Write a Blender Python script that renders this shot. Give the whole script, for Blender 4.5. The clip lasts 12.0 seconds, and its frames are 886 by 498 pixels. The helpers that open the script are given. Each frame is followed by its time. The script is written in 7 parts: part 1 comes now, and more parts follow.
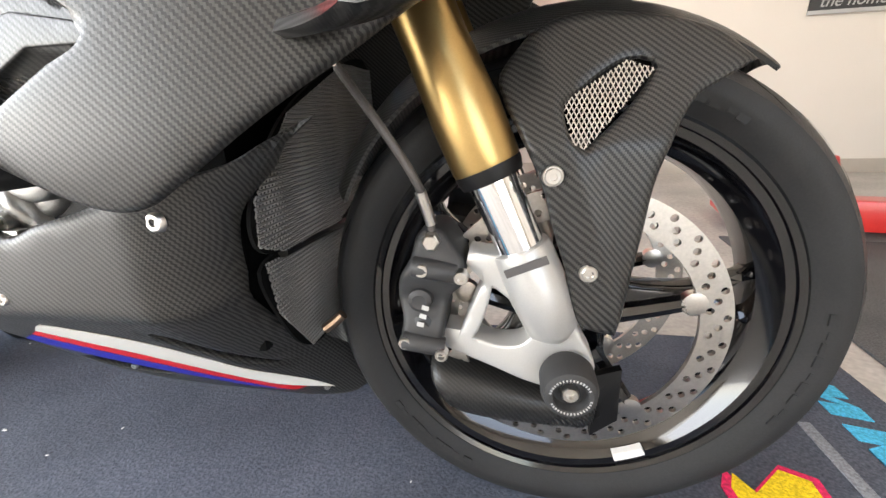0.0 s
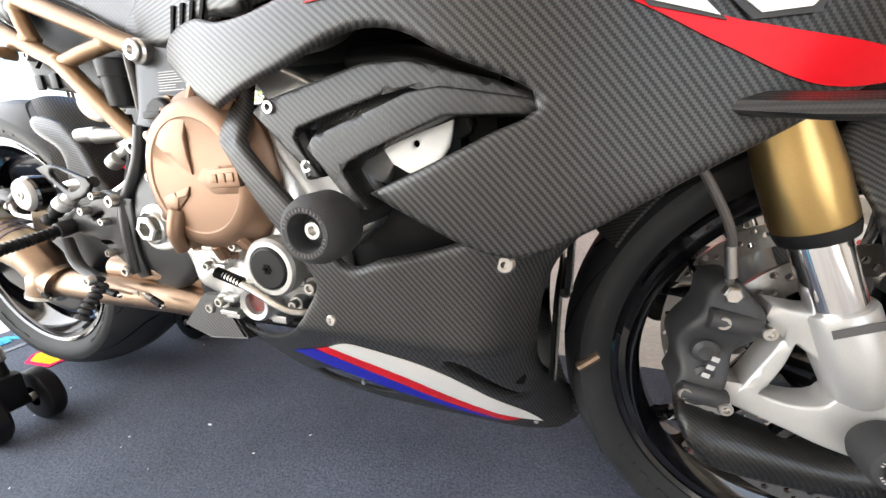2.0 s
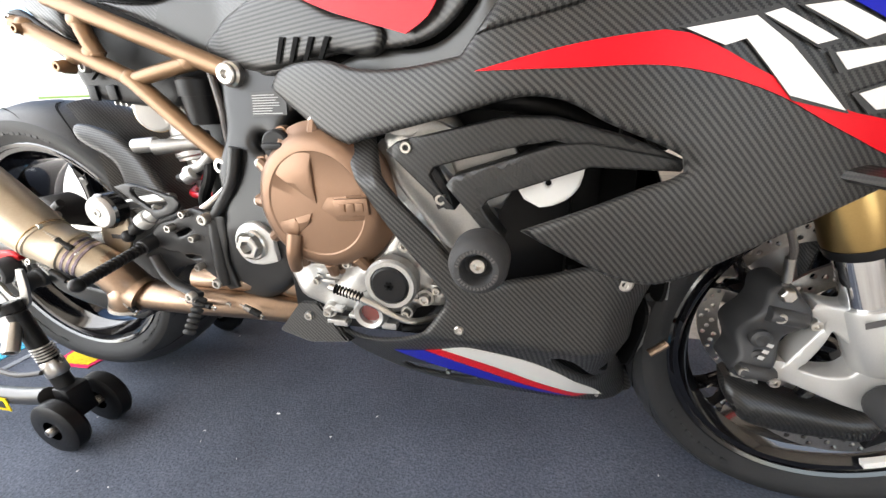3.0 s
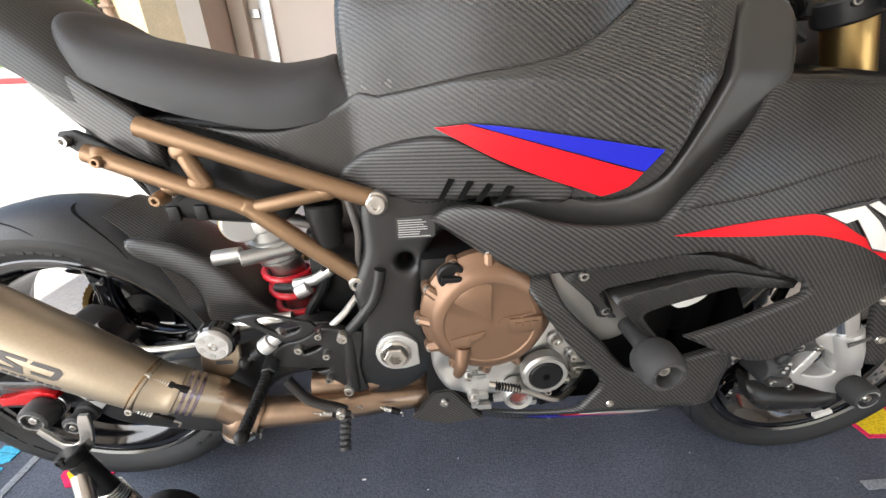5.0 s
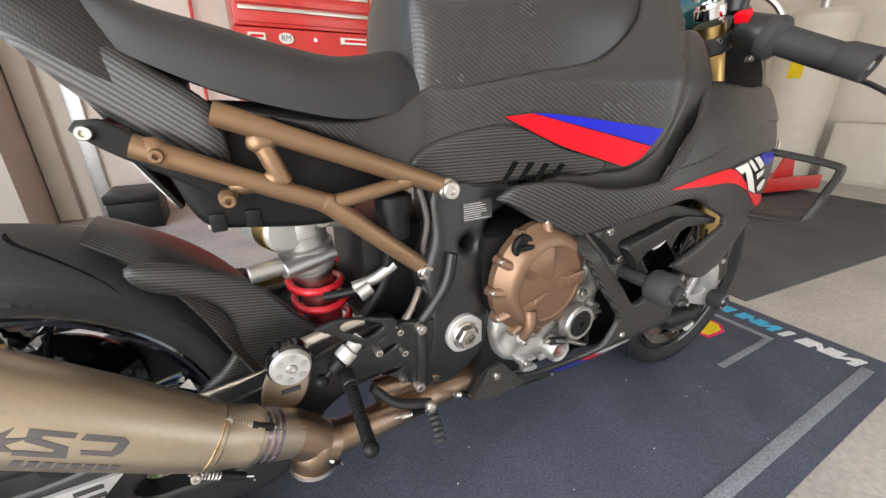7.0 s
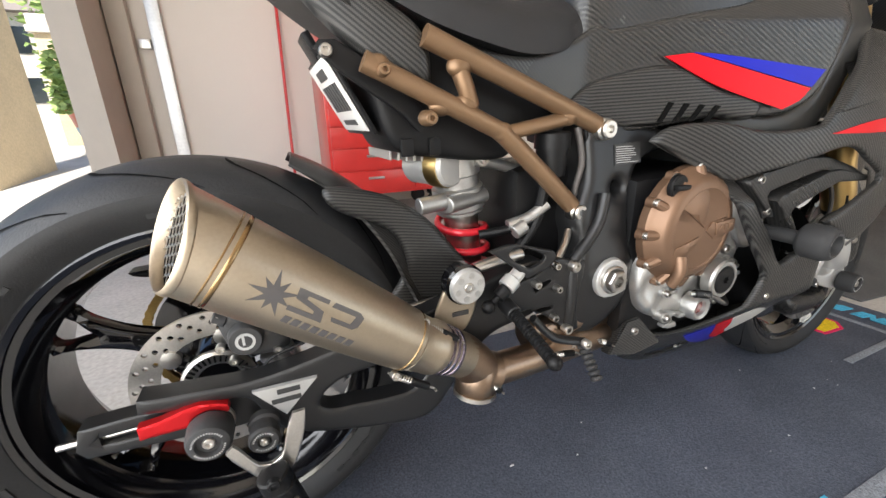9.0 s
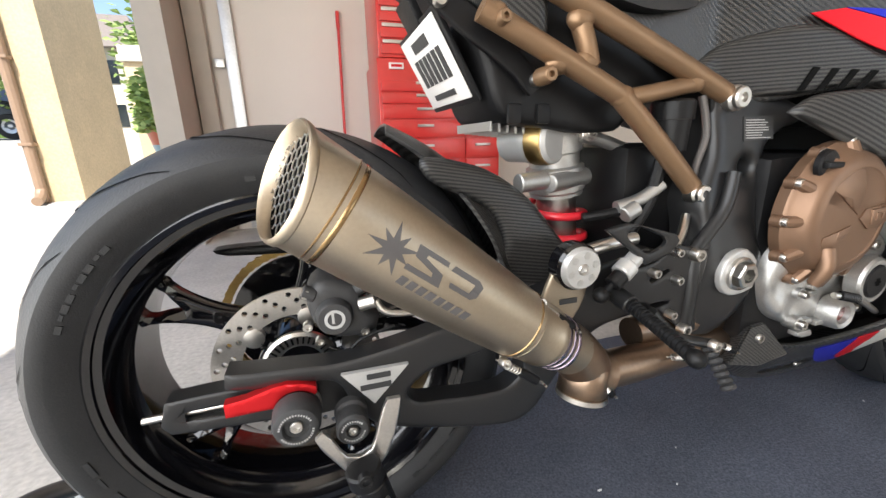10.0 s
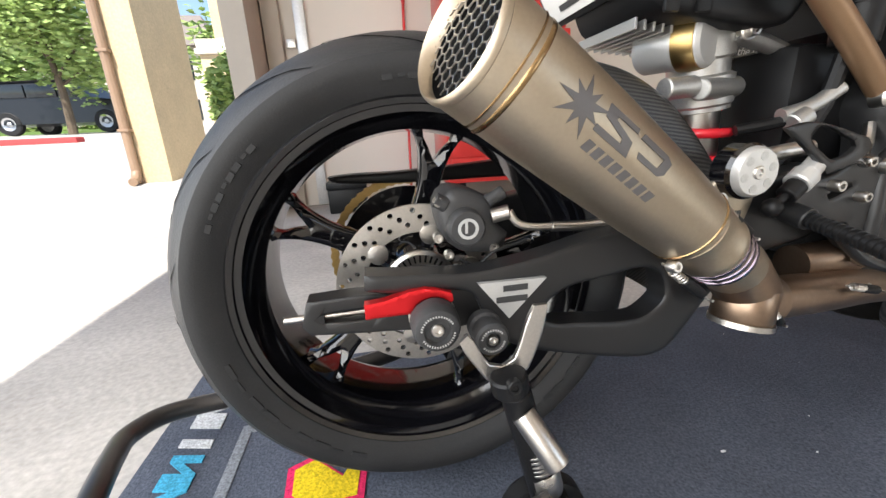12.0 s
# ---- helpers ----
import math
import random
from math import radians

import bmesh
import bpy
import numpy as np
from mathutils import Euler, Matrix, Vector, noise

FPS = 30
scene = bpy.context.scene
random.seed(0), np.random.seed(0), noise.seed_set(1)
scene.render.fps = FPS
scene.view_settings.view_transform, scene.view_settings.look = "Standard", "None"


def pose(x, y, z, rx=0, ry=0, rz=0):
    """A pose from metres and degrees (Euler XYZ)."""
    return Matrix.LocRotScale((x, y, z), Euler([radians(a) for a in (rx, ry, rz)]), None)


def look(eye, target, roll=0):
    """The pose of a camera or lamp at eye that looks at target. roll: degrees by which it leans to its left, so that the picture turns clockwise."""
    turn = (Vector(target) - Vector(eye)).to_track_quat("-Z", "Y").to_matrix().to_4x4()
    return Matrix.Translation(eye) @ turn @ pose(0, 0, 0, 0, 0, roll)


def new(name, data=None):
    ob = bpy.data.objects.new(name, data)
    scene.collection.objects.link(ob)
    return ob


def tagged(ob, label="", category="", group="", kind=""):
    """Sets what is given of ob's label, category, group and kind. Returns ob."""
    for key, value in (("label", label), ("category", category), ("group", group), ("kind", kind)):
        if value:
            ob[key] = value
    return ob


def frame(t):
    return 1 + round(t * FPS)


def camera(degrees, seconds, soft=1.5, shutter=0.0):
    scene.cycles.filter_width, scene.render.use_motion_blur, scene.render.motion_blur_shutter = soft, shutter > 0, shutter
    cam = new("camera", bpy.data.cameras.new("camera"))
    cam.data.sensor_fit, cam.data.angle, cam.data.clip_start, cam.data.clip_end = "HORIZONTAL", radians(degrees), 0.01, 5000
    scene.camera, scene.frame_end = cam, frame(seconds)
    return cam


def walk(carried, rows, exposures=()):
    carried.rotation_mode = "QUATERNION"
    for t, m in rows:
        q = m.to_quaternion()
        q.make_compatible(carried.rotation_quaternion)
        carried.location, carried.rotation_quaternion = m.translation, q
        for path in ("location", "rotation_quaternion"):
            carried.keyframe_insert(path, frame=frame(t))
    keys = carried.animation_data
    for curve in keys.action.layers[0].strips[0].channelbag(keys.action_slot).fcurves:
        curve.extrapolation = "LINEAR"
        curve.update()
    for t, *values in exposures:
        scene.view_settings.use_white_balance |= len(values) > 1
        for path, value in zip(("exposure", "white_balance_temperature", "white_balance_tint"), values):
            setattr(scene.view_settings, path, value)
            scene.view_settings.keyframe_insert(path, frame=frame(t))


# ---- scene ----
cam = camera(97.6, 12.0)
METRES, TILT, LEAN, TURN = 1.782, -19.481, 2.0075, 9.8687
ROWS = [
    (0.0, 0.0, 0.0, 0.0, 0.0, 0.0, -0.0),
    (0.5, -0.0108, 0.0019, -0.0139, 3.6, 1.67, -0.88),
    (1.0, -0.0445, -0.0085, -0.0106, 7.73, 3.35, -2.16),
    (1.5, -0.0706, -0.0082, -0.0059, 8.81, 3.91, -3.42),
    (2.0, -0.1352, -0.0207, 0.0075, 7.55, 3.11, -3.49),
    (2.5, -0.1849, -0.0321, 0.0137, 5.15, 0.98, -2.57),
    (3.0, -0.2306, -0.0641, 0.0389, 2.64, -1.99, -1.45),
    (3.5, -0.2824, -0.1042, 0.0953, 0.6, -4.47, -0.29),
    (5.5, -0.46, -0.0657, 0.1598, -19.29, -6.77, 6.15),
    (6.0, -0.486, -0.0587, 0.1708, -26.63, -6.62, 8.28),
    (6.5, -0.5463, -0.0653, 0.1804, -33.82, -6.29, 9.78),
    (7.0, -0.6187, -0.0219, 0.1402, -37.84, -5.23, 10.63),
    (9.0, -0.7181, 0.0292, 0.087, -31.83, -0.82, 10.12),
    (9.5, -0.737, 0.0644, 0.07, -28.81, 1.43, 9.26),
    (10.0, -0.7468, 0.0803, 0.0645, -26.08, 3.05, 8.45),
    (10.5, -0.7604, 0.0989, 0.0516, -23.62, 3.41, 7.88),
    (11.0, -0.7727, 0.1155, 0.0357, -21.5, 3.04, 7.52),
    (11.5, -0.7829, 0.1197, 0.0257, -19.74, 2.25, 7.33),
    (12.0, -0.7972, 0.1221, 0.022, -18.88, 2.34, 7.31),
]
walk(cam, [(t, pose(1.3883, -0.4639, 0.5208, TILT, LEAN, TURN) @ pose(METRES * x, METRES * y, METRES * z, 90 + pitch, roll, yaw)) for t, x, y, z, yaw, pitch, roll in ROWS],
     [(0.0, 2.2), (1.5, 2.0), (2.5, 1.8), (3.5, 1.62), (6.0, 1.42), (9.0, 1.22), (12.0, 1.17)])

# world and sun
world = bpy.data.worlds.new("sky")
scene.world = world
world.use_nodes = True
wn = world.node_tree
sky = wn.nodes.new("ShaderNodeTexSky")
sky.sky_type, sky.sun_disc = "NISHITA", False
SUN_WAY = Vector((-0.1, -0.55, 0.83)).normalized()
sky.sun_elevation = math.asin(SUN_WAY.z)
sky.sun_rotation = math.atan2(SUN_WAY.x, SUN_WAY.y)
wn.links.new(sky.outputs[0], wn.nodes["Background"].inputs[0])
wn.nodes["Background"].inputs[1].default_value = 0.12
sun = new("sun", bpy.data.lights.new("sun", "SUN"))
sun.data.energy, sun.data.angle, sun.data.color = 4.2, radians(0.6), (1.0, 0.95, 0.88)
sun.matrix_world = look((0, 0, 6), Vector((0, 0, 6)) - SUN_WAY)


def area(name, eye, target, w, h, power, colour):
    d = bpy.data.lights.new(name, "AREA")
    d.shape, d.size, d.size_y, d.energy, d.color = "RECTANGLE", w, h, power, colour
    ob = new(name, d)
    ob.matrix_world = look(eye, target)
    return ob


# fill added to brighten the front, from an unseen, assumed side opening
area("side_fill_light", (3.3, -3.3, 1.1), (2.6, 0.0, 0.7), 2.5, 2.1, 8, (1.0, 0.985, 0.96))
# the sky's light through the open garage door
area("door_light", (-0.98, -1.4, 1.2), (1.0, -1.1, 0.9), 3.5, 2.1, 50, (1.0, 0.975, 0.93))


# ---- materials ----
def mat(name, colour, rough=0.5, metal=0.0, grain=0.0, scale=200.0, bump=0.0, coat=0.0, blotch=0.0, bscale=9.0, rvar=0.0, spec=0.5):
    m = bpy.data.materials.new(name)
    m.use_nodes = True
    nt = m.node_tree
    b = nt.nodes["Principled BSDF"]
    b.inputs["Roughness"].default_value = rough
    b.inputs["Metallic"].default_value = metal
    b.inputs["Coat Weight"].default_value = coat
    b.inputs["Coat Roughness"].default_value = 0.08
    b.inputs["Specular IOR Level"].default_value = spec
    b.inputs["Base Color"].default_value = (*colour, 1)
    co = nt.nodes.new("ShaderNodeTexCoord")
    if grain or blotch:
        n1 = nt.nodes.new("ShaderNodeTexNoise")
        n1.inputs["Scale"].default_value, n1.inputs["Detail"].default_value = scale, 6
        n2 = nt.nodes.new("ShaderNodeTexNoise")
        n2.inputs["Scale"].default_value, n2.inputs["Detail"].default_value = bscale, 5
        f = nt.nodes.new("ShaderNodeMath")
        f.operation = "MULTIPLY_ADD"
        f.inputs[1].default_value, f.inputs[2].default_value = grain * 2, 1 - grain
        g = nt.nodes.new("ShaderNodeMath")
        g.operation = "MULTIPLY_ADD"
        g.inputs[1].default_value, g.inputs[2].default_value = blotch * 2, 1 - blotch
        k = nt.nodes.new("ShaderNodeMath")
        k.operation = "MULTIPLY"
        v = nt.nodes.new("ShaderNodeVectorMath")
        v.operation = "SCALE"
        v.inputs[0].default_value = colour
        for n in (n1, n2):
            nt.links.new(co.outputs["Object"], n.inputs["Vector"])
        nt.links.new(n1.outputs[0], f.inputs[0])
        nt.links.new(n2.outputs[0], g.inputs[0])
        nt.links.new(f.outputs[0], k.inputs[0])
        nt.links.new(g.outputs[0], k.inputs[1])
        nt.links.new(k.outputs[0], v.inputs["Scale"])
        nt.links.new(v.outputs[0], b.inputs["Base Color"])
        if rvar:
            r = nt.nodes.new("ShaderNodeMath")
            r.operation = "MULTIPLY_ADD"
            r.inputs[1].default_value, r.inputs[2].default_value = rvar * 2, rough - rvar
            nt.links.new(n2.outputs[0], r.inputs[0])
            nt.links.new(r.outputs[0], b.inputs["Roughness"])
        if bump:
            bp = nt.nodes.new("ShaderNodeBump")
            bp.inputs["Strength"].default_value, bp.inputs["Distance"].default_value = bump, 0.002
            nt.links.new(n1.outputs[0], bp.inputs["Height"])
            nt.links.new(bp.outputs[0], b.inputs["Normal"])
    return m


def carbon(name, tow=0.0017, dark=0.006, light=0.046, rough=0.36, coat=0.0, turn=0.0):
    """Matt twill carbon: warp and weft tows in a two-over-two pattern."""
    m = bpy.data.materials.new(name)
    m.use_nodes = True
    nt = m.node_tree
    b = nt.nodes["Principled BSDF"]
    co = nt.nodes.new("ShaderNodeTexCoord")
    mp = nt.nodes.new("ShaderNodeMapping")
    mp.inputs["Rotation"].default_value = (0, turn, 0)
    nt.links.new(co.outputs["Object"], mp.inputs["Vector"])
    sx = nt.nodes.new("ShaderNodeSeparateXYZ")
    nt.links.new(mp.outputs[0], sx.inputs[0])

    def math_node(op, a, c=None):
        n = nt.nodes.new("ShaderNodeMath")
        n.operation = op
        for i, v in enumerate((a, c)):
            if v is None:
                continue
            if isinstance(v, (int, float)):
                n.inputs[i].default_value = v
            else:
                nt.links.new(v, n.inputs[i])
        return n.outputs[0]

    # one direction along x, the other down z and across y, so that flat tops show it too
    ux = math_node("FLOOR", math_node("DIVIDE", sx.outputs[0], tow))
    vz = math_node("FLOOR", math_node("DIVIDE", math_node("ADD", sx.outputs[2], sx.outputs[1]), tow))
    s = math_node("FLOORED_MODULO", math_node("ADD", ux, vz), 4.0)
    over = math_node("LESS_THAN", s, 2.0)
    fx = math_node("PINGPONG", math_node("DIVIDE", sx.outputs[0], tow), 1.0)
    n = nt.nodes.new("ShaderNodeTexNoise")
    n.inputs["Scale"].default_value, n.inputs["Detail"].default_value = 7.0, 4
    nt.links.new(co.outputs["Object"], n.inputs["Vector"])
    mix = nt.nodes.new("ShaderNodeMix")
    mix.data_type = "RGBA"
    mix.inputs[6].default_value, mix.inputs[7].default_value = (dark, dark, dark, 1), (light, light * 0.97, light * 0.93, 1)
    nt.links.new(over, mix.inputs[0])
    nt.links.new(mix.outputs[2], b.inputs["Base Color"])
    r = math_node("ADD", math_node("MULTIPLY", over, -0.1), math_node("ADD", math_node("MULTIPLY", n.outputs[0], 0.16), rough - 0.03))
    nt.links.new(r, b.inputs["Roughness"])
    b.inputs["Specular IOR Level"].default_value = 0.38
    bp = nt.nodes.new("ShaderNodeBump")
    bp.inputs["Strength"].default_value, bp.inputs["Distance"].default_value = 0.22, 0.0005
    nt.links.new(math_node("ADD", over, math_node("MULTIPLY", fx, 0.4)), bp.inputs["Height"])
    nt.links.new(bp.outputs[0], b.inputs["Normal"])
    b.inputs["Coat Weight"].default_value, b.inputs["Coat Roughness"].default_value = coat, 0.32
    return m


CARBON = carbon("carbon_matt")
CARBON_T = carbon("carbon_satin", rough=0.3, coat=0.22)
CARBON_B = carbon("carbon_bias", turn=0.6)
CARBON_D = carbon("carbon_dark", dark=0.008, light=0.025, rough=0.34)
PLASTIC = mat("black_plastic", (0.006, 0.006, 0.0065), 0.42, grain=0.25, scale=900, bump=0.12, blotch=0.15, spec=0.25)
MATT = mat("matt_black_paint", (0.012, 0.012, 0.0125), 0.36, grain=0.15, scale=700, bump=0.05, blotch=0.2, rvar=0.06, spec=0.45)
GLOSS = mat("gloss_black", (0.003, 0.003, 0.004), 0.09, coat=0.6, grain=0.1, blotch=0.2, rvar=0.05)
RUBBER = mat("tyre_rubber", (0.02, 0.02, 0.0205), 0.56, grain=0.3, scale=500, bump=0.15, blotch=0.4, bscale=14, rvar=0.1, spec=0.25)
TREAD = mat("tyre_tread", (0.026, 0.0265, 0.028), 0.46, grain=0.35, scale=350, bump=0.25, blotch=0.45, bscale=10, rvar=0.1, spec=0.32)
# near-black that stands for shade in cuts and gaps; also the black coolers
SHADE_BLACK = mat("groove", (0.003, 0.003, 0.003), 0.8, grain=0.2, spec=0.1)
GRIP = mat("grip_rubber", (0.025, 0.025, 0.026), 0.7, grain=0.3, scale=900, bump=0.4, blotch=0.2)
SATIN = mat("satin_dark_paint", (0.026, 0.025, 0.023), 0.36, grain=0.12, scale=700, bump=0.04, blotch=0.15, rvar=0.05)
CALIPER = mat("caliper_grey", (0.03, 0.03, 0.031), 0.5, grain=0.2, scale=900, bump=0.12, blotch=0.15)
SEAT = mat("seat_vinyl", (0.016, 0.016, 0.0175), 0.5, grain=0.3, scale=1600, bump=0.35, blotch=0.15, rvar=0.05)
GOLD = mat("gold_anodised", (0.5, 0.345, 0.14), 0.32, metal=1.0, grain=0.08, scale=600, blotch=0.12)
CHROME = mat("chrome", (0.82, 0.83, 0.85), 0.1, metal=1.0, grain=0.04, blotch=0.05)
SILVER = mat("silver_cast", (0.5, 0.495, 0.48), 0.36, metal=0.5, grain=0.12, scale=900, bump=0.1, blotch=0.12)
STEEL = mat("brushed_steel", (0.55, 0.53, 0.5), 0.3, metal=1.0, grain=0.15, scale=400, blotch=0.2, rvar=0.08)
DISC = mat("disc_steel", (0.5, 0.48, 0.45), 0.34, metal=1.0, grain=0.2, scale=300, blotch=0.25, rvar=0.06)
ENGINE = mat("engine_aluminium", (0.46, 0.455, 0.44), 0.4, metal=0.85, grain=0.2, scale=500, bump=0.2, blotch=0.25)
BRONZE = mat("bronze_cover", (0.215, 0.13, 0.083), 0.4, metal=0.65, grain=0.12, scale=900, bump=0.1, blotch=0.12)
FRAME = mat("bronze_tube", (0.23, 0.142, 0.08), 0.4, metal=0.6, grain=0.12, scale=800, bump=0.08, blotch=0.18)
TITAN = mat("titanium", (0.43, 0.365, 0.28), 0.42, metal=1.0, grain=0.1, scale=300, blotch=0.22, bscale=6, rvar=0.06)
TITAN_D = mat("titanium_weld", (0.33, 0.22, 0.11), 0.25, metal=1.0, grain=0.15, scale=200, blotch=0.5, bscale=18)
TITAN_B = mat("titanium_blued", (0.24, 0.2, 0.24), 0.25, metal=1.0, grain=0.15, blotch=0.4, bscale=16)
HEADER = mat("header_pipe", (0.3, 0.215, 0.155), 0.34, metal=1.0, grain=0.15, scale=200, blotch=0.35, bscale=10)
RED = mat("red_vinyl", (0.62, 0.004, 0.012), 0.3, grain=0.03, blotch=0.06, spec=0.2)
BLUE = mat("blue_vinyl", (0.01, 0.014, 0.36), 0.3, grain=0.03, blotch=0.06, spec=0.2)
WHITE = mat("white_vinyl", (0.78, 0.76, 0.72), 0.3, coat=0.3, grain=0.03, blotch=0.05)
SPRING = mat("red_spring", (0.7, 0.02, 0.035), 0.3, coat=0.5, grain=0.05, blotch=0.1)
ANO = mat("red_anodised", (0.6, 0.015, 0.02), 0.28, metal=0.7, grain=0.06, blotch=0.1)
BAR = mat("dark_ink", (0.03, 0.03, 0.03), 0.5, grain=0.05)
GREY_INK = mat("etched_ink", (0.09, 0.085, 0.085), 0.45, metal=0.3, grain=0.1)
PALE = mat("pale_print", (0.42, 0.42, 0.41), 0.5, grain=0.05)
HOSE = mat("braided_hose", (0.11, 0.1, 0.095), 0.45, metal=0.5, grain=0.5, scale=900, bump=0.3, blotch=0.1)
MESH = mat("wire_mesh", (0.2, 0.2, 0.2), 0.4, metal=0.5, grain=0.1)
MESH_S = mat("silver_mesh", (0.55, 0.53, 0.5), 0.35, metal=1.0, grain=0.1)
BRASS = mat("chain_brass", (0.4, 0.27, 0.1), 0.4, metal=1.0, grain=0.3, scale=300, blotch=0.3)


def carpet(name, colour):
    m = mat(name, colour, 0.95, grain=0.85, scale=230, bump=1.0, blotch=0.42, bscale=4.5, spec=0.2)
    return m


MAT = carpet("mat_pile", (0.078, 0.09, 0.118))
MAT2 = carpet("grey_mat_pile", (0.1, 0.1, 0.1))
PILE_W = carpet("white_pile", (0.6, 0.62, 0.64))
PILE_G = carpet("grey_pile", (0.22, 0.24, 0.27))
PILE_B = carpet("light_blue_pile", (0.07, 0.4, 0.62))
PILE_Y = carpet("yellow_pile", (0.75, 0.55, 0.02))
PILE_R = carpet("pink_red_pile", (0.7, 0.03, 0.12))
CONCRETE = mat("concrete", (0.42, 0.4, 0.37), 0.85, grain=0.35, scale=70, bump=0.5, blotch=0.4, bscale=2.6)
DRYWALL = mat("painted_drywall", (0.72, 0.66, 0.59), 0.8, grain=0.05, scale=160, bump=0.25, blotch=0.05, bscale=2)
STUCCO = mat("stucco", (0.6, 0.47, 0.29), 0.9, grain=0.25, scale=45, bump=1.0, blotch=0.15, bscale=4)
STUCCO_W = mat("pale_stucco", (0.62, 0.56, 0.48), 0.9, grain=0.25, scale=45, bump=1.0, blotch=0.15, bscale=4)
TRIM = mat("door_trim", (0.45, 0.4, 0.34), 0.6, grain=0.06, blotch=0.08)
ZINC = mat("galvanised", (0.6, 0.6, 0.6), 0.4, metal=0.9, grain=0.2, scale=60, blotch=0.2)
COPPER = mat("brown_downspout", (0.3, 0.2, 0.13), 0.45, grain=0.1, blotch=0.15)
CHEST = mat("tool_chest_red", (0.6, 0.03, 0.025), 0.32, coat=0.3, grain=0.1, blotch=0.2, bscale=12, rvar=0.06)
LEAF = mat("leaves", (0.26, 0.36, 0.1), 0.6, grain=0.4, scale=20, blotch=0.4, bscale=2)
BARK = mat("bark", (0.12, 0.09, 0.06), 0.9, grain=0.4, scale=60, bump=0.8, blotch=0.3)
ROOF = mat("roof_shingle", (0.2, 0.17, 0.15), 0.9, grain=0.3, scale=30, bump=0.5, blotch=0.2)
WINDOW = mat("dark_window_glass", (0.02, 0.025, 0.03), 0.08, grain=0.05)
CAR = mat("black_car_paint", (0.008, 0.008, 0.01), 0.3, coat=0.2, grain=0.05)
KERB = mat("red_kerb_paint", (0.5, 0.05, 0.05), 0.7, grain=0.2, blotch=0.2)
GRASS = mat("lawn", (0.1, 0.17, 0.04), 0.9, grain=0.5, scale=25, bump=0.5, blotch=0.3, bscale=0.8)
POT = mat("glazed_pot_red", (0.4, 0.09, 0.04), 0.3, grain=0.2, blotch=0.3)
POT_B = mat("glazed_pot_blue", (0.2, 0.32, 0.38), 0.3, grain=0.2, blotch=0.3)
CREAM = mat("cream_enamel", (0.62, 0.58, 0.5), 0.5, grain=0.06, blotch=0.1)


# ---- mesh tools ----
def finish(name, bm, material, smooth=35):
    bmesh.ops.recalc_face_normals(bm, faces=bm.faces[:])
    me = bpy.data.meshes.new(name)
    bm.to_mesh(me)
    bm.free()
    me.materials.append(material)
    if smooth:
        me.shade_smooth()
        me.set_sharp_from_angle(angle=radians(smooth))
    return me


def base_of(ob):
    v = Vector()
    while ob:
        v += ob.location
        ob = ob.parent
    return v


def part(name, bm, material, parent, label="", smooth=35):
    """Links a bmesh in world metres as one mesh object under a thing or a part."""
    me = finish(name, bm, material, smooth)
    me.transform(Matrix.Translation(-base_of(parent)))
    ob = new(name, me)
    ob.parent = parent
    return tagged(ob, label)


def mirrored(ob):
    """The same part on the far side of the middle plane."""
    o = new(ob.name.split(".")[0], ob.data.copy())
    o.data.transform(Matrix.Diagonal((1, -1, 1, 1)))
    o.data.flip_normals()
    o.parent = ob.parent
    if "label" in ob:
        o["label"] = ob["label"]
    return o


def thing(name, place, label, category, group="", kind=""):
    ob = new(name)
    ob.empty_display_size = 0.05
    ob.location = place
    return tagged(ob, label, category, group, kind)


def solid(name, bm, material, label, category, group="", kind="", smooth=35):
    return tagged(new(name, finish(name, bm, material, smooth)), label, category, group, kind)


def axes(d):
    d = Vector(d).normalized()
    s = d.cross((0, 0, 1) if abs(d.z) < 0.9 else (0, 1, 0)).normalized()
    return d, s, s.cross(d)


def lathe(bm, origin, way, profile, seg=24, a0=0.0, a1=2 * math.pi):
    """Turns (distance along, radius) pairs round an axis."""
    d, s, t = axes(way)
    o = Vector(origin)
    full = abs(a1 - a0 - 2 * math.pi) < 1e-6
    n = seg if full else seg + 1
    rings = []
    for h, r in profile:
        if r < 1e-6:
            rings.append([bm.verts.new(o + d * h)] * n)
            continue
        rings.append([bm.verts.new(o + d * h + (s * math.cos(a0 + (a1 - a0) * k / seg) + t * math.sin(a0 + (a1 - a0) * k / seg)) * r) for k in range(n)])
    for a, b in zip(rings, rings[1:]):
        for k in range(seg):
            j = (k + 1) % n
            vs = []
            for v in (a[k], a[j], b[j], b[k]):
                if v not in vs:
                    vs.append(v)
            if len(vs) > 2:
                try:
                    bm.faces.new(vs)
                except ValueError:
                    pass
    return bm


def rod(bm, a, b, r, r2=None, seg=14, bev=0.12):
    """A round bar with slightly broken end edges."""
    a, b = Vector(a), Vector(b)
    r2 = r if r2 is None else r2
    L = (b - a).length
    e = min(r, r2, L) * bev
    return lathe(bm, a, b - a, [(0, 0), (0, r - e), (e, r), (L - e, r2), (L, r2 - e), (L, 0)], seg)


def bolt(bm, at, way, r, h=0.006, seg=16):
    """A socket-head bolt."""
    return lathe(bm, at, way, [(-0.004, 0), (-0.004, r), (h * 0.75, r), (h, r * 0.86), (h, r * 0.5), (h * 0.35, r * 0.46), (h * 0.35, 0)], seg)


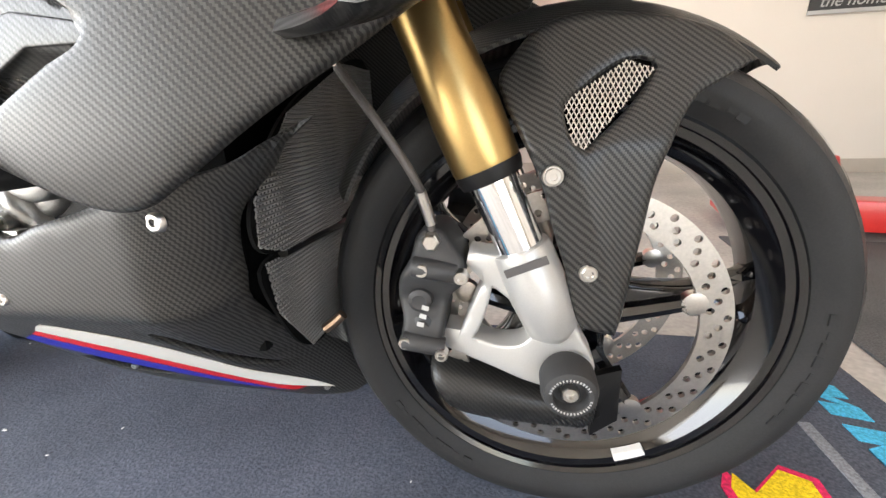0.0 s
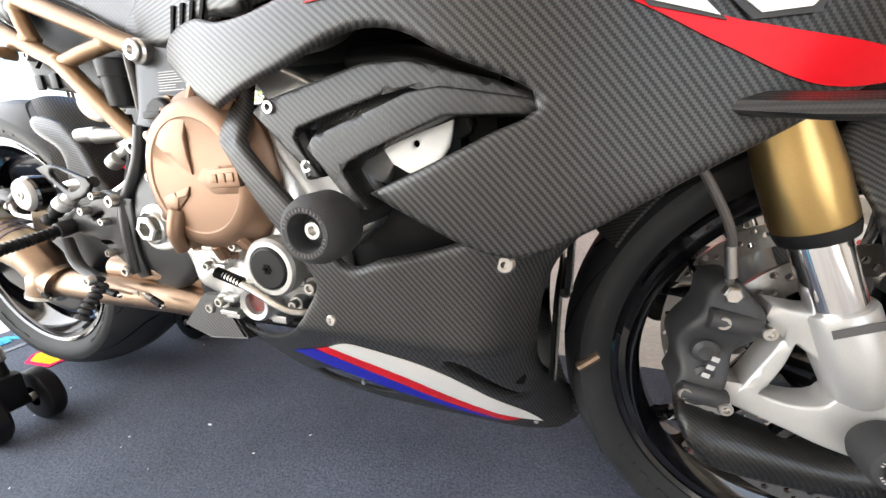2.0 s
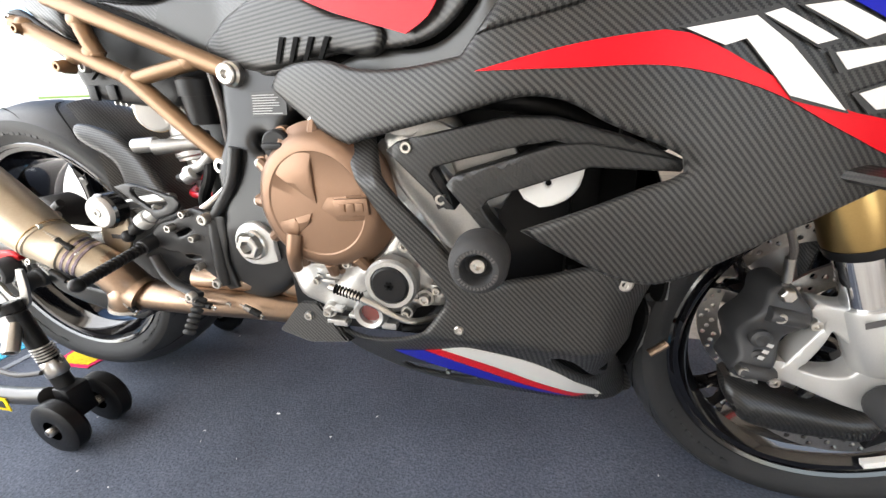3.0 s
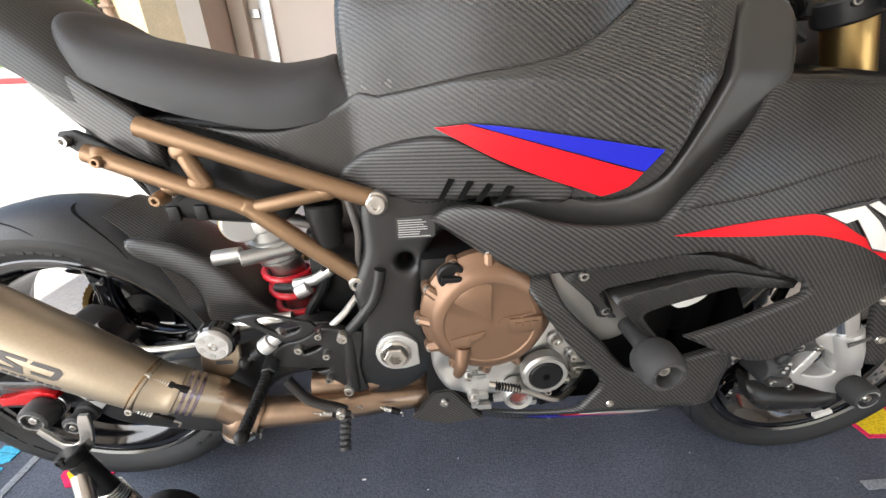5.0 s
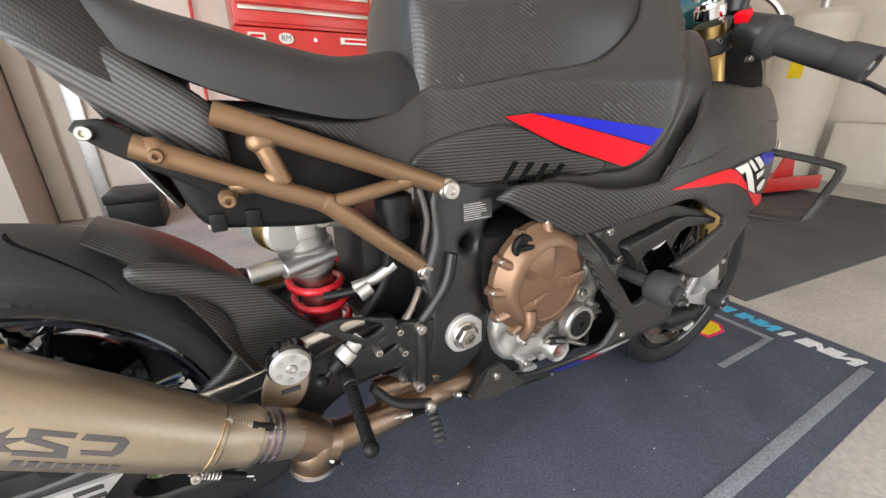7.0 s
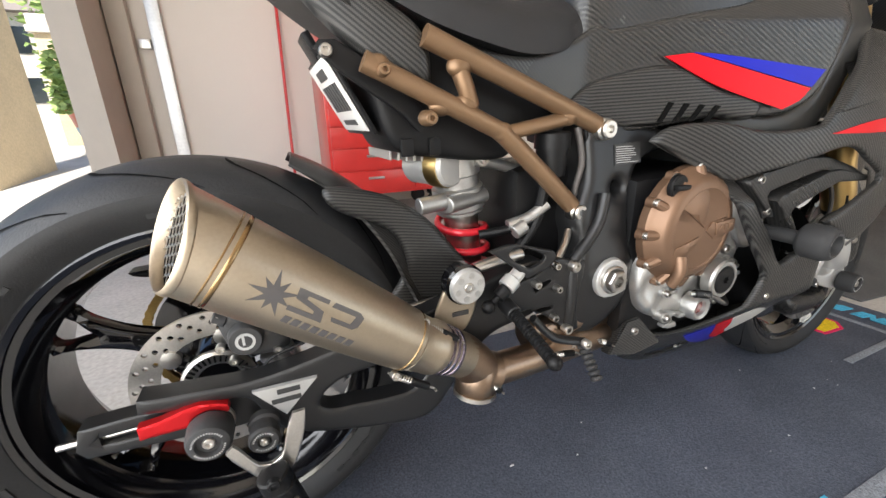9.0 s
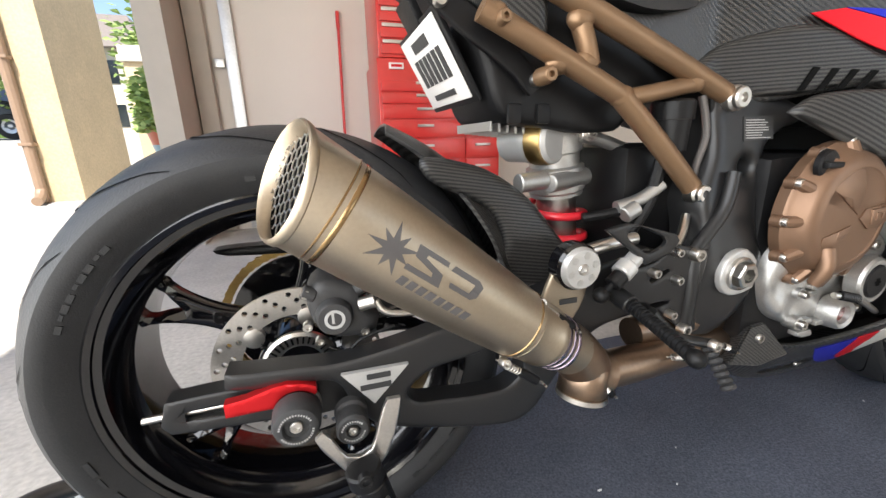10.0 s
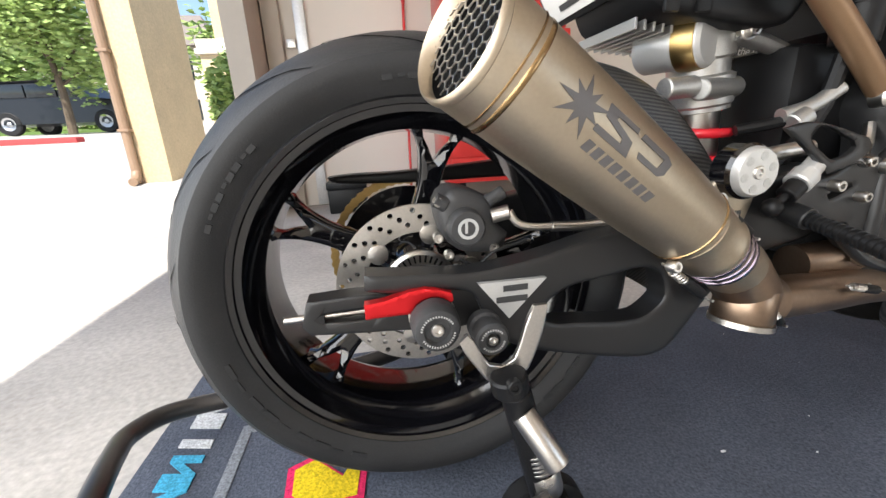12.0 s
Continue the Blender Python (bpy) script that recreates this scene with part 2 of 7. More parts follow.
def curve_points(pts, n=8):
    P = [Vector(p) for p in pts]
    out = []
    for i in range(len(P) - 1):
        p0, p1, p2, p3 = P[max(i - 1, 0)], P[i], P[i + 1], P[min(i + 2, len(P) - 1)]
        for k in range(n):
            t = k / n
            out.append(0.5 * (2 * p1 + (p2 - p0) * t + (2 * p0 - 5 * p1 + 4 * p2 - p3) * t * t + (3 * p1 - p0 - 3 * p2 + p3) * t ** 3))
    return out + [P[-1]]


def tube(bm, pts, r, seg=10, n=8, cap=True, bend=True, flat=1.0):
    """A round tube along a smooth line; r may be one radius or one for each end."""
    L = curve_points(pts, n) if bend and len(pts) > 2 else [Vector(p) for p in pts]
    rr = r if isinstance(r, (tuple, list)) else (r, r)
    up, rings = None, []
    for i, p in enumerate(L):
        d = (L[min(i + 1, len(L) - 1)] - L[max(i - 1, 0)]).normalized()
        up = (axes(d)[1] if up is None else (up - d * up.dot(d)).normalized())
        side = d.cross(up)
        q = rr[0] + (rr[1] - rr[0]) * i / (len(L) - 1)
        rings.append([bm.verts.new(p + (up * math.cos(2 * math.pi * k / seg) + side * math.sin(2 * math.pi * k / seg) * flat) * q) for k in range(seg)])
    for a, b in zip(rings, rings[1:]):
        for k in range(seg):
            bm.faces.new((a[k], a[(k + 1) % seg], b[(k + 1) % seg], b[k]))
    if cap:
        bm.faces.new(rings[0])
        bm.faces.new(rings[-1])
    return bm


def block(bm, lo, hi, bev=0.0, m=None):
    """A box between two corners, with broken edges."""
    lo, hi = Vector(lo), Vector(hi)
    tmp = bmesh.new()
    bmesh.ops.create_cube(tmp, size=1.0)
    bmesh.ops.transform(tmp, matrix=Matrix.Translation((lo + hi) / 2) @ Matrix.Diagonal((*(hi - lo), 1)), verts=tmp.verts)
    if bev:
        bmesh.ops.bevel(tmp, geom=tmp.edges[:], offset=bev, segments=2, affect="EDGES", profile=0.6)
    if m:
        bmesh.ops.transform(tmp, matrix=m, verts=tmp.verts)
    join(bm, tmp)
    return bm


def join(bm, other):
    me = bpy.data.meshes.new("tmp")
    other.to_mesh(me)
    other.free()
    bm.from_mesh(me)
    bpy.data.meshes.remove(me)
    return bm


from mathutils.geometry import delaunay_2d_cdt


def rounded(outline, step=0.01, sharp=False):
    """A closed outline through the points; a third value of 1 keeps a corner sharp."""
    P = [Vector(p[:2]) for p in outline]
    C = [sharp or len(p) > 2 for p in outline]
    n, out = len(P), []
    for i in range(n):
        p1, p2 = P[i], P[(i + 1) % n]
        p0 = P[i - 1] if not C[i] else p1 - (p2 - p1) * 0.3
        p3 = P[(i + 2) % n] if not C[(i + 1) % n] else p2 + (p2 - p1) * 0.3
        k = max(1, int((p2 - p1).length / step)) if not (C[i] and C[(i + 1) % n]) else max(1, int((p2 - p1).length / (step * 2)))
        h = (p2 - p1).length
        d1, d2 = p2 - p0, p3 - p1
        m1 = d1 * (h / max(d1.length, 1e-6))
        m2 = d2 * (h / max(d2.length, 1e-6))
        for j in range(k):
            t = j / k
            out.append(p1 * (2 * t ** 3 - 3 * t * t + 1) + m1 * (t ** 3 - 2 * t * t + t) + p2 * (-2 * t ** 3 + 3 * t * t) + m2 * (t ** 3 - t * t))
    return out


def edge_distance(pts, loops):
    d = np.full(len(pts), 9.0)
    inside = np.zeros(len(pts), bool)
    for L in loops:
        A = np.array([tuple(p) for p in L])
        B = np.roll(A, -1, 0)
        for a, b in zip(A, B):
            ab = b - a
            t = np.clip(((pts - a) @ ab) / max(ab @ ab, 1e-12), 0, 1)
            d = np.minimum(d, np.hypot(*(pts - a - t[:, None] * ab).T))
            if a[1] != b[1]:
                c = ((a[1] > pts[:, 1]) != (b[1] > pts[:, 1])) & (pts[:, 0] < (b[0] - a[0]) * (pts[:, 1] - a[1]) / (b[1] - a[1]) + a[0])
                inside ^= c
    return d, inside


def sheet(bm, outline, place, thick=0.004, res=0.012, roll=0.006, rw=0.012, holes=(), step=0.01, sharp=False):
    """A shell of some thickness over a drawn outline. place(u, v, depth) gives its points; its rim rolls inwards."""
    loops = [rounded(outline, step, sharp)] + [rounded(h, step, sharp) if len(h) < 24 else [Vector(p) for p in h] for h in holes]
    pts, edges = [], []
    for L in loops:
        s = len(pts)
        pts += [tuple(p) for p in L]
        edges += [(s + i, s + (i + 1) % len(L)) for i in range(len(L))]
    nb = len(pts)
    if res:
        A = np.array(pts)
        lo, hi = A.min(0), A.max(0)
        near = rw if roll else 0.0
        ins_pts = []
        if roll:
            # rows of points that follow the rim, so that it rolls evenly
            for L in loops:
                B = np.array([tuple(p) for p in L])
                T = np.roll(B, -1, 0) - np.roll(B, 1, 0)
                T /= np.maximum(np.hypot(*T.T), 1e-9)[:, None]
                for q in (0.22, 0.55, 1.0):
                    for sgn in (1, -1):
                        C = B + sgn * rw * q * np.stack([-T[:, 1], T[:, 0]], 1)
                        dd, ii = edge_distance(C, loops)
                        ins_pts += [tuple(c) for c, a, b in zip(C, dd, ii) if b and a > rw * q * 0.93]
        g = np.array([(x, y) for i, x in enumerate(np.arange(lo[0], hi[0], res)) for y in np.arange(lo[1] + (i % 2) * res / 2, hi[1], res)])
        pts += ins_pts
        if len(g):
            d, ins = edge_distance(g, loops)
            pts += [tuple(p) for p in g[ins & (d > near + res * 0.35)]]
    V, _, F, _, _, _ = delaunay_2d_cdt([Vector(p) for p in pts], edges, [], 1, 1e-6)
    Q = np.array([tuple(v) for v in V])
    if holes:
        mid = np.array([Q[list(f)].mean(0) for f in F])
        F = [f for f, k in zip(F, edge_distance(mid, loops)[1]) if k]
    d, _ = edge_distance(Q, loops)
    k = np.clip(1 - d / rw, 0, 1)
    r = roll * (1 - np.sqrt(np.clip(1 - k * k, 0, 1)))
    top = [bm.verts.new(place(float(u), float(v), float(e))) for (u, v), e in zip(Q, r)]
    low = [bm.verts.new(place(float(u), float(v), float(e) + thick)) for (u, v), e in zip(Q, r)]
    cnt = {}
    for f in F:
        bm.faces.new([top[i] for i in f])
        bm.faces.new([low[i] for i in reversed(f)])
        for i, j in zip(f, list(f[1:]) + [f[0]]):
            cnt[(i, j)] = 1
    for i, j in cnt:
        if (j, i) not in cnt:
            bm.faces.new((top[j], top[i], low[i], low[j]))
    return bm


def side(f):
    """Places a sheet on the bike's right flank: f(x, z) is its y."""
    return lambda u, v, e: (u, (f(u, v) if callable(f) else f) + e, v)


def loft(bm, rings, cap=True, closed=True):
    R = [[bm.verts.new(p) for p in r] for r in rings]
    n = len(R[0])
    for a, b in zip(R, R[1:]):
        for k in range(n if closed else n - 1):
            bm.faces.new((a[k], a[(k + 1) % n], b[(k + 1) % n], b[k]))
    if cap:
        bm.faces.new(R[0])
        bm.faces.new(R[-1])
    return bm


def circle(cx, cy, r, n=24, a0=0.0):
    return [(cx + r * math.cos(a0 + 2 * math.pi * k / n), cy + r * math.sin(a0 + 2 * math.pi * k / n)) for k in range(n)]


# ---- the garage and what lies outside ----
def plain(name, lo, hi, material, label, category, bev=0.0, kind="structure"):
    return solid(name, block(bmesh.new(), lo, hi, bev), material, label, category, kind=kind)


def rise(y):
    """The drive climbs away from the garage to the street."""
    return float(np.interp(y, [3.2, 4, 7, 10, 14, 20, 30], [0, 0.1, 0.3, 0.7, 1.0, 1.25, 1.3])) - 0.012


def ground():
    bm = bmesh.new()
    xs = [-150, -60, -30, -16, -9, -5, -3, -2, -1.2, -0.6, 0, 3, 6, 20, 150]
    ys = [-150, -30, -8, -3, 0, 3.2, 3.6, 4, 5, 6, 7, 8.5, 10, 12, 14, 17, 20, 30, 60, 150]
    V = [[bm.verts.new((x, y, rise(y))) for y in ys] for x in xs]
    for i in range(len(xs) - 1):
        for j in range(len(ys) - 1):
            bm.faces.new((V[i][j], V[i + 1][j], V[i + 1][j + 1], V[i][j + 1]))
    return solid("ground", bm, CONCRETE, "pale grey concrete garage floor and sunlit driveway", "ground", kind="structure")


ground()
plain("wall_north", (-0.75, 2.95, -0.02), (6.0, 3.1, 2.75), DRYWALL, "beige painted drywall garage wall", "wall")
plain("wall_east", (6.0, -3.4, -0.02), (6.15, 3.1, 2.75), DRYWALL, "beige painted garage wall at the back", "wall")
# south wall with an unseen opening, added for the side fill light
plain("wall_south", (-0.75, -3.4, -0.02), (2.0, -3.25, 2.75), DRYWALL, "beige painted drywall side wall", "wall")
plain("wall_south_end", (4.6, -3.4, -0.02), (6.0, -3.25, 2.75), DRYWALL, "beige painted wall past the added side opening", "wall")
plain("wall_south_header", (2.0, -3.4, 2.2), (4.6, -3.25, 2.75), DRYWALL, "beige painted wall above the added side opening", "wall")
plain("ceiling", (-0.9, -3.4, 2.75), (6.15, 3.1, 2.87), DRYWALL, "plain pale garage ceiling", "ceiling")
plain("wall_west_header", (-0.9, -3.4, 2.3), (-0.75, 3.1, 2.75), DRYWALL, "wall above the open garage door", "wall")
plain("wall_west_jamb", (-0.9, 2.45, -0.02), (-0.75, 3.1, 2.3), TRIM, "tan jamb beside the open garage door", "wall")
plain("wall_west_side", (-0.9, -3.4, -0.02), (-0.75, -3.1, 2.3), TRIM, "tan jamb on the other side of the door", "wall")
plain("roof_eave", (-1.35, -3.6, 2.78), (-0.9, 3.3, 2.9), TRIM, "tan eave above the garage door", "roof")
plain("baseboard", (0.0, 2.932, -0.012), (6.0, 2.948, 0.09), TRIM, "pale painted baseboard", "baseboard", 0.003)

# vertical door track on the wall
track = thing("door_track", (-0.5, 2.4, 0), "galvanised garage door track with slotted bracket", "door track")
bm = bmesh.new()
block(bm, (-0.52, 2.9, 0.0), (-0.44, 2.945, 2.3), 0.003)
part("rail", bm, ZINC, track)
bm = bmesh.new()
block(bm, (-0.6, 2.9, 1.2), (-0.53, 2.94, 1.26), 0.003)
part("hinge_bracket", bm, STEEL, track)
bm = bmesh.new()
block(bm, (-0.74, 2.86, 0.0), (-0.62, 2.945, 2.3), 0.006)
part("door_stop", bm, TRIM, track)


def tool_chest():
    x0, x1, y0, y1 = 0.49, 1.4, 2.3, 2.88
    ch = thing("tool_chest", ((x0 + x1) / 2, 2.6, 0), "worn red steel tool chest with many drawers against the wall", "tool chest")
    bm = bmesh.new()
    block(bm, (x0, y0 + 0.02, 0.17), (x1, y1, 1.19), 0.008)
    part("cabinet", bm, CHEST, ch)
    bm = bmesh.new()
    block(bm, (x0 + 0.02, y0 + 0.05, 1.2), (x1 - 0.02, y1, 1.72), 0.008)
    part("top_chest", bm, CHEST, ch)
    z = 0.2
    rows = [0.16, 0.16, 0.15, 0.13, 0.1, 0.08, 0.08]
    for i, h in enumerate(rows):
        for a, b in ((x0 + 0.02, x0 + 0.62), (x0 + 0.63, x1 - 0.02)):
            bm = bmesh.new()
            block(bm, (a, y0, z), (b, y0 + 0.02, z + h - 0.012), 0.004)
            dr = part("drawer", bm, CHEST, ch)
            bm = bmesh.new()
            m = (a + b) / 2
            block(bm, (m - 0.06, y0 - 0.018, z + h * 0.55), (m + 0.06, y0 - 0.002, z + h * 0.55 + 0.018), 0.004)
            part("handle", bm, STEEL, dr, "chrome pull")
        z += h
    z = 1.22
    for h in (0.1, 0.1, 0.09, 0.09, 0.08):
        bm = bmesh.new()
        block(bm, (x0 + 0.04, y0 + 0.03, z), (x1 - 0.04, y0 + 0.05, z + h - 0.012), 0.004)
        dr = part("drawer", bm, CHEST, ch)
        bm = bmesh.new()
        block(bm, (x0 + 0.05, y0 + 0.015, z + h * 0.62), (x1 - 0.05, y0 + 0.032, z + h * 0.62 + 0.022), 0.004)
        part("handle", bm, STEEL, dr, "full-width chrome pull")
        z += h
    # badges
    for cx, w, material, nm in ((0.62, 0.1, WHITE, "badge"), (1.24, 0.2, WHITE, "badge")):
        bm = bmesh.new()
        block(bm, (cx - w / 2, y0 - 0.003, 1.12), (cx + w / 2, y0 + 0.02, 1.16), 0.003)
        bd = part(nm, bm, material, ch, "pale maker's badge with unreadable print")
        bm = bmesh.new()
        block(bm, (cx - w * 0.38, y0 - 0.005, 1.133), (cx + w * 0.38, y0 - 0.003, 1.149))
        part("print", bm, RED, bd)
    bm = bmesh.new()
    lathe(bm, (0.79, y0 + 0.0, 1.135), (0, -1, 0), [(0, 0), (0, 0.045), (0.004, 0.043), (0.004, 0)], 28)
    for v in bm.verts:
        v.co.z = 1.135 + (v.co.z - 1.135) * 0.72
    rm = part("oval_badge", bm, WHITE, ch, "white oval badge with black letters")
    cu = bpy.data.curves.new("letters", "FONT")
    cu.body, cu.size, cu.align_x, cu.align_y, cu.extrude = "RM", 0.045, "CENTER", "CENTER", 0.0005
    tx = new("letters", cu)
    tx.parent = rm
    tx.matrix_world = pose(0.79, y0 - 0.0055, 1.135, 90, 0, 0)
    tx.matrix_local = pose(0.79 - 0.945, y0 - 0.0055 - 2.6, 1.135, 90, 0, 0)
    cu.materials.append(BAR)
    bm = bmesh.new()
    lathe(bm, (0.97, y0 + 0.0, 1.135), (0, -1, 0), [(0, 0), (0, 0.012), (0.006, 0.01), (0.006, 0)], 16)
    part("lock", bm, CHROME, ch)
    for x in (x0 + 0.1, x1 - 0.1):
        for y in (y0 + 0.1, y1 - 0.1):
            bm = bmesh.new()
            lathe(bm, (x, y - 0.02, 0.055), (0, 1, 0), [(0, 0), (0, 0.055), (0.006, 0.063), (0.034, 0.063), (0.04, 0.055), (0.04, 0)], 20)
            block(bm, (x - 0.04, y - 0.04, 0.125), (x + 0.04, y + 0.04, 0.17))
            part("castor", bm, PLASTIC, ch)


tool_chest()

bm = bmesh.new()
rod(bm, (0.26, 2.82, 0.05), (0.3, 2.9, 1.5), 0.011)
rod(bm, (0.3, 2.9, 1.5), (0.301, 2.903, 1.62), 0.014)
broom = solid("broom", bm, CHEST, "red broom handle leaning on the drywall", "broom")

# dark clutter and box beside the wall
for x, w, h, material, label in ((-0.25, 0.28, 0.22, PLASTIC, "low black plastic case on the concrete"),):
    b = thing("storage_case", (x, 2.6, 0), label, "case")
    bm = bmesh.new()
    block(bm, (x - w / 2, 2.45, -0.012), (x + w / 2, 2.8, h * 0.75), 0.015)
    part("body", bm, material, b)
    bm = bmesh.new()
    block(bm, (x - w / 2 - 0.006, 2.444, h * 0.75), (x + w / 2 + 0.006, 2.806, h), 0.01)
    part("lid", bm, material, b)


def pillar(name, x0, x1, y0, y1, h, material, label):
    p = thing(name, ((x0 + x1) / 2, (y0 + y1) / 2, 0), label, "pillar")
    bm = bmesh.new()
    block(bm, (x0, y0, -0.012), (x1, y1, h), 0.02)
    part("shaft", bm, material, p)
    bm = bmesh.new()
    block(bm, (x0 - 0.05, y0 - 0.05, h), (x1 + 0.05, y1 + 0.05, h + 0.25), 0.02)
    part("capital", bm, material, p)
    return p


stucco_pillar = pillar("stucco_pillar", -2.74, -2.37, 4.6, 5.87, 3.3, STUCCO, "textured ochre stucco pillar outside the garage")
spout = thing("downspout", (-2.7, 4.55, 0), "brown metal downspout on the stucco pillar", "downspout")
bm = bmesh.new()
tube(bm, [(-2.7, 4.55, 3.5), (-2.7, 4.55, 0.4), (-2.7, 4.54, 0.27), (-2.69, 4.48, 0.19), (-2.67, 4.38, 0.16)], 0.045, 10, 5)
part("pipe", bm, COPPER, spout)
for z in (0.7, 1.5, 2.4):
    bm = bmesh.new()
    block(bm, (-2.755, 4.5, z), (-2.645, 4.6, z + 0.03), 0.004)
    part("strap", bm, COPPER, spout)

# the neighbouring house, with its arched porch
PZ = rise(8.3)
house = thing("porch_house", (-1.0, 10, PZ), "tan stucco house with an arched porch across the drive", "house")
bm = bmesh.new()
block(bm, (-2.1, 10.5, PZ), (7, 16, 6.2), 0.03)
part("wall", bm, STUCCO_W, house)
bm = bmesh.new()
block(bm, (-3.1, 7.9, 3.6), (7.3, 16.3, 3.75), 0.02)
loft(bm, [[(-3.2, 7.8, 3.75), (-3.2, 16.5, 3.75), (-2.0, 12.0, 6.8)], [(7.5, 7.8, 3.75), (7.5, 16.5, 3.75), (6.0, 12.0, 6.8)]])
part("roof", bm, ROOF, house, smooth=0)
for x in (-1.2, 0.8):
    bm = bmesh.new()
    block(bm, (x - 0.5, 10.46, 1.4), (x + 0.5, 10.5, 2.7))
    w = part("window", bm, WHITE, house)
    bm = bmesh.new()
    block(bm, (x - 0.43, 10.44, 1.47), (x + 0.43, 10.462, 2.63))
    part("pane", bm, WINDOW, w)
for x in (-2.67, -0.6, 1.5):
    bm = bmesh.new()
    block(bm, (x - 0.3, 8.0, rise(8.0)), (x + 0.3, 8.6, 2.1), 0.02)
    part("porch_pillar", bm, STUCCO, house, "tan stucco porch pillar")
    bm = bmesh.new()
    block(bm, (x - 0.36, 7.94, 2.1), (x + 0.36, 8.66, 2.2), 0.02)
    block(bm, (x - 0.33, 7.97, 2.2), (x + 0.33, 8.63, 2.36), 0.02)
    part("capital", bm, STUCCO_W, house)
for x0, x1 in ((-2.37, -0.9), (-0.3, 1.2)):
    bm = bmesh.new()
    m, r = (x0 + x1) / 2, (x1 - x0) / 2
    o = [(x0 - 0.3, 2.36, 1), (x0, 2.36, 1)] + [(m - r * math.cos(a), 2.36 + r * 0.8 * math.sin(a), 1) for a in np.linspace(0.15, math.pi - 0.15, 11)] + [(x1, 2.36, 1), (x1 + 0.3, 2.36, 1), (x1 + 0.3, 3.6, 1), (x0 - 0.3, 3.6, 1)]
    sheet(bm, o, lambda u, v, e: (u, 8.05 + e, v), 0.5, 0, 0, 0.01, sharp=True)
    part("arch", bm, STUCCO, house, smooth=0)

far_house = thing("far_house", (-22, 34, 1.2), "pale two-storey house far down the street", "house")
bm = bmesh.new()
block(bm, (-34, 32, 1.2), (-11, 40, 7.0))
part("wall", bm, STUCCO_W, far_house)
bm = bmesh.new()
loft(bm, [[(-35, 31.3, 7.0), (-35, 41, 7.0), (-33, 36, 10)], [(-10, 31.3, 7.0), (-10, 41, 7.0), (-12, 36, 10)]])
part("roof", bm, ROOF, far_house, smooth=0)
for x in (-31, -27, -23, -19, -15, -12.5):
    for z in (2.2, 4.9):
        bm = bmesh.new()
        block(bm, (x - 0.7, 31.94, z), (x + 0.7, 32.0, z + 1.4))
        part("window", bm, WINDOW, far_house)

kerb = plain("kerb", (-16, 10.0, 0.6), (-6.6, 10.3, 0.82), KERB, "red-painted concrete kerb along the street", "kerb", 0.03)
lawn = plain("lawn", (-30, 19.5, 1.1), (-9, 23.0, 1.35), GRASS, "strip of green lawn beside the street", "lawn", 0.02)


def tree(name, at, h, crown, n, label, leaf=0.16, seed=1):
    t = thing(name, at, label, "tree")
    rnd = random.Random(seed)
    x, y, z = at
    bm = bmesh.new()
    tube(bm, [(x, y, z - 0.02), (x + 0.05, y, z + h * 0.3), (x - 0.04, y, z + h * 0.6), (x, y, z + h * 0.85)], (h * 0.03, h * 0.008), 9, 5)
    tips = []
    for k in range(16):
        a, q = rnd.uniform(0, 6.28), rnd.uniform(0.3, 0.75)
        L = crown * rnd.uniform(0.5, 0.95)
        p = Vector((x, y, z + h * q))
        e = p + Vector((math.cos(a) * L, math.sin(a) * L, h * rnd.uniform(0.08, 0.3)))
        tube(bm, [p, (p + e) / 2 + Vector((0, 0, 0.1 * h * 0.3)), e], (h * 0.011, h * 0.003), 6, 4)
        tips += [e, (p + e * 2) / 3]
    part("trunk", bm, BARK, t)
    V, F = [], []
    for k in range(n):
        c = rnd.choice(tips) + Vector((rnd.gauss(0, 1), rnd.gauss(0, 1), rnd.gauss(0, 0.8))) * crown * 0.24
        d = Vector((rnd.gauss(0, 1), rnd.gauss(0, 1), rnd.gauss(0, 1))).normalized()
        _, s, u = axes(d)
        q = leaf * rnd.uniform(0.6, 1.3)
        b = len(V)
        V += [c - s * q, c + u * q * 0.4, c + s * q, c - u * q * 0.4 + d * q * 0.2]
        F += [(b, b + 1, b + 2), (b, b + 2, b + 3)]
    me = bpy.data.meshes.new("crown")
    me.from_pydata([tuple(v - Vector(at)) for v in V], [], F)
    me.materials.append(LEAF)
    ob = new("crown", me)
    ob.parent = t
    return t


tree("street_tree", (-9.3, 14.3, rise(14.3)), 4.4, 1.7, 5200, "young leafy street tree beside the parked car", 0.13, seed=2)
tree("street_tree", (-17, 24, rise(24)), 6.5, 2.8, 3500, "green tree in front of a far house", 0.24, seed=5)
tree("street_tree", (-6.5, 26, rise(26)), 6.0, 2.6, 3000, "green tree further along the street", 0.24, seed=9)


def hedge():
    rnd = random.Random(4)
    V, F = [], []
    for k in range(5000):
        c = Vector((rnd.uniform(-24, -10.5), rnd.uniform(20.0, 21.0), rnd.uniform(1.2, 2.3)))
        d = Vector((rnd.gauss(0, 1), rnd.gauss(0, 1), rnd.gauss(0, 1))).normalized()
        _, s, u = axes(d)
        b = len(V)
        V += [tuple(c - s * 0.12), tuple(c + u * 0.07), tuple(c + s * 0.12), tuple(c - u * 0.07)]
        F += [(b, b + 1, b + 2, b + 3)]
    me = bpy.data.meshes.new("hedge")
    me.from_pydata(V, [], F)
    me.materials.append(LEAF)
    tagged(new("hedge", me), "clipped green hedge behind the street", "hedge", kind="stuff")


hedge()


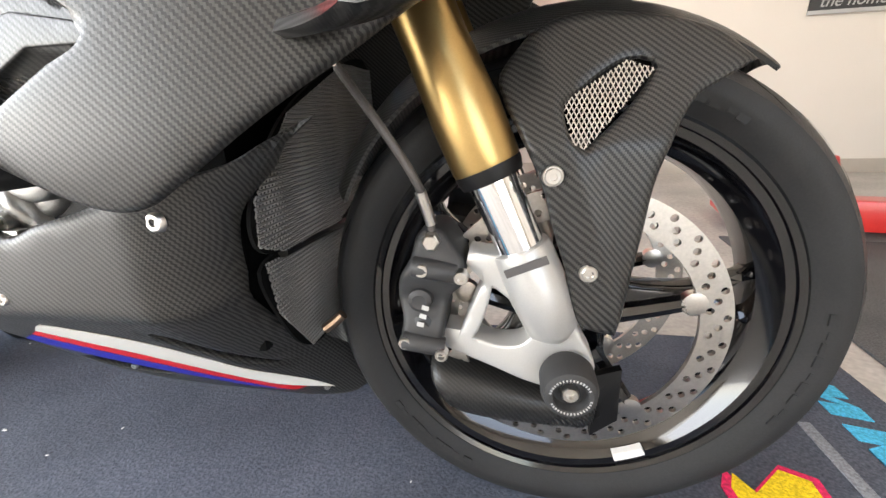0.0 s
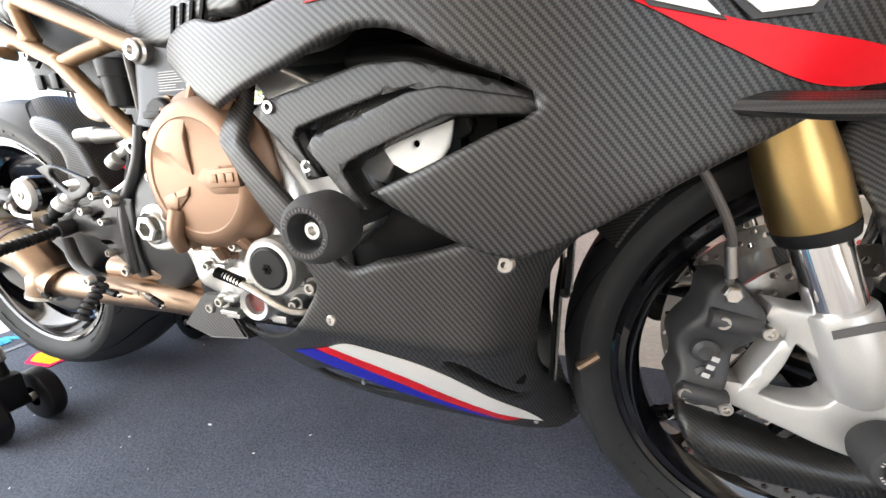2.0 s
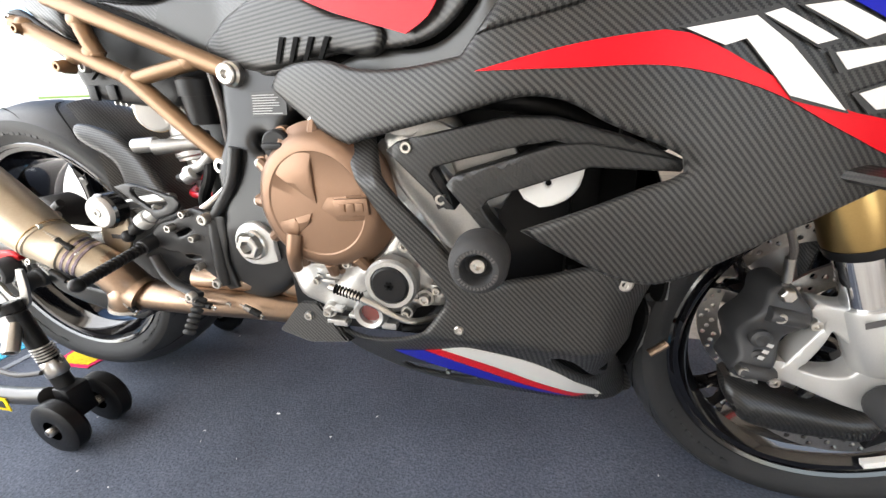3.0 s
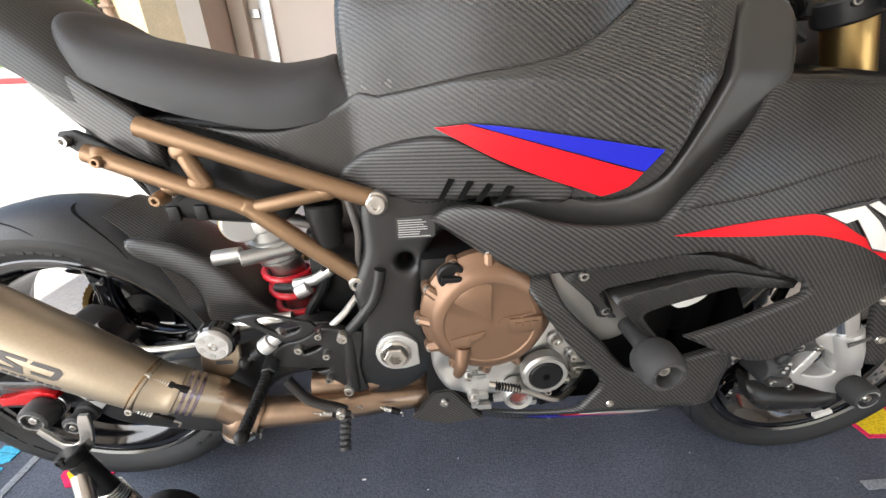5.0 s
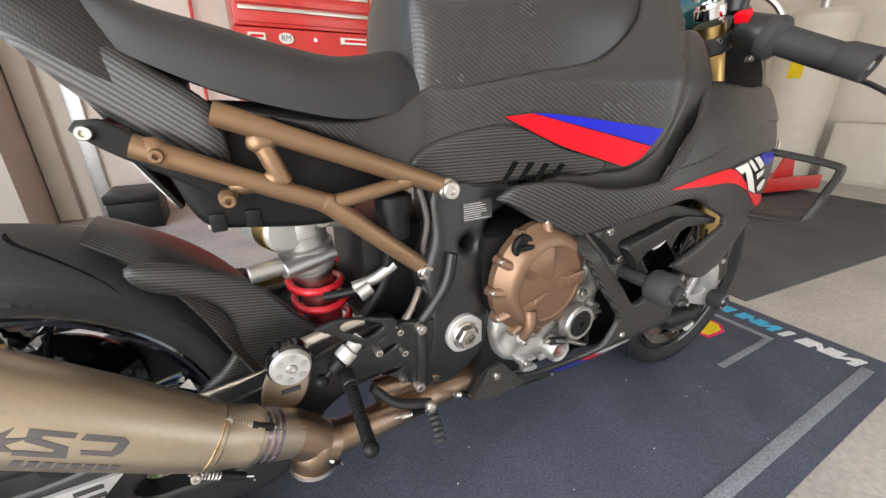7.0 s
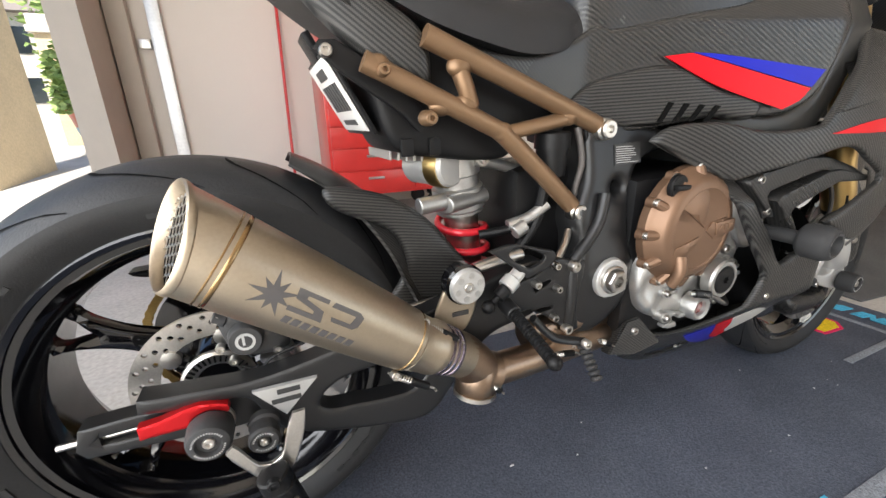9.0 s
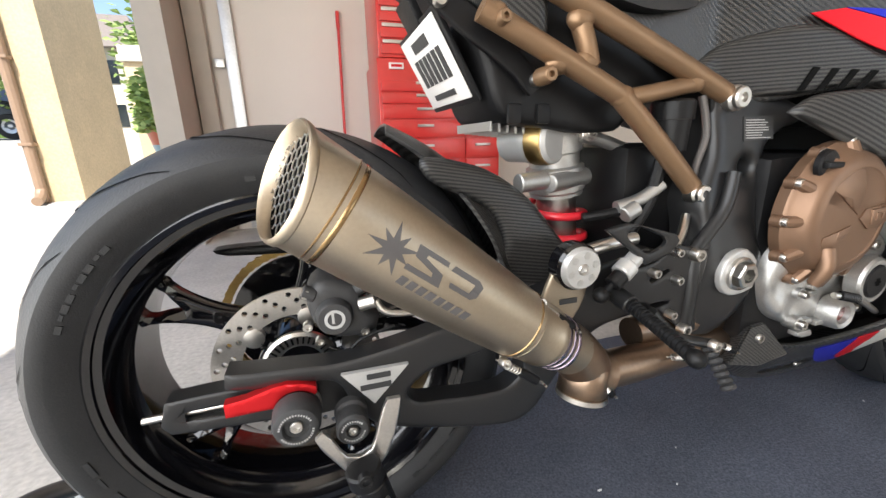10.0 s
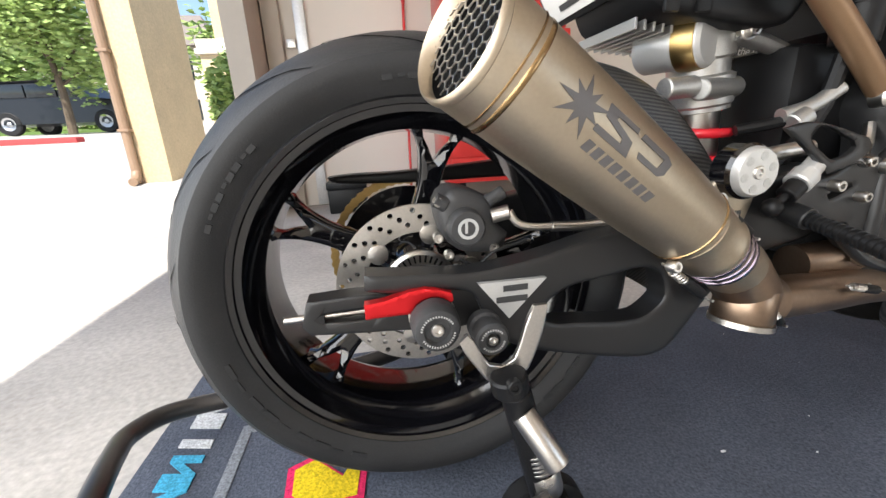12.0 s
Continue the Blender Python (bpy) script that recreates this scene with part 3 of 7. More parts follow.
def suv():
    cx, cy, cz = -10.7, 16.9, rise(16.5)
    c = thing("parked_car", (cx, cy, cz), "black sport utility vehicle parked on the street", "car")
    bm = bmesh.new()
    prof = [(-2.4, 0.35), (-2.45, 0.95), (-2.3, 1.05), (-1.9, 1.12), (-1.5, 1.75), (0.6, 1.8), (1.15, 1.2), (2.2, 1.05), (2.4, 0.9), (2.4, 0.35)]
    rings = []
    for y, k in ((-0.92, 0.94), (-0.98, 1.0), (0.98, 1.0), (0.92, 0.94)):
        rings.append([(cx + u, cy + y * (0.88 if v > 1.25 else 1), cz + 0.35 + (v - 0.35) * k) for u, v in prof])
    loft(bm, rings)
    part("body", bm, CAR, c, smooth=25)
    for a, b in ((-1.75, -0.75), (-0.7, 0.2), (0.25, 0.85)):
        bm = bmesh.new()
        block(bm, (cx + a, cy - 0.95, cz + 1.22), (cx + b, cy - 0.87, cz + 1.62), 0.02)
        part("window", bm, WINDOW, c)
    for u in (-1.5, 1.5):
        for y in (-0.95, 0.75):
            bm = bmesh.new()
            lathe(bm, (cx + u, cy + y, cz + 0.38), (0, 1, 0), [(0, 0.22), (0.0, 0.36), (0.03, 0.39), (0.17, 0.39), (0.2, 0.36), (0.2, 0.22)], 28)
            w = part("wheel", bm, RUBBER, c)
            bm = bmesh.new()
            lathe(bm, (cx + u, cy + y, cz + 0.38), (0, 1, 0), [(0.03, 0), (0.02, 0.06), (0.05, 0.1), (0.01, 0.22), (0.1, 0.22), (0.1, 0)], 20)
            part("rim", bm, ZINC, w)


suv()


def flower_pot():
    x, y, z0 = -2.15, 7.1, rise(7.0)
    p = thing("plant_pot", (x, y, z0), "red and blue glazed pot with a leafy bush", "plant pot")
    bm = bmesh.new()
    lathe(bm, (x, y, z0), (0, 0, 1), [(0, 0), (0, 0.2), (0.05, 0.22), (0.42, 0.33), (0.42, 0.3), (0.42, 0)], 24)
    part("pot_base", bm, POT_B, p, "blue glazed lower pot")
    bm = bmesh.new()
    lathe(bm, (x, y, z0 + 0.42), (0, 0, 1), [(0, 0), (0, 0.32), (0.2, 0.37), (0.24, 0.39), (0.24, 0.33), (0.2, 0)], 24)
    part("pot_rim", bm, POT, p, "red glazed upper band")
    rnd = random.Random(8)
    V, F = [], []
    for k in range(1800):
        a, q = rnd.uniform(0, 6.28), rnd.random() ** 0.5
        c = Vector((math.cos(a) * 0.5 * q, math.sin(a) * 0.5 * q, 0.62 + rnd.random() * 1.25 * (1.1 - q * 0.6)))
        d = Vector((rnd.gauss(0, 1), rnd.gauss(0, 1), rnd.gauss(0, 1))).normalized()
        _, s, u = axes(d)
        b = len(V)
        V += [tuple(c - s * 0.07), tuple(c + u * 0.035), tuple(c + s * 0.07), tuple(c - u * 0.035)]
        F += [(b, b + 1, b + 2, b + 3)]
    me = bpy.data.meshes.new("bush")
    me.from_pydata(V, [], F)
    me.materials.append(LEAF)
    ob = new("bush", me)
    ob.parent = p


flower_pot()


# ---- the mats ----
def floor_mat():
    m = thing("floor_mat", (0.78, -0.02, -0.012), "dark blue carpet workshop mat with printed stripes", "floor mat")
    bm = bmesh.new()
    block(bm, (-0.5, -0.46, -0.012), (2.06, 0.42, 0.0), 0.004)
    part("carpet", bm, MAT, m)

    def strip(name, lo, hi, material, label=""):
        b = bmesh.new()
        block(b, (*lo, -0.001), (*hi, 0.0022), 0.001)
        part(name, b, material, m, label)

    strip("stripe", (0.95, -0.405), (1.96, -0.375), PILE_G, "grey woven stripe")
    strip("stripe", (1.57, -0.165), (1.875, -0.145), PILE_G, "grey woven stripe")
    strip("stripe", (1.875, -0.165), (1.895, 0.155), PILE_G, "grey woven stripe")
    strip("stripe", (-0.345, -0.155), (-0.325, 0.2), PILE_G, "grey woven stripe")
    strip("stripe", (-0.325, 0.18), (-0.05, 0.2), PILE_G, "grey woven stripe")

    # slanted bars where the woven maker's words run across both ends and along the side
    def bars(n, at, step, tall, wide, material, label):
        along = Vector(step).normalized()
        across = Vector((-along.y, along.x, 0))
        for k in range(n):
            c = Vector(at) + Vector(step) * k
            b = bmesh.new()
            q = wide * (0.36 if k % 3 == 1 else 0.42)
            strokes = [(-q, -q), (q, q)] + [[(-q, q)], [(q, -q)], []][k % 3]
            for u0, u1 in strokes:
                o = [c + along * (u + e * 0.17 * wide + d * 0.12 * wide) + across * d * tall / 2 for u, d, e in ((u0, -1, -1), (u0, -1, 1), (u1, 1, 1), (u1, 1, -1))]
                loft(b, [[(p.x, p.y, -0.001) for p in o], [(p.x, p.y, 0.0022 + 0.0004 * (u0 != u1)) for p in o]])
            part("mat_letter", b, material, m, label, 0)

    for x, s in ((1.973, 1), (-0.42, -1)):
        bars(3, (x, s * -0.335, 0), (0, s * 0.069, 0), 0.06, 0.06, PILE_W, "white woven letter bars")
        bars(8, (x, s * -0.115, 0), (0, s * 0.056, 0), 0.056, 0.048, PILE_B, "light blue woven letter bars")
    bars(8, (0.5, -0.385, 0), (0.065, 0, 0), 0.056, 0.05, PILE_B, "light blue woven letter bars")

    def arrow(x, y, s):
        o = [(0, 0.0, 1), (0.06, 0.045, 1), (0.1, 0.03, 1), (0.095, -0.02, 1), (0.06, -0.045, 1), (-0.03, -0.04, 1), (-0.035, 0.005, 1), (-0.02, 0.03, 1)]
        for grow, z, material, nm in ((1.22, 0.0026, PILE_R, "emblem_edge"), (1.0, 0.0036, PILE_Y, "emblem")):
            b = bmesh.new()
            sheet(b, [(x + s * (0.03 + (u - 0.03) * grow), y + v * grow, 1) for u, v, _ in o], lambda u, v, e: (u, v, z - e), 0.003, 0, 0, 0.01, sharp=True)
            part(nm, b, material, m, "yellow and red woven emblem")

    arrow(1.735, 0.0, 0.85)
    arrow(-0.145, 0.035, -0.8)
    return m


floor_mat()
bm = bmesh.new()
block(bm, (2.13, 0.03, -0.012), (4.8, 1.25, -0.004), 0.003, Matrix.Translation((2.13, 0.03, 0)) @ Matrix.Rotation(radians(-5), 4, "Z") @ Matrix.Translation((-2.13, -0.03, 0)))
solid("rubber_mat", bm, MAT2, "second dark grey mat on the concrete", "floor mat")

# red wheel dolly on the far floor
dolly = thing("wheel_dolly", (2.95, 1.5, 0), "red painted steel motorcycle dolly lying on the floor", "dolly")
bm = bmesh.new()
block(bm, (2.35, 1.2, 0.03), (5.0, 1.55, 0.1), 0.01)
part("deck", bm, CHEST, dolly)
bm = bmesh.new()
block(bm, (2.35, 1.16, 0.03), (5.0, 1.2, 0.15), 0.01)
part("rim", bm, CHEST, dolly)
for x in (2.5, 4.2, 4.6):
    bm = bmesh.new()
    sheet(bm, [(x, 0.1, 1), (x + 0.26, 0.1, 1), (x + 0.2, 0.3, 1), (x + 0.1, 0.32, 1)], lambda u, v, e: (u, 1.3 + e, v), 0.02, 0, 0, 0.01, sharp=True)
    part("chock", bm, CHEST, dolly, smooth=0)
for x in (2.5, 4.4):
    for y in (1.22, 1.5):
        bm = bmesh.new()
        lathe(bm, (x, y - 0.02, 0.018), (0, 1, 0), [(0, 0), (0, 0.028), (0.04, 0.028), (0.04, 0)], 14)
        part("castor", bm, PLASTIC, dolly)

dolly.rotation_euler.z = radians(-12)
# water heater and pale cabinet in the far corner
heater = thing("water_heater", (5.5, 1.3, 0), "cream enamel water heater with yellow label", "water heater")
bm = bmesh.new()
lathe(bm, (5.55, 1.35, -0.012), (0, 0, 1), [(0, 0), (0, 0.27), (0.02, 0.28), (1.5, 0.28), (1.55, 0.24), (1.58, 0)], 36)
part("tank", bm, CREAM, heater)
bm = bmesh.new()
block(bm, (5.262, 1.27, 0.95), (5.3, 1.38, 1.2), 0.004, None)
part("label_plate", bm, PILE_Y, heater, "yellow energy label")
bm = bmesh.new()
rod(bm, (5.55, 1.35, 1.55), (5.55, 1.35, 2.6), 0.04)
part("flue", bm, ZINC, heater)
cab = thing("white_cabinet", (5.8, 0.6, 0), "low white cabinet against the wall", "cabinet")
bm = bmesh.new()
block(bm, (5.6, 0.0, -0.012), (5.98, 1.0, 0.55), 0.006)
part("body", bm, CREAM, cab)
for k in range(2):
    bm = bmesh.new()
    block(bm, (5.585, 0.02 + k * 0.49, 0.03), (5.599, 0.49 + k * 0.49, 0.52), 0.004)
    part("door", bm, CREAM, cab)

# sign on the wall
sign = thing("wall_sign", (3.45, 2.94, 1.2), "dark framed wall sign with pale italic lettering", "sign")
bm = bmesh.new()
block(bm, (3.33, 2.925, 1.06), (4.5, 2.948, 1.55), 0.004)
part("board", bm, BAR, sign)
bm = bmesh.new()
block(bm, (3.32, 2.92, 1.05), (4.51, 2.93, 1.075), 0.003)
part("frame", bm, PALE, sign)
cu = bpy.data.curves.new("lettering", "FONT")
cu.body, cu.size, cu.extrude, cu.shear = "the home of", 0.1, 0.0008, 0.25
cu.materials.append(PALE)
tx = new("lettering", cu)
tx.parent = sign
tx.matrix_local = pose(3.38 - 3.45, 2.923 - 2.94, 1.095 - 1.2, 90, 0, 0)

# pale lint on the pile
bm = bmesh.new()
rnd = random.Random(31)
for k in range(46):
    x, y = (0.485, -0.055) if k == 0 else (rnd.uniform(-0.4, 1.9), rnd.uniform(-0.42, 0.38))
    q = 0.0035 if k == 0 else rnd.uniform(0.0008, 0.002)
    bmesh.ops.create_icosphere(bm, subdivisions=1, radius=q, matrix=Matrix.Translation((x, y, 0.001)) @ Matrix.Rotation(rnd.random() * 3, 4, "Z") @ Matrix.Diagonal((1.6, 0.7, 0.5, 1)))
solid("carpet_lint", bm, PILE_W, "specks of pale lint on the dark mat", "lint", kind="stuff")


# ---- the motorcycle ----
BIKE = thing("motorcycle", (0.72, 0, 0), "matt carbon sport motorcycle on a paddock stand, red and blue stripes", "motorcycle")
FX, FZ = 1.457, 0.289
RX, RZ = 0.0, 0.34


def wires(bm, outline, place, pitch, r, turn=45):
    """Crossing wires clipped to an outline."""
    P = [Vector(p[:2]) for p in outline]
    for a in (turn, -turn):
        d = Vector((math.cos(radians(a)), math.sin(radians(a))))
        n = Vector((-d.y, d.x))
        lo, hi = min(p.dot(n) for p in P), max(p.dot(n) for p in P)
        k = lo + pitch / 2
        while k < hi:
            cut = []
            for p, q in zip(P, P[1:] + P[:1]):
                u, v = p.dot(n) - k, q.dot(n) - k
                if u * v < 0:
                    cut.append(p + (q - p) * (u / (u - v)))
            cut.sort(key=lambda c: c.dot(d))
            for s, e in zip(cut[::2], cut[1::2]):
                m = max(1, int((e - s).length / 0.03))
                L = [place(*(s + (e - s) * (j / m)), 0) for j in range(m + 1)]
                tube(bm, L, r, 4, 1, True, False)
            k += pitch
    return bm


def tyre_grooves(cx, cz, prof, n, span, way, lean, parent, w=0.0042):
    """Slanting tread grooves, as near-black raised strips: their shade is put into colour."""
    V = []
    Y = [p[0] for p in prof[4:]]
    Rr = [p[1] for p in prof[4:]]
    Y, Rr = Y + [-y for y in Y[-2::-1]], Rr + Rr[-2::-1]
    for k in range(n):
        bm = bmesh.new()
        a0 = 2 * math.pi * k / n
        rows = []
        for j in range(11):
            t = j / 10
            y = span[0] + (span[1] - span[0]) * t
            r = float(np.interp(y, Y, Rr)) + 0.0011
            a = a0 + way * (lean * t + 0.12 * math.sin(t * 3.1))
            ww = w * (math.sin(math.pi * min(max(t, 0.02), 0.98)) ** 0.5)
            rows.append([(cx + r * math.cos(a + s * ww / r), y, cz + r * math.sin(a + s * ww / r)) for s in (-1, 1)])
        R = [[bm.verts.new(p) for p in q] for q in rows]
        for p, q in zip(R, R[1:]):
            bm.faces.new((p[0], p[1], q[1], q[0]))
        part("groove_shade_strip", bm, SHADE_BLACK, parent, smooth=0)


def wheel(name, cx, cz, tyre, lip, half, hub_r, discs, label):
    w = part(name, lathe(bmesh.new(), (cx, -half, cz), (0, 1, 0), [(0, lip + 0.004), (-0.003, lip - 0.001), (0.0, lip - 0.007), (0.004, lip - 0.008), (0.006, lip - 0.016), (half * 0.35, lip - 0.024), (half * 0.5, lip - 0.035), (half, lip - 0.038), (half * 1.5, lip - 0.035), (half * 1.65, lip - 0.024), (half * 2 - 0.006, lip - 0.016), (half * 2, lip - 0.007), (half * 2 + 0.003, lip - 0.001), (half * 2, lip + 0.004), (half * 1.7, lip - 0.012), (half, lip - 0.028), (half * 0.3, lip - 0.012), (0, lip + 0.004)], 96), GLOSS, BIKE, label)
    full = tyre + [(-y, r) for y, r in reversed(tyre[:-1])]
    k = 5
    a = tyre[:k + 1]
    part("sidewall", lathe(bmesh.new(), (cx, 0, cz), (0, 1, 0), a, 112), RUBBER, w, "dull black rubber sidewall", 50)
    part("sidewall", lathe(bmesh.new(), (cx, 0, cz), (0, 1, 0), [(-y, r) for y, r in a], 112), RUBBER, w, "dull black rubber sidewall", 50)
    part("tread", lathe(bmesh.new(), (cx, 0, cz), (0, 1, 0), full[k:len(full) - k], 112), TREAD, w, "worn black tyre tread", 50)
    hub = lathe(bmesh.new(), (cx, -half * 0.9, cz), (0, 1, 0), [(0, 0), (0, hub_r * 0.6), (0.01, hub_r * 0.75), (half * 0.6, hub_r), (half * 1.2, hub_r), (half * 1.8, hub_r * 0.7), (half * 1.8, 0)], 32)
    part("hub", hub, GLOSS, w)
    for k in range(5):
        ang = 2 * math.pi * k / 5 + 0.11
        c, s = math.cos(ang), math.sin(ang)
        R0 = lip - 0.028
        bm = bmesh.new()
        o = [(hub_r * 0.7, -0.03), (0.09, -0.019), (0.13, -0.0155), (0.165, -0.02), (0.19, -0.029), (R0, -0.046, 1), (R0 + 0.004, 0.0), (R0, 0.046, 1), (0.19, 0.029), (0.165, 0.02), (0.13, 0.0155), (0.09, 0.019), (hub_r * 0.7, 0.03)]
        h = [(0.162, 0.0), (0.178, -0.0095), (R0 - 0.005, -0.022), (R0 - 0.003, 0.0), (R0 - 0.005, 0.022), (0.178, 0.0095)]
        dep = lambda u: -half * (0.2 + 0.25 * max(0, (u - 0.1) / 0.1)) if cx > 1 else -half * (0.05 + 0.35 * max(0, (u - 0.06) / 0.14))
        sheet(bm, o, lambda u, v, e: (cx + u * c - v * s, dep(u) + e, cz + u * s + v * c), 0.02, 0.012, 0.006, 0.01, [h])
        part("spoke", bm, GLOSS, w)
    for y, ro, ri, nh, material in discs:
        holes = []
        for q, rad in enumerate((ri + (ro - ri) * 0.3, ri + (ro - ri) * 0.55, ri + (ro - ri) * 0.8)):
            for j in range(nh):
                a = 2 * math.pi * (j + q * 0.33) / nh
                holes.append(circle(cx + rad * math.cos(a), cz + rad * math.sin(a), 0.0037 if ro < 0.13 else 0.0042, 8))
        bm = bmesh.new()
        flat = lambda u, v, e: (u, y + e, v)
        out, inn = circle(cx, cz, ro, 90), circle(cx, cz, ri, 72)
        pts, edges = [], []
        for L in [out, inn] + holes:
            s = len(pts)
            pts += L
            edges += [(s + i, s + (i + 1) % len(L)) for i in range(len(L))]
        Vv, _, F, _, _, _ = delaunay_2d_cdt([Vector(p) for p in pts], edges, [], 4, 1e-7)
        top = [bm.verts.new((v.x, y - 0.0025, v.y)) for v in Vv]
        low = [bm.verts.new((v.x, y + 0.0025, v.y)) for v in Vv]
        used = set()
        mid = np.array([[sum(Vv[i].x for i in f) / len(f), sum(Vv[i].y for i in f) / len(f)] for f in F])
        keep = edge_distance(mid, [[Vector(p) for p in L] for L in [out, inn] + holes])[1]
        F = [f for f, k in zip(F, keep) if k]
        for f in F:
            bm.faces.new([top[i] for i in f])
            bm.faces.new([low[i] for i in reversed(f)])
            used.update(zip(f, list(f[1:]) + [f[0]]))
        for i, j in used:
            if (j, i) not in used:
                bm.faces.new((top[j], top[i], low[i], low[j]))
        d = part("brake_disc", bm, material, w, "drilled steel brake disc")
        for j in range(5 if ro > 0.13 else 6):
            a = 2 * math.pi * j / (5 if ro > 0.13 else 6) + 0.3
            ca, sa = math.cos(a), math.sin(a)
            bm = bmesh.new()
            lathe(bm, (cx + ri * 0.965 * ca, y - 0.006, cz + ri * 0.965 * sa), (0, 1, 0), [(0, 0), (0, 0.007), (0.001, 0.013), (0.011, 0.013), (0.011, 0)], 16)
            part("disc_bobbin", bm, STEEL, d)
            bm = bmesh.new()
            tube(bm, [(cx + hub_r * 0.9 * ca, y + 0.012, cz + hub_r * 0.9 * sa), (cx + ri * 0.7 * ca, y + 0.006, cz + ri * 0.7 * sa), (cx + ri * 0.95 * ca, y + 0.003, cz + ri * 0.95 * sa)], (0.012, 0.009), 8, 4)
            part("carrier_arm", bm, GLOSS, d)
    return w


F_TYRE = [(-0.038, 0.226), (-0.046, 0.237), (-0.055, 0.249), (-0.0595, 0.259), (-0.0605, 0.267), (-0.0575, 0.2755), (-0.048, 0.284), (-0.036, 0.290), (-0.018, 0.2945), (0, 0.296)]
R_TYRE = [(-0.076, 0.224), (-0.084, 0.236), (-0.0935, 0.25), (-0.0985, 0.262), (-0.1, 0.271), (-0.0975, 0.28), (-0.085, 0.293), (-0.062, 0.306), (-0.032, 0.3145), (0, 0.317)]
fw = wheel("front_wheel", FX, FZ, F_TYRE, 0.236, 0.046, 0.045, [(-0.066, 0.160, 0.128, 30, DISC), (0.066, 0.160, 0.128, 30, DISC)], "gloss black five-spoke wheel with sport tyre")
rw = wheel("rear_wheel", RX, RZ, R_TYRE, 0.236, 0.084, 0.05, [(-0.068, 0.11, 0.074, 22, DISC)], "gloss black five-spoke rear wheel with wide sport tyre")
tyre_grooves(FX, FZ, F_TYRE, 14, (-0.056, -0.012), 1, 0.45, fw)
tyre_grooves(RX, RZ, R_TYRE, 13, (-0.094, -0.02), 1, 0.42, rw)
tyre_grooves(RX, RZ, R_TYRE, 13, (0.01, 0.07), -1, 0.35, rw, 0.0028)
# raised bars where the sidewalls carry the maker's name
for cx, cz, r0, r1, y, wh, spans in ((FX, FZ, 0.248, 0.260, -0.0575, fw, ((3.7, 4.25), (5.8, 6.4), (1.0, 1.5))), (RX, RZ, 0.25, 0.268, -0.0965, rw, ((3.4, 4.35), (2.3, 2.75), (5.3, 5.9), (1.2, 1.7)))):
    for a0, a1 in spans:
        bm = bmesh.new()
        n = 9
        for k in range(n):
            a, b = a0 + (a1 - a0) * k / n, a0 + (a1 - a0) * (k + 0.55 + 0.25 * (k % 3 != 1)) / n
            r_in, r_out = r0 + 0.003 + 0.002 * (k % 3 == 1), r1 - 0.003 - 0.003 * (k % 4 == 2)
            vs = [bm.verts.new((cx + r * math.cos(q), y - (0.0004 if r == r_in else 0.0012), cz + r * math.sin(q))) for r, q in ((r_in, a), (r_out, a), (r_out, b), (r_in, b))]
            f = bm.faces.new(vs)
        geo = bmesh.ops.extrude_face_region(bm, geom=bm.faces[:])
        bmesh.ops.translate(bm, verts=[v for v in geo["geom"] if isinstance(v, bmesh.types.BMVert)], vec=(0, 0.006, 0))
        part("sidewall_marking", bm, RUBBER, wh, "raised rubber letter shapes", 0)
# balance weight on the front rim
bm = bmesh.new()
lathe(bm, (FX, -0.052, FZ), (0, 1, 0), [(0.002, 0.205), (0.002, 0.216), (0.012, 0.216), (0.012, 0.205), (0.002, 0.205)], 6, -1.24, -1.06)
part("wheel_weight", bm, WHITE, fw, "pale adhesive wheel weight")
# rear hub ring
bm = bmesh.new()
lathe(bm, (RX, -0.075, RZ), (0, 1, 0), [(0, 0.03), (-0.004, 0.034), (-0.004, 0.046), (0, 0.05), (0.006, 0.05), (0.006, 0.03), (0, 0.03)], 48)
ring = part("sensor_ring", bm, STEEL, rw, "toothed steel sensor ring")
# slots as raised near-black bars, their shade put into the colour
for k in range(36):
    a = 2 * math.pi * k / 36
    bm = bmesh.new()
    block(bm, (0.036, -0.0812, -0.0012), (0.045, -0.0788, 0.0012), 0, Matrix.Translation((RX, 0, RZ)) @ Matrix.Rotation(-a, 4, "Y"))
    part("slot", bm, SHADE_BLACK, ring, smooth=0)

rw.location.y += 0.06

# --- fork ---
RAKE = Vector((-0.42, 0, 1)).normalized()


def on_fork(z, y=-0.108):
    return Vector((1.4 - 0.42 * (z - 0.39), y, z))


for y in (-0.108, 0.108):
    a = on_fork(0.38, y)
    L = (on_fork(0.478, y) - a).length
    fork = part("fork_tube", lathe(bmesh.new(), a, RAKE, [(-0.03, 0), (-0.03, 0.0225), (L, 0.0225), (L, 0)], 40), CHROME, BIKE, "polished chrome fork stanchion")
    a = on_fork(0.472, y)
    H1 = (on_fork(0.97, y) - a).length
    part("fork_outer", lathe(bmesh.new(), a, RAKE, [(0, 0.0225), (0.0, 0.03), (0.006, 0.0315), (0.05, 0.0318), (0.075, 0.030), (0.11, 0.0275), (H1 * 0.5, 0.027), (H1 - 0.04, 0.027), (H1 - 0.04, 0.0)], 44), GOLD, fork, "gold anodised fork outer tube")
    part("dust_seal", lathe(bmesh.new(), a, RAKE, [(-0.011, 0.0228), (-0.011, 0.029), (-0.002, 0.0312), (0.002, 0.0312), (0.002, 0.0228), (-0.011, 0.0228)], 40), PLASTIC, fork)
    part("fork_cap", lathe(bmesh.new(), on_fork(0.945, y), RAKE, [(0, 0.027), (0.018, 0.027), (0.02, 0.024), (0.026, 0.022), (0.026, 0.013), (0.02, 0.012), (0.02, 0)], 32), CHROME, fork, "silver fork cap")
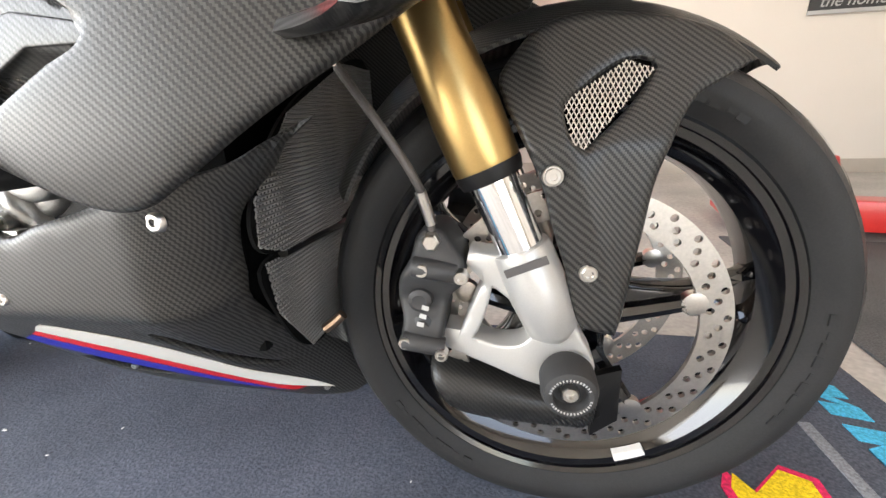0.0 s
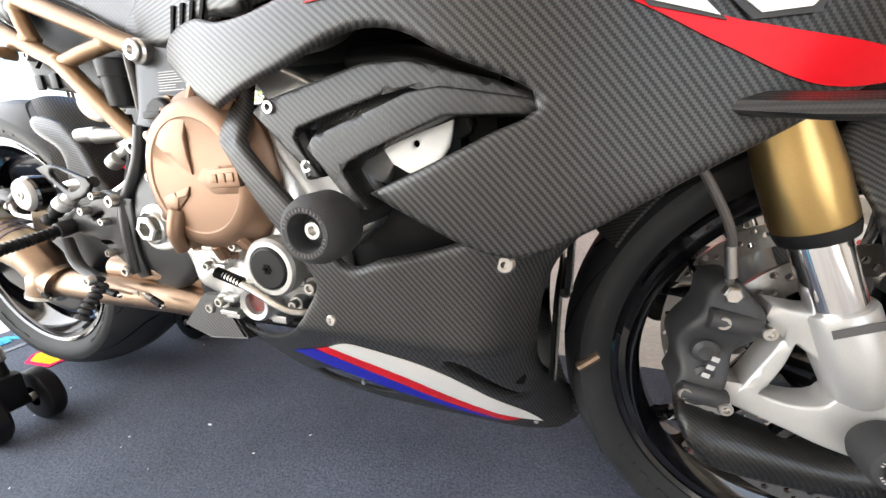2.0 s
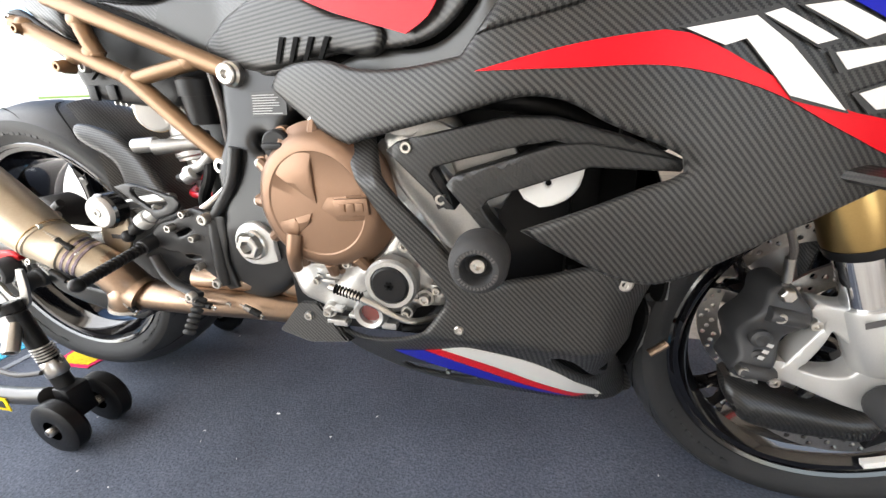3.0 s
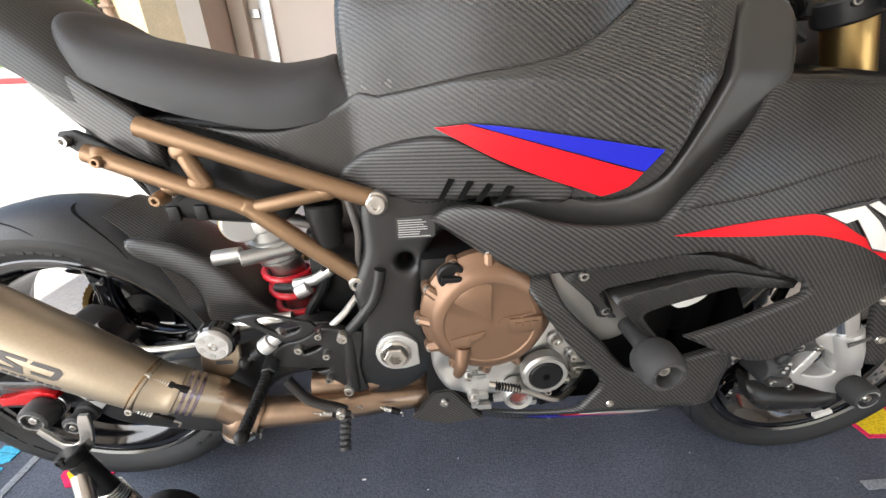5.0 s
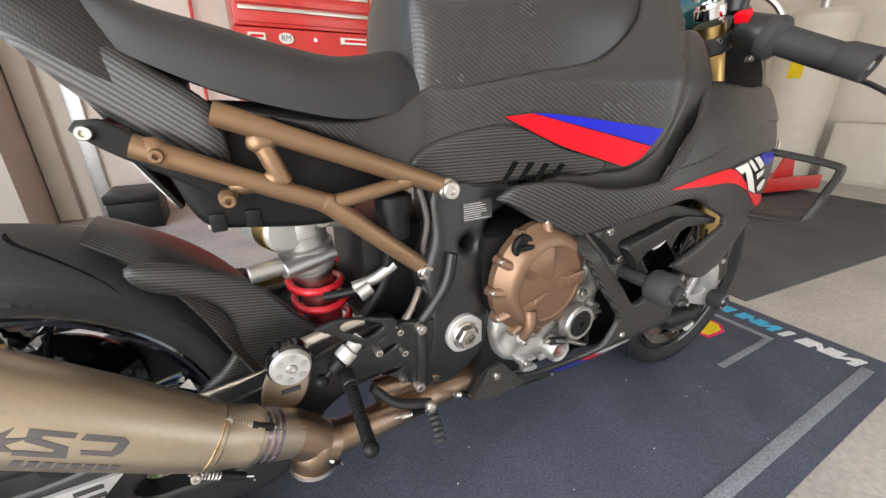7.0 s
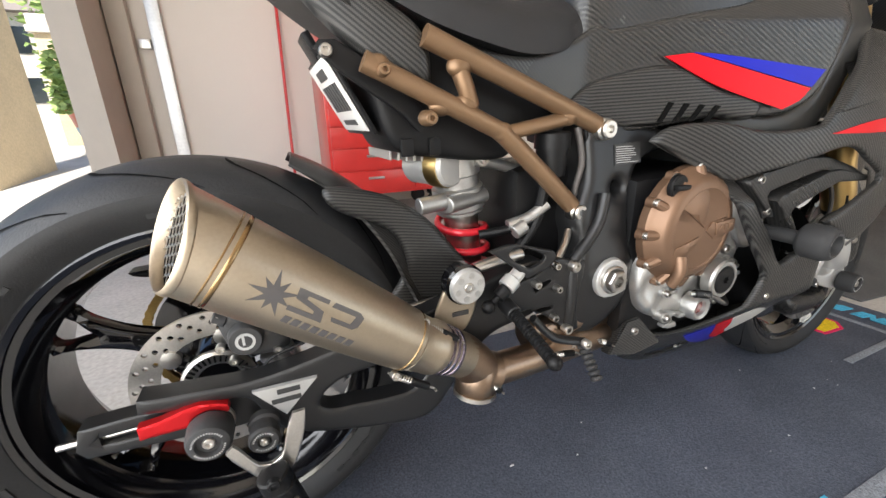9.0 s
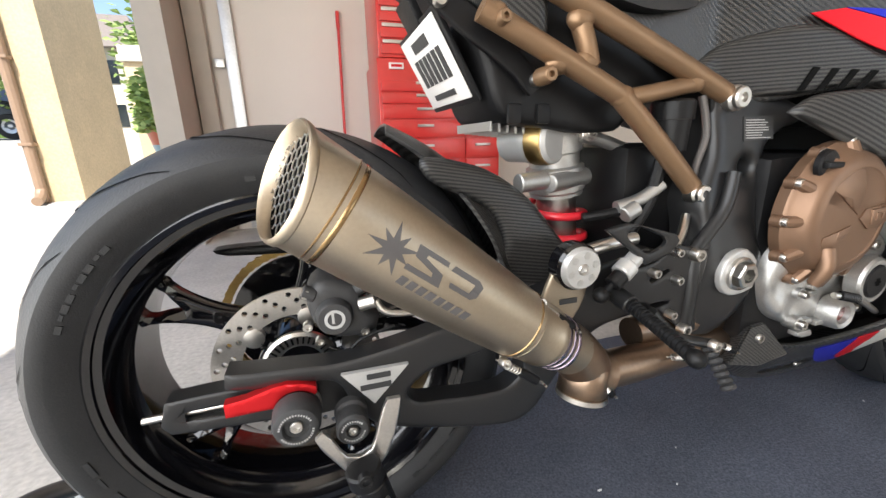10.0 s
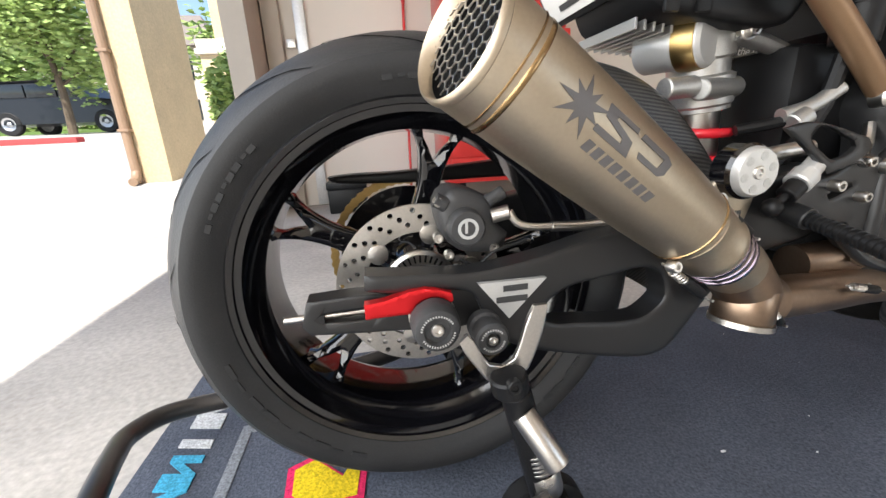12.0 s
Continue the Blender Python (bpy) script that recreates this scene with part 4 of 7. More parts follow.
for z, h, lab in ((0.66, 0.035, "lower black triple clamp"), (0.9, 0.03, "upper black triple clamp")):
    bm = bmesh.new()
    for y in (-0.108, 0.108):
        rod(bm, on_fork(z - h / 2, y), on_fork(z + h / 2, y), 0.037, seg=28)
    c = on_fork(z, 0)
    block(bm, (c.x - 0.045, -0.1, z - h / 2 + 0.003), (c.x + 0.02, 0.1, z + h / 2 - 0.003), 0.008)
    part("triple_clamp", bm, MATT, BIKE, lab)

FOOT = [(1.348, 0.393, 1), (1.374, 0.391, 1), (1.412, 0.394, 1), (1.432, 0.362), (1.448, 0.33), (1.462, 0.302), (1.473, 0.277), (1.467, 0.255), (1.445, 0.246), (1.42, 0.25), (1.37, 0.266), (1.322, 0.28, 1), (1.316, 0.291, 1), (1.322, 0.303, 1), (1.338, 0.303, 1), (1.361, 0.362, 1), (1.345, 0.379, 1)]
foot_holes = [[(1.371, 0.358, 1), (1.391, 0.342), (1.41, 0.316), (1.404, 0.3), (1.38, 0.293), (1.352, 0.297, 1), (1.357, 0.306), (1.366, 0.333)]]
for y, flip in ((-0.122, 1), (0.122, -1)):
    bm = bmesh.new()
    sheet(bm, FOOT, lambda u, v, e: (u, y + flip * e + flip * 0.012 * max(0, (1.4 - u) / 0.08), v), flip * 0.03, 0.009, 0.003, 0.0035, foot_holes, 0.006)
    lathe(bm, on_fork(0.398, y * 0.885), -RAKE, [(0, 0.0226), (0, 0.027), (0.003, 0.0285), (0.05, 0.03), (0.09, 0.027), (0.12, 0.0)], 36)
    foot = part("fork_foot", bm, SILVER, BIKE, "silver cast fork lower with caliper arms", 40)
    if flip == 1:
        bm = bmesh.new()
        block(bm, (-0.02, -0.0008, -0.004), (0.02, 0.0, 0.004), 0, Matrix.Translation((1.402, -0.1372, 0.388)) @ Matrix.Rotation(radians(-23), 4, "Y"))
        part("maker_mark", bm, GREY_INK, foot, "etched mark", 0)
# axle slider, with a ring of small print
bm = bmesh.new()
lathe(bm, (1.445, -0.125, 0.272), (0, -1, 0), [(0, 0), (0, 0.024), (0.006, 0.0265), (0.028, 0.0265), (0.036, 0.024), (0.038, 0.02), (0.037, 0.0165), (0.028, 0.015), (0.028, 0)], 40)
sl = part("axle_slider", bm, GRIP, BIKE, "black nylon axle slider")
bm = bmesh.new()
bolt(bm, (1.445, -0.154, 0.272), (0, -1, 0), 0.008, 0.007)
part("bolt", bm, STEEL, sl)


def ring_print(at, r, parent, n=38, way=-1, material=PALE, size=0.0021):
    bm = bmesh.new()
    for k in range(n):
        if k % (n // 2) in (0, 1, 2):
            continue
        a = 2 * math.pi * k / n
        block(bm, (-size * 0.28, -0.0003, -size / 2), (size * 0.28, 0.0003, size / 2), 0, Matrix.Translation((at[0] + r * math.cos(a), at[1], at[2] + r * math.sin(a))) @ Matrix.Rotation(math.pi / 2 - a, 4, "Y"))
    part("ring_print", bm, material, parent, "ring of small pale print", 0)


ring_print((1.445, -0.1632, 0.272), 0.0185, sl)

# --- front brake caliper ---
CAL = [(1.297, 0.408), (1.317, 0.414), (1.332, 0.40), (1.343, 0.383), (1.34, 0.355), (1.327, 0.34), (1.322, 0.31), (1.318, 0.285), (1.306, 0.268), (1.287, 0.272), (1.274, 0.288), (1.278, 0.315), (1.272, 0.34), (1.278, 0.365), (1.29, 0.385)]
for y, flip in ((-0.118, 1), (0.118, -1)):
    bm = bmesh.new()
    sheet(bm, CAL, lambda u, v, e: (u, y + flip * e + flip * 0.006 * math.cos((v - 0.34) * 90), v), flip * 0.05, 0.008, 0.007, 0.009, [], 0.006)
    for x, z in ((1.307, 0.376), (1.292, 0.292)):
        rod(bm, (x - 0.014, y - flip * 0.006, z + 0.004), (x + 0.03, y - flip * 0.002, z - 0.004), 0.0105, seg=16)
    cal = part("brake_caliper", bm, CALIPER, BIKE, "dark grey radial brake caliper", 45)
    for x, z, r in ((1.298, 0.34, 0.013), (1.3, 0.312, 0.012)):
        bm = bmesh.new()
        lathe(bm, (x, y + flip * 0.006, z), (0, -flip, 0), [(0, r), (0.008, r * 0.95), (0.011, r * 0.6), (0.009, 0)], 20)
        part("piston_boss", bm, CALIPER, cal)
    for x, z in ((1.304, 0.378), (1.342, 0.372), (1.282, 0.296), (1.32, 0.284)):
        bm = bmesh.new()
        bolt(bm, (x, y - flip * 0.008, z), (0, -flip, 0), 0.007, 0.007)
        part("bolt", bm, STEEL, cal)
    if flip == 1:
        bm = bmesh.new()
        for k in range(3):
            block(bm, (-0.0026, -0.0006, -0.0036), (0.0026, 0.0, 0.0036), 0.0003, Matrix.Translation((1.299 + k * 0.003, y - 0.0083, 0.317 + k * 0.0095)) @ Matrix.Rotation(radians(-75), 4, "Y"))
        part("caliper_mark", bm, PALE, cal, "pale maker's mark", 0)
# brake hose
bm = bmesh.new()
tube(bm, [(1.24, -0.125, 0.56), (1.272, -0.128, 0.515), (1.298, -0.122, 0.47), (1.307, -0.112, 0.44), (1.312, -0.105, 0.405)], 0.0042, 10, 8)
hose = part("brake_hose", bm, HOSE, BIKE, "braided steel brake hose")
bm = bmesh.new()
rod(bm, (1.3035, -0.115, 0.452), (1.3115, -0.1075, 0.418), 0.0056)
lathe(bm, (1.312, -0.112, 0.403), (0, -1, 0), [(-0.006, 0), (-0.006, 0.009), (0.008, 0.009), (0.01, 0.007), (0.01, 0)], 6)
part("banjo_fitting", bm, STEEL, hose)

# --- front mudguard ---
bm = bmesh.new()
arc = []
for k in range(31):
    a = radians(57 + (150 - 57) * k / 30)
    q = k / 30
    wdt = 0.03 + 0.052 * min(1, q * 3.2)
    if q > 0.75:
        wdt -= 0.03 * (q - 0.75)
    ring_ = []
    for j in range(13):
        s = -1 + 2 * j / 12
        r = 0.318 + 0.012 * math.sin(q * 3.14) - 0.03 * abs(s) ** 2.2 * min(1, 0.3 + q * 2.2)
        ring_.append((FX + r * math.cos(a), s * wdt, FZ + r * math.sin(a)))
    for j in range(12, -1, -1):
        s = -1 + 2 * j / 12
        r = 0.3145 + 0.012 * math.sin(q * 3.14) - 0.03 * abs(s) ** 2.2 * min(1, 0.3 + q * 2.2)
        ring_.append((FX + r * math.cos(a), s * (wdt - 0.002), FZ + r * math.sin(a)))
    arc.append(ring_)
loft(bm, arc)
mud = part("front_mudguard", bm, CARBON_B, BIKE, "matt carbon front mudguard", 50)


def guard_y(x, z):
    return -0.124 + 0.42 * max(0, z - 0.49) + 0.10 * max(0, x - 1.46) ** 1.2


GUARD = [(1.375, 0.55), (1.381, 0.522, 1), (1.393, 0.5), (1.413, 0.457), (1.424, 0.42), (1.438, 0.378, 1), (1.444, 0.345), (1.452, 0.325), (1.468, 0.316), (1.487, 0.314, 1), (1.494, 0.36), (1.5, 0.412), (1.507, 0.47), (1.529, 0.522), (1.556, 0.54), (1.578, 0.552, 1), (1.545, 0.578), (1.49, 0.592), (1.42, 0.592)]
MESHW = [(1.428, 0.522), (1.436, 0.53), (1.478, 0.556), (1.5, 0.548), (1.446, 0.487), (1.436, 0.492)]
for f in (1, -1):
    bm = bmesh.new()
    sheet(bm, GUARD, lambda u, v, e: (u, f * (guard_y(u, v) + e - 0.006 * max(0, 1 - abs(u - 1.437 - (0.48 - v) * 0.35) / 0.02)), v), f * 0.003, 0.009, 0.005, 0.01, [MESHW], 0.007)
    g = part("mudguard_side", bm, CARBON, mud, "carbon side plate with mesh vent", 40)
    bm = bmesh.new()
    wires(bm, MESHW, lambda u, v, e: (u, f * (guard_y(u, v) + 0.004), v), 0.0036, 0.0006, 62)
    part("mudguard_mesh", bm, MESH_S, mud, "silver wire mesh", 0)
for x, y, z in ((1.421, -0.131, 0.467), (1.458, -0.127, 0.379)):
    bm = bmesh.new()
    bolt(bm, (x, y + 0.002, z), (0, -1, 0), 0.0072, 0.004)
    lathe(bm, (x, y + 0.003, z), (0, -1, 0), [(0, 0), (0, 0.0092), (0.002, 0.0084), (0.002, 0)], 20)
    part("mudguard_bolt", bm, STEEL, mud)
# brake cooling scoop under the foot
bm = bmesh.new()
sheet(bm, [(1.296, 0.24), (1.33, 0.236), (1.39, 0.222), (1.44, 0.214), (1.488, 0.222, 1), (1.488, 0.155, 1), (1.42, 0.152), (1.36, 0.162), (1.318, 0.185)], lambda u, v, e: (u, -0.1 + e + 1.5 * (v - 0.2) ** 2 * 8, v), 0.028, 0.01, 0.012, 0.02)
scoop = part("cooling_scoop", bm, CARBON_D, BIKE, "carbon brake cooling scoop")
bm = bmesh.new()
sheet(bm, [(1.484, 0.24, 1), (1.51, 0.25, 1), (1.512, 0.182, 1), (1.484, 0.156, 1)], side(-0.088), 0.01, 0.01, 0.003, 0.006, sharp=True)
part("scoop_end", bm, PLASTIC, scoop)


# --- fairing ---
def flank(x, z):
    w = 0.247 - (0.62 * (1.08 - x) ** 2 if x < 1.08 else 0.55 * (x - 1.08) ** 2)
    w -= 1.5 * max(0, z - 0.64) ** 2 + 1.1 * max(0, 0.53 - z) ** 2
    return -w


def belly(x, z):
    w = 0.215 - 0.8 * max(0, 0.355 - z) - 1.6 * max(0, x - 1.08) ** 2 - 2.2 * max(0, 0.95 - x) ** 3
    # the strut tucks under the upper fairing, and the prow draws in towards the wheel
    w -= 0.9 * max(0, z - 0.555)
    w -= 12 * max(0, x - 1.07) ** 2 * min(1, max(0, (0.5 - z) / 0.12)) * min(1, max(0, (z - 0.12) / 0.14))
    return -w


def both(name, outline, f, material, label, parent=None, holes=(), **kw):
    bm = bmesh.new()
    sheet(bm, outline, side(f), holes=holes, **kw)
    p = part(name, bm, material, parent or BIKE, label, 40)
    mirrored(p)
    return p


UPPER = [(0.662, 0.656, 1), (0.69, 0.677), (0.765, 0.681), (0.815, 0.669), (0.87, 0.667), (0.93, 0.674, 1), (0.975, 0.73), (1.02, 0.775), (1.04, 0.83, 1), (1.15, 0.824), (1.255, 0.82), (1.37, 0.83, 1), (1.42, 0.75), (1.42, 0.68, 1), (1.38, 0.62), (1.31, 0.57), (1.23, 0.522), (1.16, 0.478), (1.125, 0.461), (1.09, 0.464), (1.04, 0.486), (0.992, 0.51, 1), (1.05, 0.535), (1.1, 0.558), (1.13, 0.572), (1.127, 0.585), (1.06, 0.615), (1.025, 0.633), (0.985, 0.637), (0.915, 0.62), (0.84, 0.603), (0.79, 0.59, 1), (0.745, 0.607), (0.70, 0.633)]
upper = both("side_fairing", UPPER, flank, CARBON, "matt carbon upper side fairing", roll=0.005, rw=0.007, thick=0.004, res=0.012)
# raised crease along the fairing
both("fairing_crease", [(0.945, 0.69, 1), (1.02, 0.704), (1.107, 0.728), (1.253, 0.756), (1.4, 0.75, 1), (1.362, 0.822, 1), (1.25, 0.814), (1.15, 0.818), (1.046, 0.825, 1), (1.015, 0.78), (0.98, 0.735)], lambda x, z: flank(x, z) - 0.006, CARBON, "raised carbon shoulder", upper, roll=0.005, rw=0.008)
# decals
RED_UP = [(0.944, 0.66, 1), (1.024, 0.676), (1.095, 0.683), (1.112, 0.68), (1.14, 0.667), (1.167, 0.652), (1.234, 0.622), (1.271, 0.613), (1.33, 0.6), (1.36, 0.585, 1), (1.3, 0.58), (1.24, 0.605), (1.176, 0.637), (1.105, 0.657), (1.026, 0.659)]
both("red_stripe", RED_UP, lambda x, z: flank(x, z) - 0.0016, RED, "bright red vinyl stripe", upper, thick=0.001, roll=0, rw=0.01)
# slanted white letter bars edged in black, and the blue stripe
LETTERS = ([(1.109, 0.683), (1.156, 0.689), (1.183, 0.669), (1.234, 0.621), (1.191, 0.633), (1.152, 0.674), (1.138, 0.67)],
           [(1.161, 0.69), (1.173, 0.693), (1.214, 0.671), (1.201, 0.668)],
           [(1.187, 0.694), (1.211, 0.696), (1.252, 0.676), (1.233, 0.67)],
           [(1.24, 0.633), (1.276, 0.644), (1.296, 0.64), (1.282, 0.623), (1.256, 0.621)],
           [(1.215, 0.662), (1.262, 0.667), (1.256, 0.657), (1.226, 0.65)])
for o in LETTERS:
    mx, mz = sum(p[0] for p in o) / len(o), sum(p[1] for p in o) / len(o)
    grown = [(u + 0.005 * (u - mx) / math.hypot(u - mx, v - mz), v + 0.005 * (v - mz) / math.hypot(u - mx, v - mz), 1) for u, v in o]
    both("decal_edge", grown, lambda x, z: flank(x, z) - 0.0029, BAR, "black edge of the letter bar", upper, thick=0.001, roll=0, rw=0.01, sharp=True)
    both("decal", [(u, v, 1) for u, v in o], lambda x, z: flank(x, z) - 0.0042, WHITE, "white vinyl letter bar", upper, thick=0.001, roll=0, rw=0.01, sharp=True)
both("decal", [(1.217, 0.697, 1), (1.256, 0.7, 1), (1.36, 0.69, 1), (1.3, 0.672, 1), (1.258, 0.676, 1)], lambda x, z: flank(x, z) - 0.0042, BLUE, "blue vinyl stripe", upper, thick=0.001, roll=0, rw=0.01, sharp=True)

LOWER = [(0.655, 0.318, 1), (0.71, 0.307), (0.765, 0.299), (0.83, 0.323), (0.872, 0.354), (0.896, 0.387), (0.906, 0.408), (0.893, 0.43), (0.842, 0.492), (0.8, 0.552), (0.768, 0.6, 1), (0.795, 0.625, 1), (0.815, 0.595), (0.838, 0.549), (0.9, 0.482), (0.925, 0.45), (0.949, 0.43), (0.985, 0.441), (1.03, 0.452), (1.077, 0.467, 1), (1.11, 0.475), (1.165, 0.488), (1.236, 0.522, 1), (1.19, 0.482), (1.155, 0.45), (1.141, 0.42), (1.133, 0.36), (1.136, 0.278), (1.16, 0.215), (1.188, 0.165), (1.178, 0.135), (1.15, 0.125), (1.06, 0.13), (0.96, 0.135), (0.86, 0.15), (0.78, 0.178), (0.71, 0.225), (0.66, 0.29)]
VENT = [(1.038, 0.323), (1.063, 0.319), (1.1, 0.255), (1.11, 0.234), (1.076, 0.27)]
VENT2 = [(0.8, 0.205), (0.866, 0.229), (0.915, 0.212), (0.925, 0.187), (0.865, 0.18)]
lower = both("belly_fairing", LOWER, belly, CARBON, "matt carbon lower fairing", holes=[VENT, VENT2], roll=0.006, rw=0.008, thick=0.004, res=0.011)
for o, material, lab in (([(0.893, 0.317, 1), (0.926, 0.334), (0.95, 0.331), (1.017, 0.304), (1.08, 0.24), (1.14, 0.15, 1), (1.112, 0.166), (1.031, 0.213), (0.961, 0.27)], WHITE, "white vinyl stripe"), ([(0.866, 0.304, 1), (0.892, 0.316, 1), (0.96, 0.269), (1.03, 0.212), (1.111, 0.165, 1), (1.088, 0.158), (1.013, 0.19), (0.94, 0.246)], RED, "red vinyl stripe"), ([(0.81, 0.28, 1), (0.865, 0.303, 1), (0.939, 0.245), (1.012, 0.189), (1.085, 0.157, 1), (1.03, 0.162), (0.955, 0.19), (0.87, 0.238)], BLUE, "blue vinyl stripe")):
    both("stripe_decal", o, lambda x, z: belly(x, z) - 0.0016, material, lab, lower, thick=0.001, roll=0, rw=0.01, step=0.008)
for x, y, z, r in ((1.105, -0.212, 0.445, 0.0085), (0.923, -0.206, 0.37, 0.006), (1.13, -0.07, 0.15, 0.004), (0.88, -0.1, 0.205, 0.004)):
    bm = bmesh.new()
    lathe(bm, (x, belly(x, z) + 0.002, z), (0, -1, 0), [(0, 0), (0, r * 1.15), (0.003, r), (0.0042, r * 0.8), (0.0042, r * 0.42), (0.002, r * 0.4), (0.002, 0)], 20)
    part("fairing_screw", bm, STEEL, lower)
# cooler meshes, square to the wheel
for nm, x0, o, lab in (("radiator_mesh", 1.163, [(-0.166, 0.41), (-0.16, 0.452), (-0.085, 0.525), (0.07, 0.585), (0.17, 0.585), (0.17, 0.47), (0.078, 0.416), (0.001, 0.389), (-0.128, 0.394)], "black honeycomb radiator guard"), ("oil_cooler_mesh", 1.153, [(-0.148, 0.387), (0.02, 0.374), (0.11, 0.37), (0.11, 0.26), (0.01, 0.256), (-0.09, 0.258), (-0.142, 0.33)], "black honeycomb oil cooler guard")):
    bm = bmesh.new()
    sheet(bm, o, lambda u, v, e: (x0 - 0.006 - e, u, v), -0.004, 0.02, 0, 0.01)
    cool = part(nm.replace("_mesh", "_core"), bm, SHADE_BLACK, BIKE, "dark cooler core", 0)
    bm = bmesh.new()
    wires(bm, o, lambda u, v, e: (x0, u, v), 0.0048, 0.0011, 60)
    wires(bm, o, lambda u, v, e: (x0 + 0.0005, u, v), 0.0048, 0.0011, 2)
    part(nm, bm, MESH, cool, lab, 0)
bm = bmesh.new()
block(bm, (1.08, -0.13, 0.27), (1.12, 0.13, 0.58), 0.006)
part("radiator", bm, SHADE_BLACK, BIKE, "black radiator behind the guards")
bm = bmesh.new()
tube(bm, [(1.158, -0.125, 0.391), (1.16, -0.06, 0.388), (1.16, 0.03, 0.381)], 0.006, 10, 6)
part("duct_lip", bm, PLASTIC, BIKE)
# pale pipe end under the cooler
bm = bmesh.new()
tube(bm, [(1.178, -0.1, 0.288), (1.19, -0.098, 0.297), (1.2, -0.096, 0.306)], 0.006, 10, 5)
part("header_end", bm, HEADER, BIKE)
# winglet
bm = bmesh.new()
WL = curve_points([(1.24, -0.205, 0.575), (1.3, -0.262, 0.566), (1.338, -0.292, 0.566), (1.352, -0.298, 0.574), (1.39, -0.3, 0.615), (1.428, -0.3, 0.656), (1.424, -0.29, 0.668), (1.38, -0.245, 0.682), (1.33, -0.2, 0.695)], 4)
rings = []
for i, p in enumerate(WL):
    d = (WL[min(i + 1, len(WL) - 1)] - WL[max(i - 1, 0)]).normalized()
    ch = Vector((1, 0, 0.15)).normalized()
    up = d.cross(ch).normalized()
    ln = 0.06 * (0.55 + 0.45 * math.sin(math.pi * min(1, i / (len(WL) - 1) * 1.4)))
    rings.append([p + ch * ln * a + up * b for a, b in ((-0.45, 0), (-0.3, 0.005), (0.2, 0.006), (0.5, 0.001), (0.2, -0.006), (-0.3, -0.005))])
loft(bm, rings)
wg = part("winglet", bm, CARBON_D, BIKE, "carbon winglet loop", 40)
mirrored(wg)

# inner louvre blades in the fairing opening
BLADES = (([(0.836, 0.584, 1), (0.851, 0.594, 1), (0.975, 0.619, 1), (1.02, 0.618, 1), (1.095, 0.597, 1), (1.135, 0.58, 1), (1.13, 0.571, 1), (1.021, 0.596, 1), (0.993, 0.592, 1), (0.893, 0.566), (0.888, 0.558), (0.917, 0.519, 1), (0.906, 0.519, 1)], -0.198), ([(0.908, 0.548, 1), (0.916, 0.558, 1), (1.021, 0.592, 1), (1.051, 0.595, 1), (1.135, 0.58, 1), (1.132, 0.57, 1), (1.055, 0.572, 1), (0.956, 0.534), (0.949, 0.526), (0.975, 0.49, 1), (0.957, 0.492, 1)], -0.204))
for o, y in BLADES:
    both("louvre_blade", o, lambda x, z: y - 0.1 * (x - 0.9), CARBON_D, "matt carbon louvre blade", upper, thick=0.034, roll=0.0015, rw=0.003, res=0.009, step=0.007)


# --- tank, seat, tail ---
MID = 0.025


def tank_side(x, z):
    return -(max(0.085, 0.09 + 0.33 * (x - 0.58)) - 0.5 * max(0, z - 0.83) - max(0, x - 0.95) * 0.4)


def hull(sections, n=22, power=2.4):
    """Rings over (x, half width, base z, top z) sections, round over the top."""
    out = []
    for x, w, z0, z1 in sections:
        r = []
        for k in range(n + 1):
            a = math.pi * k / n
            c, s = math.cos(a), math.sin(a)
            r.append((x, MID + w * math.copysign(abs(c) ** (2 / power), c), z0 + (z1 - z0) * abs(s) ** (2 / power)))
        out.append(r)
    return out


def blend(keys, m):
    """Smooth in-between sections."""
    P = np.array(keys, float)
    t = np.linspace(0, len(P) - 1, m)
    out = []
    for q in t:
        i = min(int(q), len(P) - 2)
        f = q - i
        p0, p1, p2, p3 = P[max(i - 1, 0)], P[i], P[i + 1], P[min(i + 2, len(P) - 1)]
        out.append(tuple(0.5 * (2 * p1 + (p2 - p0) * f + (2 * p0 - 5 * p1 + 4 * p2 - p3) * f * f + (3 * p1 - p0 - 3 * p2 + p3) * f ** 3)))
    return out


bm = bmesh.new()
loft(bm, hull(blend([(0.548, 0.07, 0.835, 0.9), (0.556, 0.098, 0.815, 0.955), (0.58, 0.112, 0.808, 0.985), (0.65, 0.128, 0.812, 1.012), (0.75, 0.155, 0.83, 1.032), (0.84, 0.172, 0.85, 1.035), (0.9, 0.172, 0.88, 1.02), (0.96, 0.15, 0.9, 1.0), (1.0, 0.11, 0.9, 0.985)], 34), 26, 3.0))
tank = part("tank_cover", bm, CARBON_T, BIKE, "matt carbon tank cover", 50)
TSIDE = [(0.29, 0.80, 1), (0.382, 0.782), (0.471, 0.777), (0.548, 0.803), (0.577, 0.82), (0.6, 0.815), (0.724, 0.838), (0.80, 0.85), (0.846, 0.866), (0.906, 0.915), (0.93, 0.955), (1.0, 0.955), (0.995, 0.89), (0.975, 0.831), (0.951, 0.764), (0.931, 0.72), (0.899, 0.697), (0.863, 0.69), (0.768, 0.689), (0.645, 0.672), (0.59, 0.681), (0.52, 0.708), (0.459, 0.742), (0.36, 0.782)]
bm = bmesh.new()
sheet(bm, TSIDE, side(tank_side), 0.004, 0.012, 0.004, 0.008)
tside = part("tank_side_panel", bm, CARBON_T, BIKE, "matt carbon tank side panel", 40)
bm = bmesh.new()
